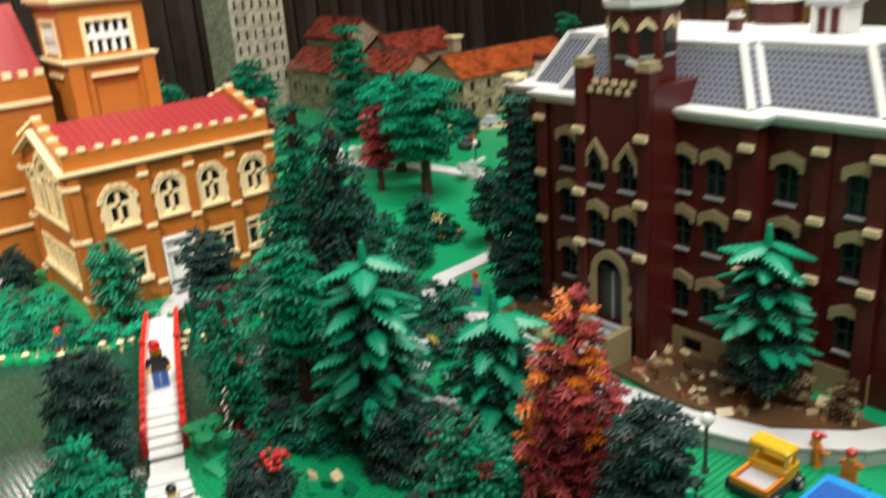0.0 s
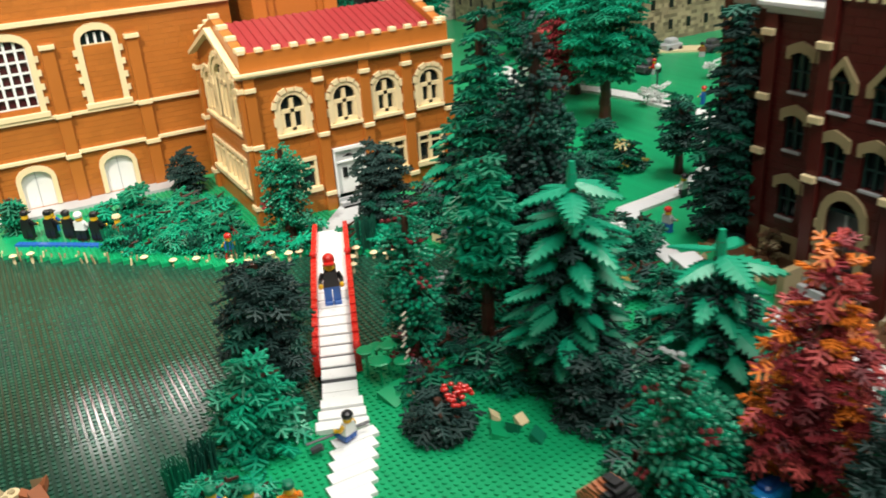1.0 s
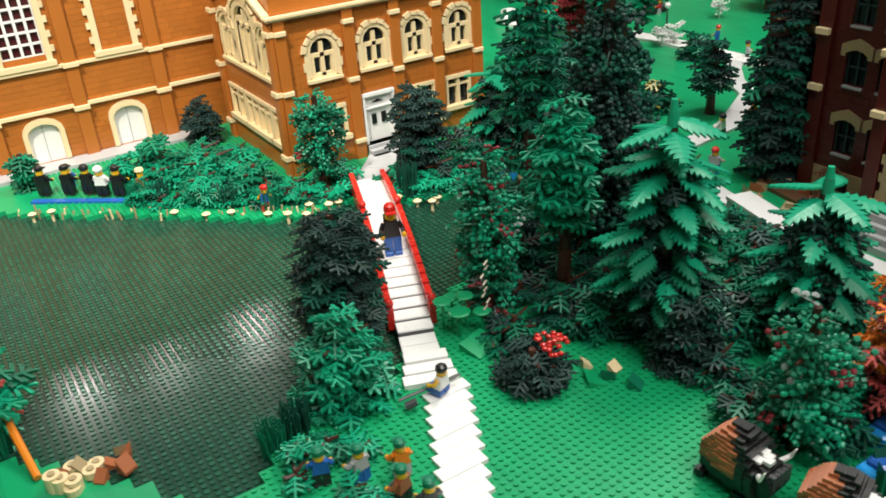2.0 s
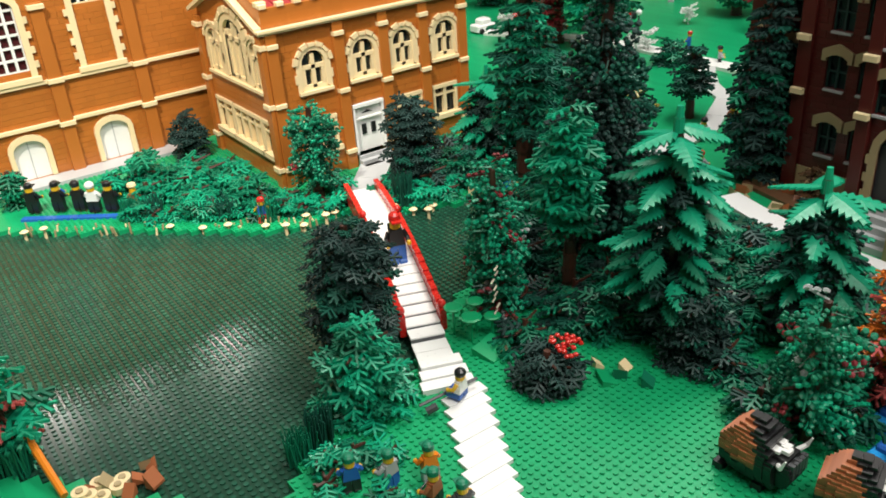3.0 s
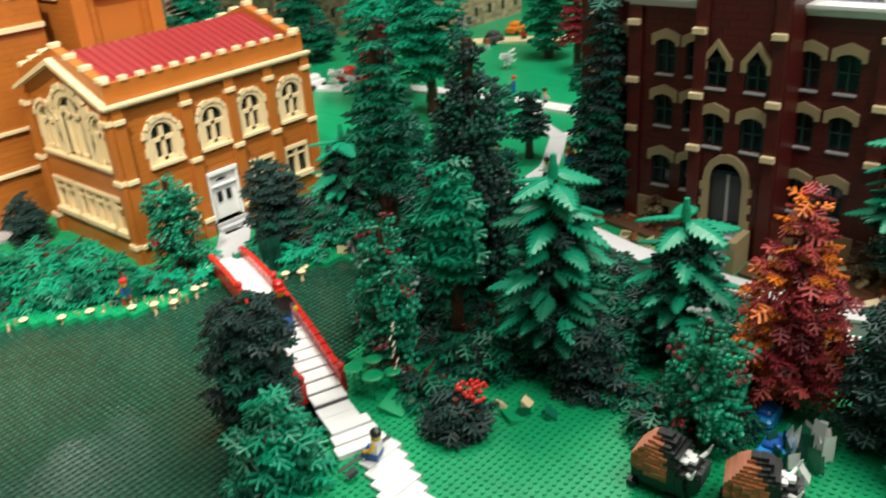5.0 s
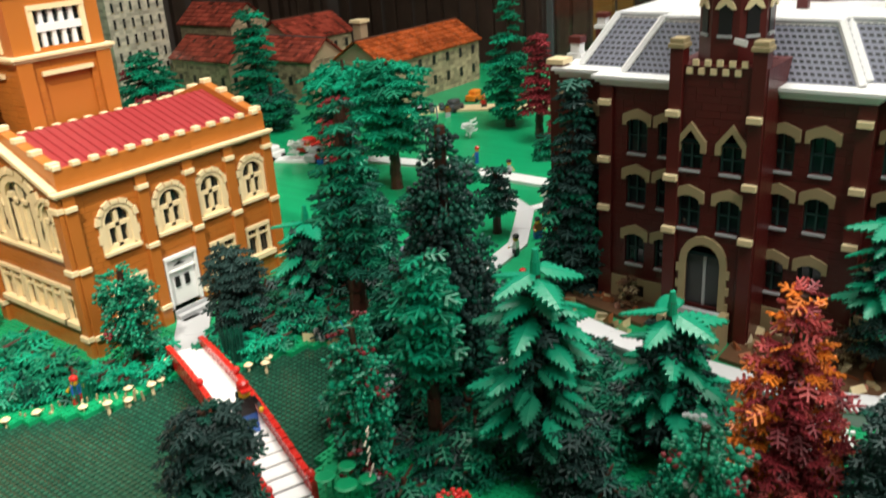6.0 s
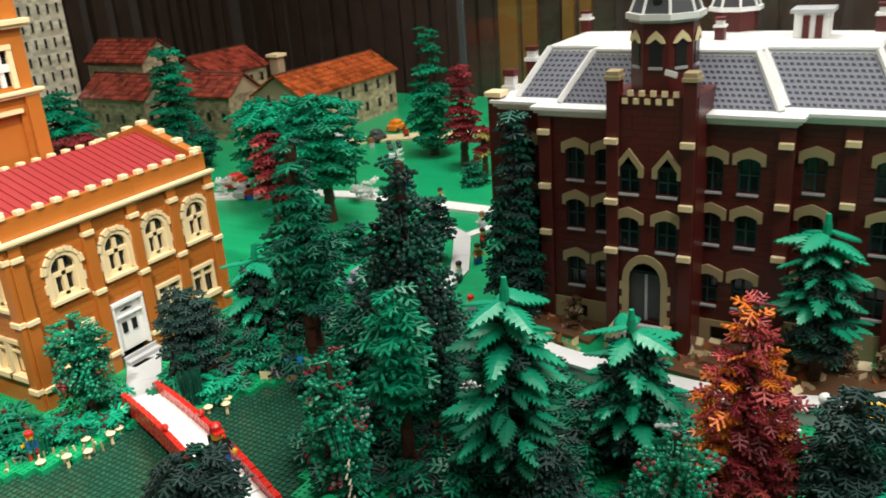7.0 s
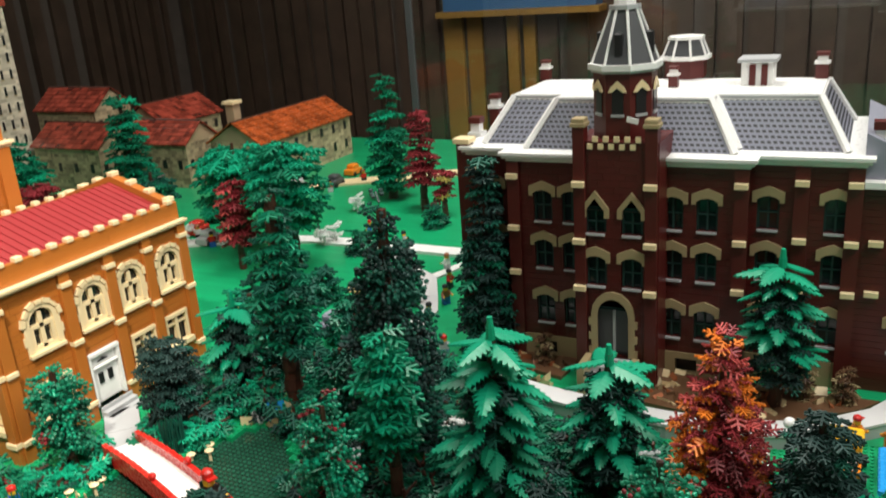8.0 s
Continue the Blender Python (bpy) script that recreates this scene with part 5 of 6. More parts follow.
tree(1.22, 2.26, 0.15, [(0, 0.05), (0.5, 0.08), (1, 0.05)], "green bush behind the hall wing", [LEAF_MID], 39, leaf=0.045, bare=0.05, tier=0.022)
tree(1.62, 2.28, 0.13, [(0, 0.05), (0.5, 0.08), (1, 0.05)], "green bush before the stone houses", [LEAF_MID, LEAF_DARK], 40, mix=(0.5,), leaf=0.045, bare=0.05, tier=0.022)
tree(0.740, 0.581, 0.240, [(0, 0.05), (0.3, 0.066), (0.6, 0.054), (0.85, 0.032), (1, 0.018)], "autumn tree with coral red and orange leaf plates", [LEAF_RED, LEAF_CORAL, LEAF_ORANGE], 41, mix=(0.42, 0.58), leaf=0.0175, bare=0.14, gap=0.36, droop=0.0, tier=0.0100, loose=0.55)
tree(0.985, 1.335, 0.155, [(0, 0.05), (0.4, 0.056), (0.8, 0.034), (1, 0.01)], "mid green tree behind the tall layered tree", [LEAF_MID, LEAF_DARK], 44, mix=(0.6,), leaf=0.028, bare=0.12, gap=0.2)
tree(1.05, 1.26, 0.075, [(0, 0.045), (0.5, 0.050), (1, 0.02)], "dark green bush by the campus path", [LEAF_DARK, LEAF_MID], 45, mix=(0.5,), leaf=0.026, bare=0.08, name="bush", category="bush")
tree(0.90, 1.33, 0.09, [(0, 0.045), (0.5, 0.050), (1, 0.02)], "dark green bush behind the pines", [LEAF_DARK, LEAF_MID], 46, mix=(0.5,), leaf=0.026, bare=0.08, name="bush", category="bush")
tree(0.98, 1.42, 0.10, [(0, 0.03), (0.5, 0.045), (1, 0.02)], "dark green bush behind the pines", [LEAF_DARK, LEAF_MID], 42, mix=(0.5,), leaf=0.026, bare=0.1)
tree(0.785, 1.10, 0.13, [(0, 0.04), (0.5, 0.055), (1, 0.02)], "dark green undergrowth tree between the pines", [LEAF_DARK, LEAF_MID], 43, mix=(0.5,), leaf=0.026, bare=0.1)

# bushes round the pond and the lawn
B1 = [(0, 0.038), (0.5, 0.042), (1, 0.018)]
tree(0.398, 1.018, 0.162, [(0, 0.038), (0.4, 0.060), (0.85, 0.052), (1, 0.026)], "blackish green leafy tree at the pond edge by the bridge", [LEAF_BLACK, LEAF_DARK], 51, name="bush", category="bush", leaf=0.0185, bare=0.05, z0=-0.006, mix=(0.62,), gap=0.30)
tree(0.352, 0.930, 0.092, [(0, 0.052), (0.4, 0.052), (0.8, 0.036), (1, 0.014)], "green bush of branching leaf plates with a few olive leaves", [LEAF, LEAF_MID, LEAF_OLIVE], 52, name="bush", category="bush", leaf=0.022, bare=0.02, mix=(0.55, 0.86), gap=0.12)
tree(0.513, 0.836, 0.040, [(0, 0.042), (0.6, 0.040), (1, 0.028)], "low blackish green bush with a red flower head", [LEAF_BLACK], 53, name="bush", category="bush", leaf=0.0185, bare=0.08, tier=0.008)
tree(0.650, 0.765, 0.092, [(0, 0.045), (0.5, 0.046), (0.9, 0.034), (1, 0.018)], "dense blackish green bush under the tall pine", [LEAF_BLACK, LEAF_DARK], 54, name="bush", category="bush", leaf=0.0185, bare=0.04, mix=(0.75,))
tree(0.628, 0.622, 0.150, [(0, 0.034), (0.4, 0.054), (0.8, 0.042), (1, 0.014)], "green shrub of small buds on a dark red stem", [LEAF, LEAF_MID, LEAF_RED, GREY], 55, name="bush", category="bush", leaf=0.022, bare=0.08, sprig=True, mix=(0.45, 0.80, 0.90), gap=0.56, tier=0.011, r0=0.006)
tree(0.672, 0.640, 0.085, BUSH, "bright green bush of small leaves before the autumn tree", [LEAF, LEAF_MID], 56, name="bush", category="bush", leaf=0.020, bare=0.04, sprig=True, mix=(0.6,))
tree(0.732, 0.482, 0.165, [(0, 0.046), (0.5, 0.052), (0.85, 0.044), (1, 0.022)], "dense blackish green tree before the work cart", [LEAF_BLACK, LEAF_DARK], 57, leaf=0.0185, bare=0.06, mix=(0.72,), gap=0.08)
leaf_pine(0.700, 0.418, 0.125, 0.068, 58, "low bright green pine with large leaves at the front edge", 0.15)
tree(0.050, 1.085, 0.105, [(0, 0.030), (0.5, 0.048), (1, 0.014)], "green and orange-brown shrub on the pond's near bank", [LEAF_MID, LEAF, LEAF_CORAL, LEAF_ORANGE], 59, name="bush", category="bush", leaf=0.028, bare=0.04, mix=(0.42, 0.62, 0.72), gap=0.1, tier=0.013)
tree(0.435, 1.555, 0.050, [(0, 0.07), (0.5, 0.066), (1, 0.03)], "spreading mid green bush on the far bank", [LEAF_MID, LEAF], 60, name="bush", category="bush", leaf=0.03, bare=0.03, mix=(0.6,))
tree(0.375, 1.645, 0.062, [(0, 0.045), (0.6, 0.035), (1, 0.01)], "green bush on the far bank", [LEAF, LEAF_MID], 61, name="bush", category="bush", leaf=0.03, bare=0.03, mix=(0.5,))
tree(0.488, 1.735, 0.080, [(0, 0.03), (0.5, 0.042), (1, 0.02)], "blackish green round bush at the hall's foot", [LEAF_BLACK], 62, name="bush", category="bush", leaf=0.0185, bare=0.15)
tree(0.475, 1.46, 0.05, [(0, 0.04), (0.5, 0.045), (1, 0.02)], "low green bush with dark red stems", [LEAF_MID, LEAF_RED], 63, name="bush", category="bush", leaf=0.026, bare=0.03, mix=(0.74,))
tree(0.19, 1.735, 0.062, [(0, 0.032), (0.6, 0.02), (1, 0.006)], "small green pine bush", [LEAF_MID, LEAF], 64, name="bush", category="bush", leaf=0.024, bare=0.03, mix=(0.6,))
for x, y, h, sd in ((0.625, 1.315, 0.022, 71), (0.66, 1.30, 0.02, 72), (0.53, 1.395, 0.02, 73), (0.56, 1.365, 0.018, 74), (0.595, 1.435, 0.024, 75)):
    tree(x, y, h, [(0, 0.03), (1, 0.016)], "low bright green ground plant", [LEAF], sd, name="ground_plant", category="plant", leaf=0.024, bare=0.2, tier=0.009, r0=0.003, r1=0.002, group="low green plants")
for k, (x, y, h) in enumerate(((0.262, 0.845, 0.018), (0.294, 0.800, 0.014), (0.322, 0.842, 0.014), (0.300, 0.862, 0.022), (0.305, 0.772, 0.012), (0.275, 0.868, 0.024))):
    tree(x, y, h, [(0, 0.018), (0.6, 0.020), (1, 0.010)], "low green plant among the toy figures", [LEAF, LEAF_MID], 880 + k, name="ground_plant", category="plant", leaf=0.018, bare=0.1, tier=0.008, r0=0.0025, r1=0.0015, mix=(0.5,), group="low plants on the near bank")
rr = random.Random(15)
for k in range(34):
    t = (k + rr.uniform(0.1, 0.9)) / 34
    x, y = 0.185 + 0.375 * t + rr.uniform(-0.004, 0.016), 1.640 - 0.285 * min(1.0, t * 1.08) + rr.uniform(-0.002, 0.016)
    if x < 0.31:
        continue
    if inside(x, y, POND):
        y += 0.016
    tree(x, y, rr.uniform(0.012, 0.030), [(0, 0.016), (0.5, 0.020), (1, 0.010)], "low green plant on the pond's far bank", [LEAF_MID, LEAF, LEAF_DARK], 800 + k, name="ground_plant", category="plant", leaf=0.018, bare=0.1, tier=0.009, r0=0.0025, r1=0.0015, mix=(0.42, 0.66), group="low plants on the far bank", pegs=1)
for k, (x, y, h) in enumerate(((0.665, 1.335, 0.026), (0.70, 1.315, 0.020), (0.735, 1.300, 0.026), (0.765, 1.275, 0.022), (0.645, 1.365, 0.018), (0.69, 1.385, 0.022), (0.785, 1.245, 0.03), (0.76, 1.335, 0.03), (0.80, 1.29, 0.035), (0.675, 1.285, 0.024), (0.715, 1.275, 0.018), (0.60, 1.40, 0.024), (0.525, 1.43, 0.02), (0.50, 1.405, 0.022))):
    tree(x, y, h, [(0, 0.026), (0.6, 0.024), (1, 0.012)], "low bright green plant beside the tiled path", [LEAF, LEAF_MID], 860 + k, name="ground_plant", category="plant", leaf=0.022, bare=0.15, tier=0.009, r0=0.003, r1=0.002, mix=(0.6,), group="low plants by the path")
for k, (x, y, h, rad) in enumerate(((0.40, 1.60, 0.042, 0.05), (0.45, 1.62, 0.044, 0.048), (0.36, 1.59, 0.036, 0.04), (0.475, 1.52, 0.036, 0.040), (0.325, 1.66, 0.04, 0.035), (0.505, 1.61, 0.03, 0.030), (0.41, 1.52, 0.034, 0.04))):
    tree(x, y, h, [(0, rad), (0.5, rad * 0.95), (1, rad * 0.4)], "spreading mid green bush on the far bank", [LEAF_MID, LEAF, LEAF_DARK], 700 + k, name="bush", category="bush", leaf=0.028, bare=0.04, mix=(0.45, 0.72), group="bushes on the far bank", r0=0.004, r1=0.002)
for k, (x, y, h, rad) in enumerate(((1.20, 1.42, 0.07, 0.045), (1.12, 1.44, 0.05, 0.04), (1.05, 1.50, 0.06, 0.045), (1.48, 1.50, 0.05, 0.04), (1.18, 1.32, 0.05, 0.035), (1.70, 1.42, 0.05, 0.04), (1.62, 2.05, 0.07, 0.05), (1.85, 2.02, 0.08, 0.05))):
    tree(x, y, h, [(0, rad), (0.5, rad * 0.95), (1, rad * 0.4)], "small green bush on the campus lawn", [LEAF_MID, LEAF_DARK, LEAF_OLIVE], 720 + k, name="bush", category="bush", leaf=0.028, bare=0.08, mix=(0.5, 0.85), group="bushes on the campus lawn", r0=0.004, r1=0.002)
rr = random.Random(77)
spots = []
while len(spots) < 95:
    x, y = rr.uniform(0.53, 0.99), rr.uniform(0.60, 1.42)
    lawn_open = y < 0.80 and x < 0.60 + (0.80 - y) * 0.10
    by_path = abs(x - 0.94) < 0.055 and y < 1.0
    by_bridge = x < 0.47 + (y - 0.935) * 0.42 + 0.075
    if lawn_open or by_path or (by_bridge and y > 0.86) or (x < 0.60 and y < 0.88) or (y > 1.40 and x < 0.76) or inside(x - 0.01, y, POND):
        continue
    if any((x - a) ** 2 + (y - b) ** 2 < 0.027 ** 2 for a, b in spots):
        continue
    spots.append((x, y))
for k, (x, y) in enumerate(spots):
    h = rr.uniform(0.022, 0.062)
    tree(x, y, h, [(0, 0.034), (0.5, 0.040), (1, 0.016)], "dark green undergrowth of small leaf plates", [LEAF_DARK, LEAF_MID, LEAF_BLACK, LEAF_OLIVE], 500 + k, name="undergrowth", category="bush", leaf=0.022, bare=0.05, tier=0.012, mix=(0.42, 0.66, 0.92), group="undergrowth between the pines", r0=0.004, r1=0.002, pegs=1)


def reeds(x, y, r, h, seed, mat=LEAF_DARK, label="clump of upright dark green reeds"):
    rr = random.Random(seed)
    s = Shape(mat)
    for i in range(60):
        a, d = rr.random() * 6.283, r * math.sqrt(rr.random())
        bx, by = x + d * math.cos(a), y + d * math.sin(a)
        s.rod((bx, by, -0.004), (bx + rr.uniform(-0.004, 0.004), by + rr.uniform(-0.004, 0.004), h * rr.uniform(0.75, 1.0)), 0.0011, 0.0007, 4)
    return solid("reeds", s, (x, y, 0), label, "reeds", "reed clumps on the bank")


for i, (x, y, h) in enumerate(((0.318, 1.552, 0.03), (0.345, 1.527, 0.032), (0.392, 1.482, 0.026), (0.428, 1.445, 0.03), (0.47, 1.395, 0.03), (0.29, 0.905, 0.035), (0.265, 0.90, 0.028), (0.648, 1.30, 0.045), (0.665, 1.325, 0.03), (0.02, 1.10, 0.04), (0.05, 1.06, 0.03))):
    reeds(x, y, 0.014, h * 1.2, 100 + i, LEAF_MID if i % 2 == 0 else LEAF_DARK)


def mushroom(x, y, h, seed):
    rr = random.Random(seed)
    s = Shape(CREAM)
    s.tube(x, y, -0.0075, h, 0.0024, 0.0020, 6)
    s.tube(x, y, h, h + 0.002, 0.0055, 0.0066, 9).tube(x, y, h + 0.002, h + 0.0042, 0.0066, 0.0032, 9)
    return solid("flower", s, (x, y, 0), "round cream coloured flower on a short stem", "flower", "cream flowers on the bank")


for i, (x, y) in enumerate(((0.385, 1.435), (0.455, 1.37), (0.475, 1.345), (0.50, 1.338), (0.515, 1.36), (0.625, 1.29), (0.645, 1.27), (0.61, 1.27), (0.655, 1.245), (0.35, 1.475), (0.175, 1.605), (0.20, 1.59), (0.545, 1.355), (0.60, 1.245), (0.535, 1.335), (0.555, 1.345), (0.415, 1.412), (0.585, 1.372), (0.69, 1.345), (0.655, 1.315), (0.725, 1.325), (0.675, 1.262), (0.575, 1.365))):
    mushroom(x, y, 0.002 + 0.003 * (i % 3), i)
for i in range(54):
    t = i / 53 if i < 26 else 0.62 + 0.38 * (i - 26) / 27
    x, y = 0.165 + (0.545 - 0.165) * t + rnd.uniform(-0.010, 0.012), 1.632 - (1.632 - 1.338) * min(1, t * 1.1) + rnd.uniform(-0.006, 0.018)
    s = Shape(STONE if i % 4 else CREAM)
    s.rod((x, y, -0.012), (x + rnd.uniform(-0.004, 0.004), y, 0.002 + 0.009 * rnd.random()), 0.0020, 0.0014, 6)
    solid("stalk", s, (x, y, -0.01), "short tan stalk on the pond's bank", "plant", "tan stalks on the bank")
for i, (x, y, r, z) in enumerate(((0.500, 0.944, 0.0125, 0.030), (0.516, 0.957, 0.010, 0.038), (0.494, 0.968, 0.011, 0.034), (0.523, 0.936, 0.010, 0.026), (0.510, 0.975, 0.010, 0.030))):
    s = Shape(GREEN)
    s.tube(x, y, 0.0, z, 0.0016, 0.0016, 6).tube(x, y, z, z + 0.0028, r * 0.75, r, 10).tube(x, y, z + 0.0028, z + 0.004, r, r * 0.8, 10)
    solid("lily_leaf", s, (x, y, 0), "round bright green leaf on a stalk", "plant", "round leaves by the bridge")
s = Shape(PALE)
rr = random.Random(61)
for k in range(8):
    z = 0.030 + 0.0078 * k
    x, y = 0.528 + rr.uniform(-0.004, 0.004), 0.934 + rr.uniform(-0.003, 0.003)
    s.rod((x - 0.003, y, z), (x + 0.003, y + 0.002, z + 0.003), 0.0013, 0.0010, 6)
solid("flower_vine", s, (0.528, 0.934, 0.03), "strand of small white flowers hanging in the climbing plant", "flower")
s = Shape(RED)
rr = random.Random(5)
for i in range(34):
    a, d = rr.random() * 6.28, 0.017 * math.sqrt(rr.random())
    s.ball((0.527 + d * math.cos(a), 0.826 + d * math.sin(a), 0.045 + rr.uniform(-0.004, 0.003)), 0.0031, 6, 4, 0.7)
solid("flower", s, (0.527, 0.826, 0.04), "cluster of small red flowers on the dark bush", "flower")

# loose slopes and stones
def wedge(x, y, w, d, h, turn, mat, label):
    s = Shape(mat)
    c, sn = math.cos(turn), math.sin(turn)
    q = lambda a, b, z: (x + a * c - b * sn, y + a * sn + b * c, z)
    s.raw([q(-w, -d, 0), q(w, -d, 0), q(w, d, 0), q(-w, d, 0), q(-w, d, h), q(w, d, h), q(-w, -d, h * 0.2), q(w, -d, h * 0.2)], [(0, 3, 2, 1), (4, 5, 2, 3), (6, 7, 5, 4), (0, 1, 7, 6), (0, 6, 4, 3), (1, 2, 5, 7)])
    return solid("slope_brick", s, (x, y, 0), label, "brick", "loose slope bricks on the lawn")


for x, y, w, d, h, t, m, l in ((0.586, 0.768, 0.008, 0.006, 0.012, 0.6, LEAF_MID, "green slope brick on the lawn"), (0.570, 0.822, 0.006, 0.005, 0.010, 1.2, CREAM, "tan slope brick on the lawn"),
                               (0.588, 0.800, 0.006, 0.005, 0.009, 0.2, CREAM, "tan slope brick on the lawn"), (0.515, 0.905, 0.006, 0.006, 0.010, 0.8, CREAM, "tan slope brick on the lawn"),
                               (0.505, 0.915, 0.018, 0.014, 0.010, 0.3, GREEN, "green slope brick beside the bridge"), (0.575, 0.795, 0.007, 0.006, 0.012, 2.2, LEAF_MID, "green slope brick on the lawn"),
                               (0.56, 0.80, 0.012, 0.008, 0.008, 1.1, GREEN, "green slope brick on the lawn"), (0.645, 0.855, 0.010, 0.007, 0.012, 0.5, CREAM, "cream stone under the trees"),
                               (0.640, 0.880, 0.009, 0.007, 0.022, 1.5, CREAM, "cream stone under the trees"), (0.62, 0.875, 0.009, 0.006, 0.012, 0.9, FUR, "brown stone under the trees")):
    wedge(x, y, w, d, h, t, m, l)
for x, y, w, d, h, t, m, l in ((0.775, 1.222, 0.014, 0.008, 0.030, 2.3, AZURE, "azure slope brick in the rocks by the pond"), (0.760, 1.240, 0.010, 0.008, 0.022, 0.4, GREY, "grey rock by the pond"), (0.790, 1.205, 0.010, 0.008, 0.026, 1.4, CREAM, "cream rock by the pond"),
                               (0.748, 1.252, 0.009, 0.007, 0.014, 1.9, CREAM, "cream rock by the pond"), (0.772, 1.196, 0.009, 0.008, 0.016, 0.9, GREY, "grey rock by the pond"), (0.757, 1.215, 0.008, 0.006, 0.012, 2.9, STONE, "tan rock by the pond")):
    wedge(x, y, w, d, h, t, m, l)
rr = random.Random(29)
for i in range(26):
    x, y = 0.628 + 0.075 * rr.random(), 0.520 + 0.045 * rr.random()
    wedge(x, y, 0.006, 0.005, 0.014 + 0.022 * rr.random(), rr.random() * 6, rr.choice((LEAF_MID, LEAF_DARK, LEAF_DARK, WHITE)), "green and white slope bricks heaped on the lawn")
rr = random.Random(9)
for i in range(14):
    x, y = 0.085 + 0.07 * rr.random(), 0.955 + 0.035 * rr.random() - 0.0
    if i % 2:
        wedge(x, y, 0.005 + 0.004 * rr.random(), 0.005, 0.006 + 0.010 * rr.random(), rr.random() * 6, FUR if i % 3 else STONE, "tan rock on the near bank")
    else:
        h = 0.006 + 0.012 * rr.random()
        solid("round_plate", Shape(CREAM).tube(x, y, 0.0, h, 0.0070, 0.0076, 12).use(STONE).tube(x, y, h, h + 0.0018, 0.0034, 0.0034, 8), (x, y, 0), "round cream plate in the rocks on the near bank", "plate", "round plates on the near bank")
s = Shape(ORANGE).rod((0.066, 1.070, 0.030), (0.076, 0.990, 0.004), 0.0042, 0.0036, 8)
solid("log", s, (0.07, 1.03, 0.0), "orange bent stick leaning on the near bank", "log")
rr = random.Random(19)
for i in range(110):
    x, y = 0.985 + 0.10 * rr.random(), 0.54 + 0.19 * rr.random()
    if rr.random() < 0.25:
        x, y = 1.055 + 0.03 * rr.random(), 0.45 + 0.08 * rr.random()
    if rr.random() < 0.3:
        y = 0.86 + 0.13 * rr.random()
    wedge(x, y, 0.004 + 0.006 * rr.random(), 0.004 + 0.003 * rr.random(), 0.009 + 0.006 * rr.random(), rr.random() * 6, rr.choice((SOIL, STONE, CREAM, FUR)), "brown and tan rubble brick in the planted bed")
for i, (x, y) in enumerate(((1.062, 0.515), (1.068, 0.465), (1.05, 0.60), (1.06, 0.90))):
    tree(x, y, 0.050, [(0, 0.014), (0.6, 0.020), (1, 0.014)], "dry brown shrub in the planted bed", [SOIL, STONE], 300 + i, name="shrub", category="bush", leaf=0.014, bare=0.05, z0=0.006, mix=(0.6,), group="dry shrubs in the bed", r0=0.003, r1=0.002)


# ---------- toy figures and bison: single plain meshes ----------
def figure(x, y, yaw, legs, torso, arms, hat, label, z=0.0, sit=False, hat_kind="cap", extra=None):
    s = Shape(legs)
    h = 0.0125
    if sit:
        h = 0.0045
        for dx in (-0.0041, 0.0041):
            s.box(dx - 0.0037, dx + 0.0037, -0.0135, 0.0035, 0.0, 0.0065, 0.0006)
    else:
        for dx in (-0.0041, 0.0041):
            s.box(dx - 0.0037, dx + 0.0037, -0.0055, 0.0035, 0.0, 0.0030, 0.0006).box(dx - 0.0037, dx + 0.0037, -0.0035, 0.0035, 0.0030, 0.0125)
    s.box(-0.0078, 0.0078, -0.0035, 0.0035, h, h + 0.0022)
    t0, t1 = h + 0.0022, h + 0.0150
    s.use(torso)
    s.raw([(-0.0078, -0.0038, t0), (0.0078, -0.0038, t0), (0.0078, 0.0038, t0), (-0.0078, 0.0038, t0), (-0.0056, -0.0034, t1), (0.0056, -0.0034, t1), (0.0056, 0.0034, t1), (-0.0056, 0.0034, t1)],
          [(0, 3, 2, 1), (4, 5, 6, 7), (0, 1, 5, 4), (1, 2, 6, 5), (2, 3, 7, 6), (3, 0, 4, 7)])
    for sg in (-1, 1):
        s.use(arms).rod((sg * 0.0066, 0, t1 - 0.002), (sg * 0.0098, -0.002, t0 + 0.0055), 0.0024, 0.0022, 7)
        s.rod((sg * 0.0098, -0.002, t0 + 0.0055), (sg * 0.0096, -0.0075, t0 + 0.0035), 0.0022, 0.0020, 7)
        s.use(YELLOW).ball((sg * 0.0096, -0.0088, t0 + 0.0032), 0.0024, 6, 4)
    s.use(YELLOW).tube(0, 0, t1, t1 + 0.0015, 0.0028, n=8).tube(0, 0, t1 + 0.0015, t1 + 0.0100, 0.0049, 0.0049, n=12)
    s.use(hat)
    if hat_kind == "hair":
        s.ball((0, 0.0006, t1 + 0.0085), 0.0062, 10, 6, 0.85)
    elif hat_kind == "chef":
        s.tube(0, 0, t1 + 0.0085, t1 + 0.0125, 0.0048, 0.0052, 10).tube(0, 0, t1 + 0.0125, t1 + 0.0165, 0.0075, 0.0062, 10)
    else:
        s.tube(0, 0, t1 + 0.0072, t1 + 0.0105, 0.0056, 0.0054, 12).ball((0, 0, t1 + 0.0105), 0.0054, 10, 5, 0.6)
        s.box(-0.0045, 0.0045, -0.0098, -0.004, t1 + 0.0072, t1 + 0.0083)
    if extra:
        extra(s)
    ob = solid("toy_figure", s, (0, 0, 0), label, "toy figure", "toy figures")
    ob.matrix_basis = pose(x, y, z, 0, 0, yaw)
    return ob


def rifle(s):
    s.use(BLACK).rod((-0.010, -0.010, 0.019), (0.010, -0.010, 0.016), 0.0011, 0.0011, 6)


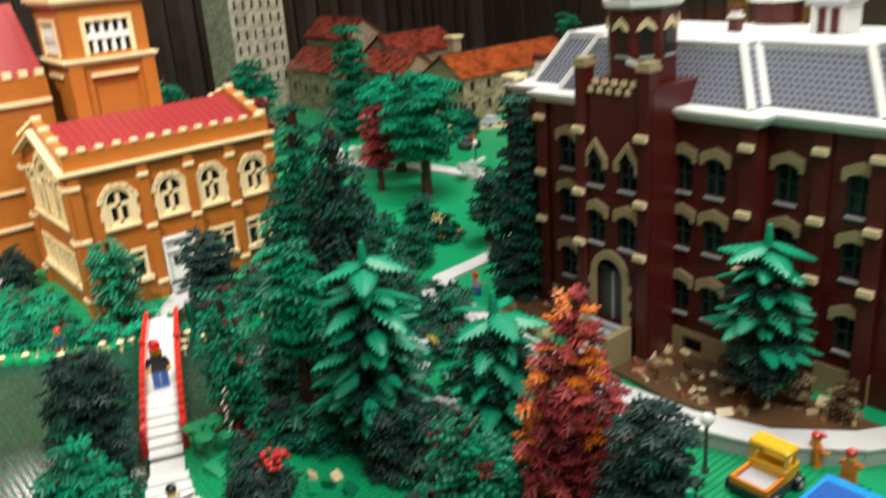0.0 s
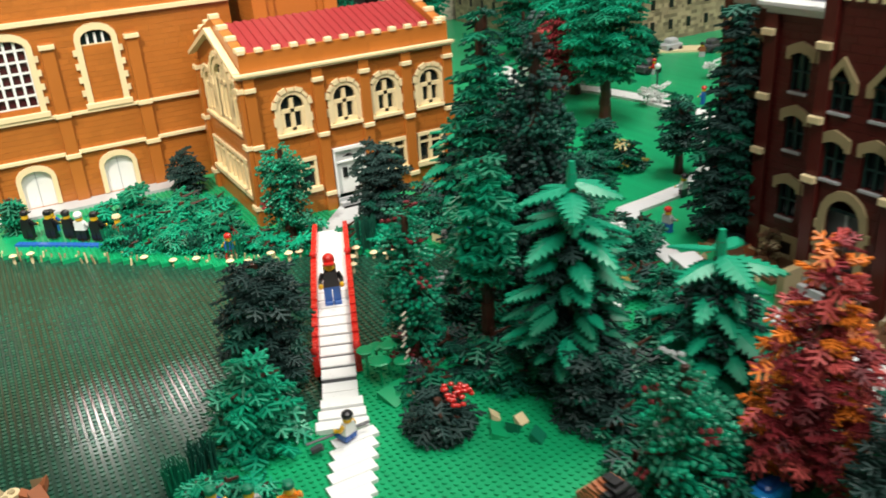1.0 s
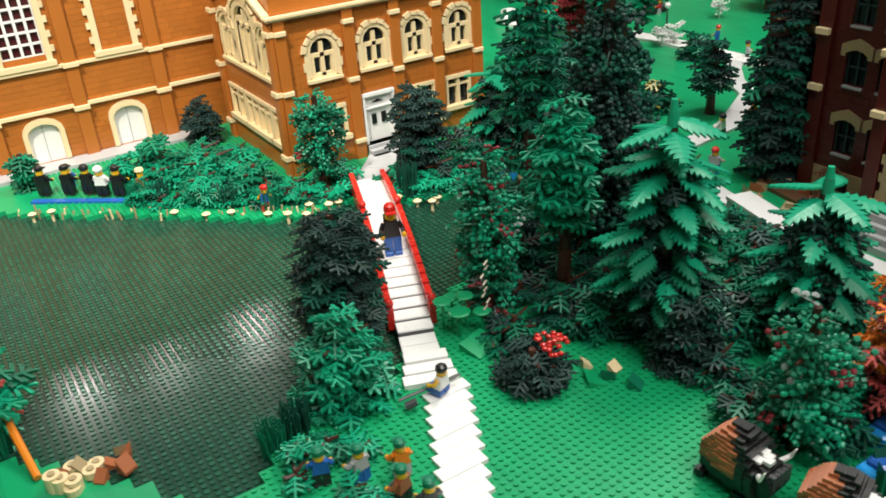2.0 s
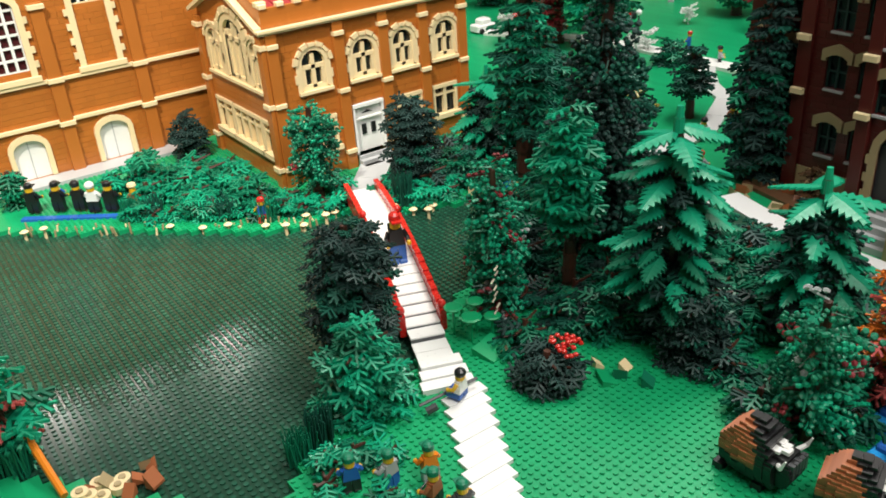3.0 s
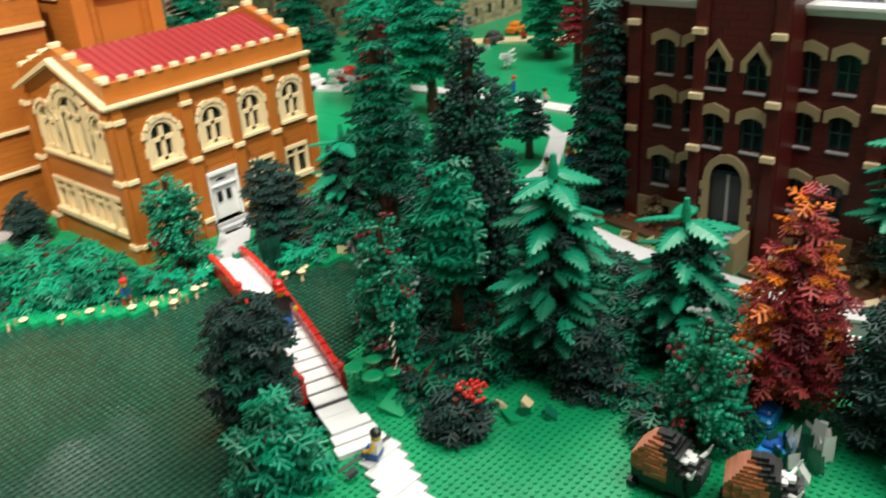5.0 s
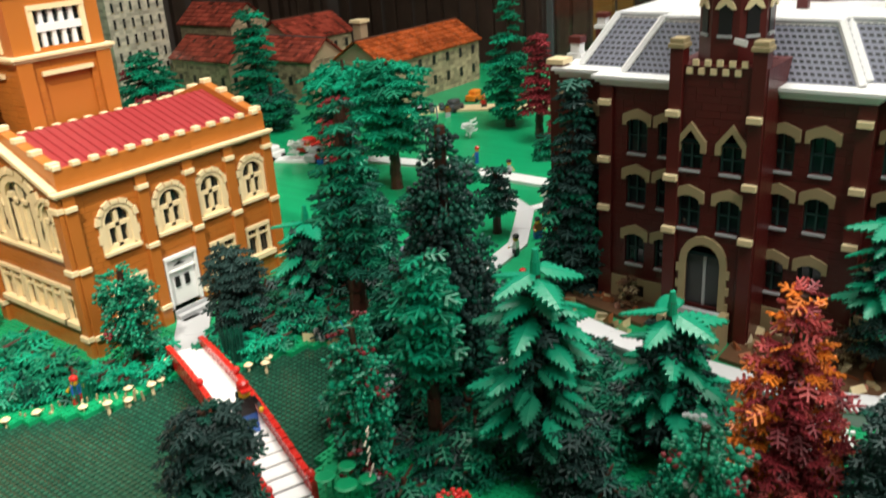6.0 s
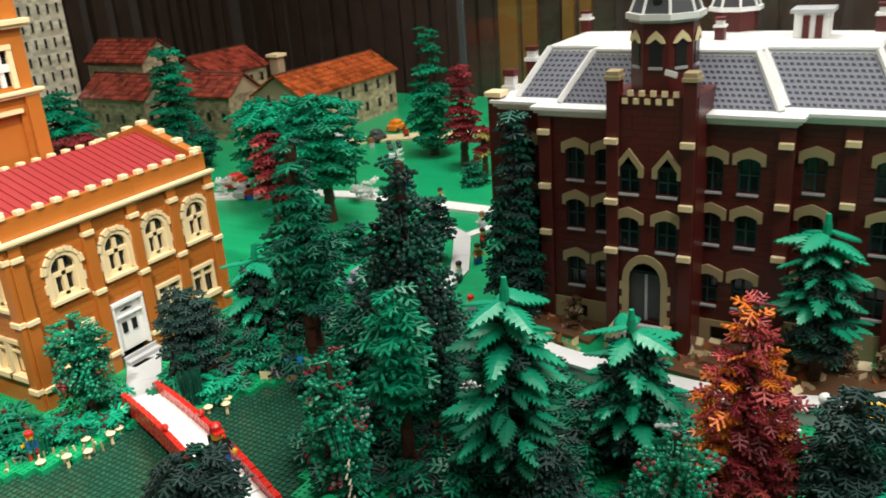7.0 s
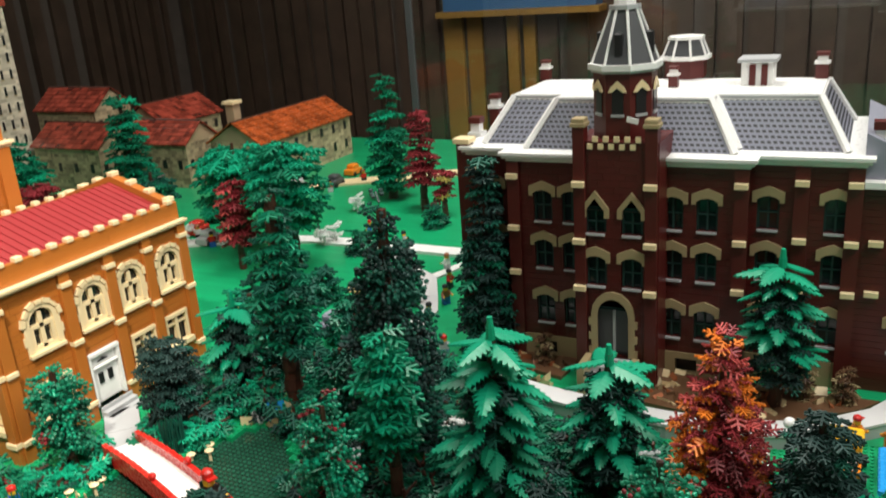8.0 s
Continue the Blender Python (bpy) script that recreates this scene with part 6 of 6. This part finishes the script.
def tail(s):
    s.use(LEAF_BLACK).box(-0.006, 0.006, 0.0036, 0.0056, 0.011, 0.031)


pb = BA + bd * blen * 0.60
figure(pb.x, pb.y, -20, BLUE, BLACK, BLACK, RED, "toy figure in black with red helmet walking over the bridge", bridge_z(0.60), extra=tail).scale = (1.35, 1.35, 1.65)
figure(0.427, 0.868, 200, BLUE, WHITE, YELLOW, BLACK, "seated toy figure with yellow sleeves on the landing", 0.008, True, "hair")
s = Shape(DARK_GREY).rod((0.386, 0.882, 0.008), (0.452, 0.874, 0.014), 0.0016, 0.0016, 6).rod((0.388, 0.872, 0.006), (0.398, 0.868, 0.010), 0.004, 0.004, 8)
solid("barbell", s, (0.42, 0.88, 0.006), "dark grey bar lying across the bridge landing", "bar")
for x, y, yaw, lg, to, ar in ((0.280, 0.832, 160, BLACK, BLUE, BLUE), (0.309, 0.815, 190, BLUE, GREY, GREY), (0.341, 0.800, 170, GREY, ORANGE, ORANGE), (0.326, 0.772, 200, BLACK, FUR, FUR), (0.336, 0.745, 165, BLACK, DARK_GREY, DARK_GREY)):
    figure(x, y, yaw, lg, to, ar, LEAF_MID, "toy figure with a green cap and dark stick on the bank", extra=rifle)
figure(0.463, 1.394, 160, RED, BLUE, YELLOW, RED, "toy figure in blue with a red cap at the pond", 0.0)
for k, (x, y, to, hk, hat) in enumerate(((0.207, 1.678, BLACK, "cap", BLACK), (0.240, 1.655, BLACK, "cap", BLACK), (0.266, 1.635, BLACK, "hair", BLACK), (0.282, 1.612, WHITE, "hair", WHITE), (0.303, 1.595, BLACK, "cap", BLACK))):
    figure(x, y, 140, BLACK, to, to, hat, "toy figure in dark clothes standing on the far bank", 0.004, hat_kind=hk).scale = (1.2, 1.2, 1.2)
figure(0.247, 1.692, 150, BLUE, YELLOW, BLUE, BLACK, "toy figure in a yellow vest on the far bank", 0.0)
figure(0.335, 1.580, 150, BLACK, FUR, FUR, CREAM, "toy figure with a pale chef's hat on the far bank", 0.0, hat_kind="chef")
s = Shape(BLUE)
for a, b, c, d in ((0.185, 1.668, 0.255, 1.612), (0.255, 1.612, 0.305, 1.570)):
    dd = Vector((c - a, d - b, 0)).normalized()
    nn = Vector((-dd.y, dd.x, 0)) * 0.006
    s.prism([(a - nn.x, b - nn.y), (c - nn.x, d - nn.y), (c + nn.x, d + nn.y), (a + nn.x, b + nn.y)], "z", 0.0, 0.0038)
solid("boat_deck", s, (0.25, 1.61, 0), "flat blue plate on the pond's far bank", "plate")
figure(0.974, 0.448, 60, ORANGE, ORANGE, ORANGE, RED, "toy worker in orange with a red helmet", 0.0)
figure(0.968, 0.408, 100, ORANGE, ORANGE, ORANGE, RED, "toy worker in orange with a red helmet", 0.0)
for x, y, to in ((1.42, 1.25, WHITE), (1.33, 1.20, RED), (1.25, 1.17, FUR), (1.60, 1.55, BLUE), (1.16, 1.16, WHITE), (1.72, 1.84, RED), (1.04, 1.07, GREY), (1.46, 1.98, WHITE), (1.42, 1.90, RED), (1.52, 1.88, WHITE), (1.95, 1.90, FUR), (2.08, 1.86, RED), (1.54, 1.42, GREY)):
    figure(x, y, rnd.uniform(0, 360), rnd.choice((BLUE, BLACK, GREY)), to, to, rnd.choice((BLACK, FUR, RED)), "small toy figure on the campus path", 0.0, hat_kind="hair")


def bison(x, y, yaw, seed, label):
    """Brick-built bison: brown hump, black flanks and head, white horns. Stacked plates give the stepped outline."""
    rr = random.Random(seed)
    s = Shape(FUR)
    L = 0.056
    rows = 17
    for k in range(rows):
        z = 0.007 + k * P
        t = k / (rows - 1)
        half = 0.021 * math.sqrt(max(0.05, 1 - (2 * t - 0.82) ** 2 * 0.8))
        rear, fore = -L / 2 + 0.006 * max(0, t - 0.55) * 8, L * 0.36 - 0.012 * max(0, t - 0.6) * 3
        s.use(BLACK if t < 0.30 else FUR)
        step = S
        a = rear
        while a < fore:
            taper = 1 - 0.30 * ((a - 0.004) / (L * 0.6)) ** 2
            if a > fore - 0.013:
                s.use(BLACK)
            s.box(a, a + step - 0.0002, -half * taper - rr.uniform(-0.0006, 0.0011), half * taper + rr.uniform(-0.0006, 0.0011), z, z + P - 0.0002)
            a += step
    s.use(BLACK)
    for k in range(9):
        z = 0.010 + k * P
        w = 0.0105 + 0.003 * math.sin(math.pi * k / 8)
        s.box(0.020, 0.036 + 0.006 * math.sin(math.pi * k / 8), -w, w, z, z + P - 0.0002)
    s.use(DARK_GREY)
    for k in range(5):
        yy = -0.010 + 0.005 * k
        s.box(0.0365 + 0.002 * (k % 2), 0.0425, yy, yy + 0.0042, 0.022 + 0.003 * (k % 2), 0.036)
    s.use(WHITE)
    for sg in (-1, 1):
        s.rod((0.030, sg * 0.013, 0.033), (0.036, sg * 0.021, 0.038), 0.0026, 0.0020, 7).rod((0.036, sg * 0.021, 0.038), (0.040, sg * 0.021, 0.047), 0.0020, 0.0008, 7)
    for a, b in ((0.020, -0.006), (0.024, 0.002), (0.027, -0.002), (0.018, 0.004)):
        s.box(a, a + 0.0075, b - 0.0038, b + 0.0038, 0.0395 + 0.0006 * rr.random() * 4, 0.0425 + 0.002 * rr.random())
    s.use(BLACK)
    for a in (-0.026, 0.014):
        for b in (-0.012, 0.012):
            s.box(a - 0.005, a + 0.005, b - 0.005, b + 0.005, 0.0, 0.0072)
    ob = solid("toy_bison", s, (0, 0, 0), label, "toy bison", "brick-built bison on the lawn")
    ob.matrix_basis = pose(x, y, 0.0, 0, 0, yaw) @ Matrix.Diagonal((0.92, 0.98, 1.04, 1))
    return ob


bison(0.557, 0.626, -86, 1, "brick-built toy bison with brown hump and white face patch")
bison(0.574, 0.548, -70, 2, "brick-built toy bison with brown back and dark grey head")

# ---------- vehicle, lamps, blue things ----------
van = thing("work_cart", (0.90, 0.462, 0.0), "orange and yellow work cart with a dark flatbed", "cart")
part("chassis", Shape(DARK_GREY).box(0.868, 0.932, 0.440, 0.484, 0.006, 0.016, 0.001), van)
part("bed", Shape(ORANGE).box(0.866, 0.900, 0.441, 0.4445, 0.0162, 0.024).box(0.866, 0.900, 0.4795, 0.483, 0.0162, 0.024).box(0.8655, 0.8685, 0.4448, 0.4792, 0.0162, 0.024).use(GREY).box(0.869, 0.900, 0.4448, 0.4792, 0.0162, 0.019), van, "orange flatbed")
part("cab", Shape(YELLOW).box(0.901, 0.922, 0.4405, 0.4835, 0.0162, 0.030, 0.001).box(0.900, 0.923, 0.4395, 0.4845, 0.046, 0.052, 0.002).box(0.902, 0.905, 0.4415, 0.4445, 0.030, 0.046).box(0.902, 0.905, 0.4795, 0.4825, 0.030, 0.046).box(0.918, 0.921, 0.4415, 0.4445, 0.030, 0.046).box(0.918, 0.921, 0.4795, 0.4825, 0.030, 0.046), van, "yellow cab")
part("hood", Shape(YELLOW).box(0.9225, 0.934, 0.443, 0.481, 0.0162, 0.028, 0.002), van, "yellow bonnet")
for wx in (0.878, 0.922):
    for wy in (0.437, 0.487):
        w = part("wheel", Shape(BLACK).rod((wx, wy - 0.003, 0.008), (wx, wy + 0.003, 0.008), 0.008, 0.008, 14), van, at=(wx, wy, 0.008))
        part("rim", Shape(GREY).rod((wx, wy - 0.0034, 0.008), (wx, wy + 0.0034, 0.008), 0.0042, 0.0042, 10), w)
for x, y, z in ((0.882, 0.522, 0.066), (1.62, 1.72, 0.055)):
    lamp = thing("street_lamp", (x, y, 0), "dark post lamp with a white globe", "lamp", "globe lamps")
    part("post", Shape(DARK_GREY).tube(x, y, 0.0, z - 0.006, 0.0024, 0.0020, 8).tube(x, y, 0.0, 0.006, 0.005, 0.004, 8), lamp)
    part("globe", Shape(WHITE).ball((x, y, z), 0.0075, 12, 8), lamp, "white globe")
for i, (x, y, sx, sy) in enumerate(((0.735, 0.765, 0.030, 0.012), (0.800, 0.668, 0.028, 0.012), (0.90, 0.392, 0.05, 0.03), (0.655, 0.560, 0.02, 0.012), (0.700, 0.585, 0.018, 0.010))):
    s = Shape(AZURE).box(x - sx, x + sx, y - sy, y + sy, 0.0, 0.016, 0.002).use(BLUE).box(x - sx * 0.6, x + sx * 0.6, y - sy * 0.7, y + sy * 0.7, 0.0162, 0.022, 0.002)
    solid("toy_car", s, (x, y, 0), "azure blue toy car half hidden by plants", "car", "small toy cars")
for i, (x, y, m) in enumerate(((2.02, 1.93, DARK_GREY), (1.95, 2.02, GREY), (1.72, 1.86, DARK_GREY), (1.44, 1.93, GREY), (1.075, 1.315, SLATE), (2.16, 1.95, ORANGE), (1.50, 2.02, RED), (1.40, 2.05, WHITE))):
    s = Shape(m).box(x - 0.03, x + 0.03, y - 0.018, y + 0.018, 0.005, 0.022, 0.003).box(x - 0.016, x + 0.018, y - 0.015, y + 0.015, 0.0222, 0.036, 0.004)
    s.use(BLACK)
    for wx in (-0.019, 0.019):
        for wy in (-0.0185, 0.0185):
            s.rod((x + wx, y + wy - 0.003, 0.007), (x + wx, y + wy + 0.003, 0.007), 0.007, 0.007, 10)
    solid("toy_car", s, (x, y, 0), "small toy car parked by the path", "car", "small toy cars")
rr = random.Random(3)
for i, (x, y) in enumerate(((0.83, 0.56), (0.86, 0.60), (1.50, 1.62), (1.52, 1.60), (1.42, 1.98), (1.78, 1.70), (0.80, 0.93), (0.93, 1.06))):
    c = Crown(400 + i, sprig=True)
    for k in range(16):
        a = rr.random() * 6.28
        c.add((x, y, 0.012 + 0.03 * rr.random()), a, rr.uniform(-0.6, 0.2), 0, 0.022, 0)
    c.add((x, y, 0.0), 0, -1.5, 0, 0.03, 0)
    solid("white_shrub", c.shape(WHITE), (x, y, 0), "bare white branching shrub", "bush", "white shrubs")

# ---------- far stone houses ----------
def house(x0, x1, y0, y1, h, ridge, along, roof_mat, label, seed, cols=4, storeys=2):
    rr = random.Random(seed)
    t = thing("stone_house", ((x0 + x1) / 2, (y0 + y1) / 2, 0), label, "building", "far stone houses")
    s = Shape(FAR_STONE)
    s.box(x0, x1, y0, y1, 0.0, h)
    if along == "x":
        s.prism([(y0, h), (y1, h), ((y0 + y1) / 2, ridge)], "x", x0 + 0.0005, x1 - 0.0005)
    else:
        s.prism([(x0, h), (x1, h), ((x0 + x1) / 2, ridge)], "y", y0 + 0.0005, y1 - 0.0005)
    part("wall", s, t)
    laid(t, FAR_STONE, "x", y0, -1, courses("x", y0, x0, x1, 0.0, h, [], -1, FAR_STONE, 0, 0.011, (1, 2, 3)), 0, "stone")
    laid(t, FAR_STONE, "y", x0, -1, courses("y", x0, y0, y1, 0.0, h, [], -1, FAR_STONE, 0, 0.011, (1, 2, 3)), 0, "stone")
    r = Shape(roof_mat)
    e = 0.010
    if along == "x":
        m = (y0 + y1) / 2
        n = max(6, int((x1 - x0) / 0.014))
        for i in range(n):
            a, b = x0 - e + (x1 - x0 + 2 * e) * i / n, x0 - e + (x1 - x0 + 2 * e) * (i + 1) / n - 0.0008
            for j in range(6):
                for ya, sg in ((y0 - e, 1), (y1 + e, -1)):
                    p0, p1 = j / 6, (j + 1) / 6
                    z0, z1 = h - 0.006 + (ridge - h + 0.010) * p0, h - 0.006 + (ridge - h + 0.010) * p1
                    ya0, ya1 = ya + (m - ya) * p0, ya + (m - ya) * p1
                    r.prism([(ya0, z0), (ya1, z1), (ya1, z1 + 0.003), (ya0, z0 + 0.006)], "x", a, b)
    else:
        m = (x0 + x1) / 2
        n = max(6, int((y1 - y0) / 0.014))
        for i in range(n):
            a, b = y0 - e + (y1 - y0 + 2 * e) * i / n, y0 - e + (y1 - y0 + 2 * e) * (i + 1) / n - 0.0008
            for j in range(6):
                for xa, sg in ((x0 - e, 1), (x1 + e, -1)):
                    p0, p1 = j / 6, (j + 1) / 6
                    z0, z1 = h - 0.006 + (ridge - h + 0.010) * p0, h - 0.006 + (ridge - h + 0.010) * p1
                    xa0, xa1 = xa + (m - xa) * p0, xa + (m - xa) * p1
                    r.prism([(xa0, z0), (xa1, z1), (xa1, z1 + 0.003), (xa0, z0 + 0.006)], "y", a, b)
    part("roof", r, t, "tiled roof of small terracotta pieces")
    rc_ = Shape(TRUNK)
    if along == "x":
        rc_.rod((x0 - e, (y0 + y1) / 2, ridge + 0.006), (x1 + e, (y0 + y1) / 2, ridge + 0.006), 0.004, 0.004, 6)
    else:
        rc_.rod(((x0 + x1) / 2, y0 - e, ridge + 0.006), ((x0 + x1) / 2, y1 + e, ridge + 0.006), 0.004, 0.004, 6)
    part("ridge_cap", rc_, t)
    for st in range(storeys):
        zc = h * (0.30 + 0.45 * st) if storeys > 1 else h * 0.5
        for i in range(cols):
            u = (i + 0.5) / cols
            yy = y0 + (y1 - y0) * u
            w = part("window", Shape(STONE).box(x0 - 0.002, x0 + 0.001, yy - 0.007, yy + 0.007, zc - 0.014, zc - 0.0115), t, at=(x0, yy, zc))
            part("pane", Shape(BLACK).box(x0 - 0.0022, x0 + 0.001, yy - 0.0075, yy + 0.0075, zc - 0.0113, zc + 0.018), w)
            xx = x0 + (x1 - x0) * u
            w = part("window", Shape(STONE).box(xx - 0.007, xx + 0.007, y0 - 0.002, y0 + 0.001, zc - 0.014, zc - 0.0115), t, at=(xx, y0, zc))
            part("pane", Shape(BLACK).box(xx - 0.0075, xx + 0.0075, y0 - 0.0022, y0 + 0.001, zc - 0.0113, zc + 0.018), w)
    return t


house(1.95, 2.46, 2.14, 2.34, 0.142, 0.200, "x", TILE_ORANGE, "long far stone house with an orange tiled roof", 1, 7, 2)
house(1.90, 2.05, 2.40, 2.66, 0.145, 0.200, "y", TILE_ROOF, "far stone house with a terracotta roof", 2, 4, 1)
house(1.80, 1.97, 2.68, 2.98, 0.145, 0.205, "y", TILE_ROOF, "far stone house with a terracotta roof", 3, 4, 1)
house(2.05, 2.33, 2.62, 2.82, 0.175, 0.235, "x", TILE_ROOF, "taller far stone house with a terracotta roof", 4, 5, 2)
house(2.05, 2.22, 2.95, 3.25, 0.220, 0.285, "y", TILE_ROOF, "taller far stone house with a terracotta roof", 5, 4, 2)
ch = thing("chimney_stack", (2.12, 2.38, 0.0), "pale stone chimney stack beside the far houses", "chimney")
part("shaft", Shape(FAR_STONE).box(2.105, 2.14, 2.36, 2.395, 0.0, 0.235, 0.001), ch)
part("cap", Shape(CREAM).box(2.098, 2.147, 2.353, 2.402, 0.2352, 0.245, 0.001), ch)
hi = thing("apartment_block", (1.72, 3.12, 0), "tall pale stone block with rows of narrow windows", "building")
part("wall", Shape(PALE).box(1.61, 1.83, 3.02, 3.24, 0.0, 0.60), hi)
laid(hi, PALE, "x", 3.02, -1, courses("x", 3.02, 1.61, 1.83, 0.0, 0.60, [], -1, PALE, 0, 0.011, (1, 2, 3)), 0, "stone")
laid(hi, PALE, "y", 1.61, -1, courses("y", 1.61, 3.02, 3.24, 0.0, 0.60, [], -1, PALE, 0, 0.011, (1, 2, 3)), 0, "stone")
part("roof", Shape(TILE_ROOF).box(1.60, 1.84, 3.01, 3.25, 0.6002, 0.625, 0.004), hi, "terracotta roof")
for r_ in range(9):
    for i in range(6):
        xx = 1.632 + 0.035 * i
        zz = 0.10 + 0.054 * r_
        w = part("window", Shape(STONE).box(xx - 0.006, xx + 0.006, 3.017, 3.0198, zz - 0.004, zz - 0.001), hi, at=(xx, 3.02, zz))
        part("pane", Shape(DARK_PANE).box(xx - 0.0042, xx + 0.0042, 3.0175, 3.0198, zz, zz + 0.030), w)

# ---------- glass of the case ----------
g = thing("display_case", (2.74, 1.6, -0.012), "tall glass pane with a dark steel post behind the display", "display case")
pn = part("pane", Shape(PANE).box(2.738, 2.744, -0.2, 2.00, -0.011, 1.6), g)
pn.visible_shadow = False
part("post", Shape(DARK_GREY).box(2.732, 2.752, 2.002, 2.028, -0.011, 1.6, 0.002), g)
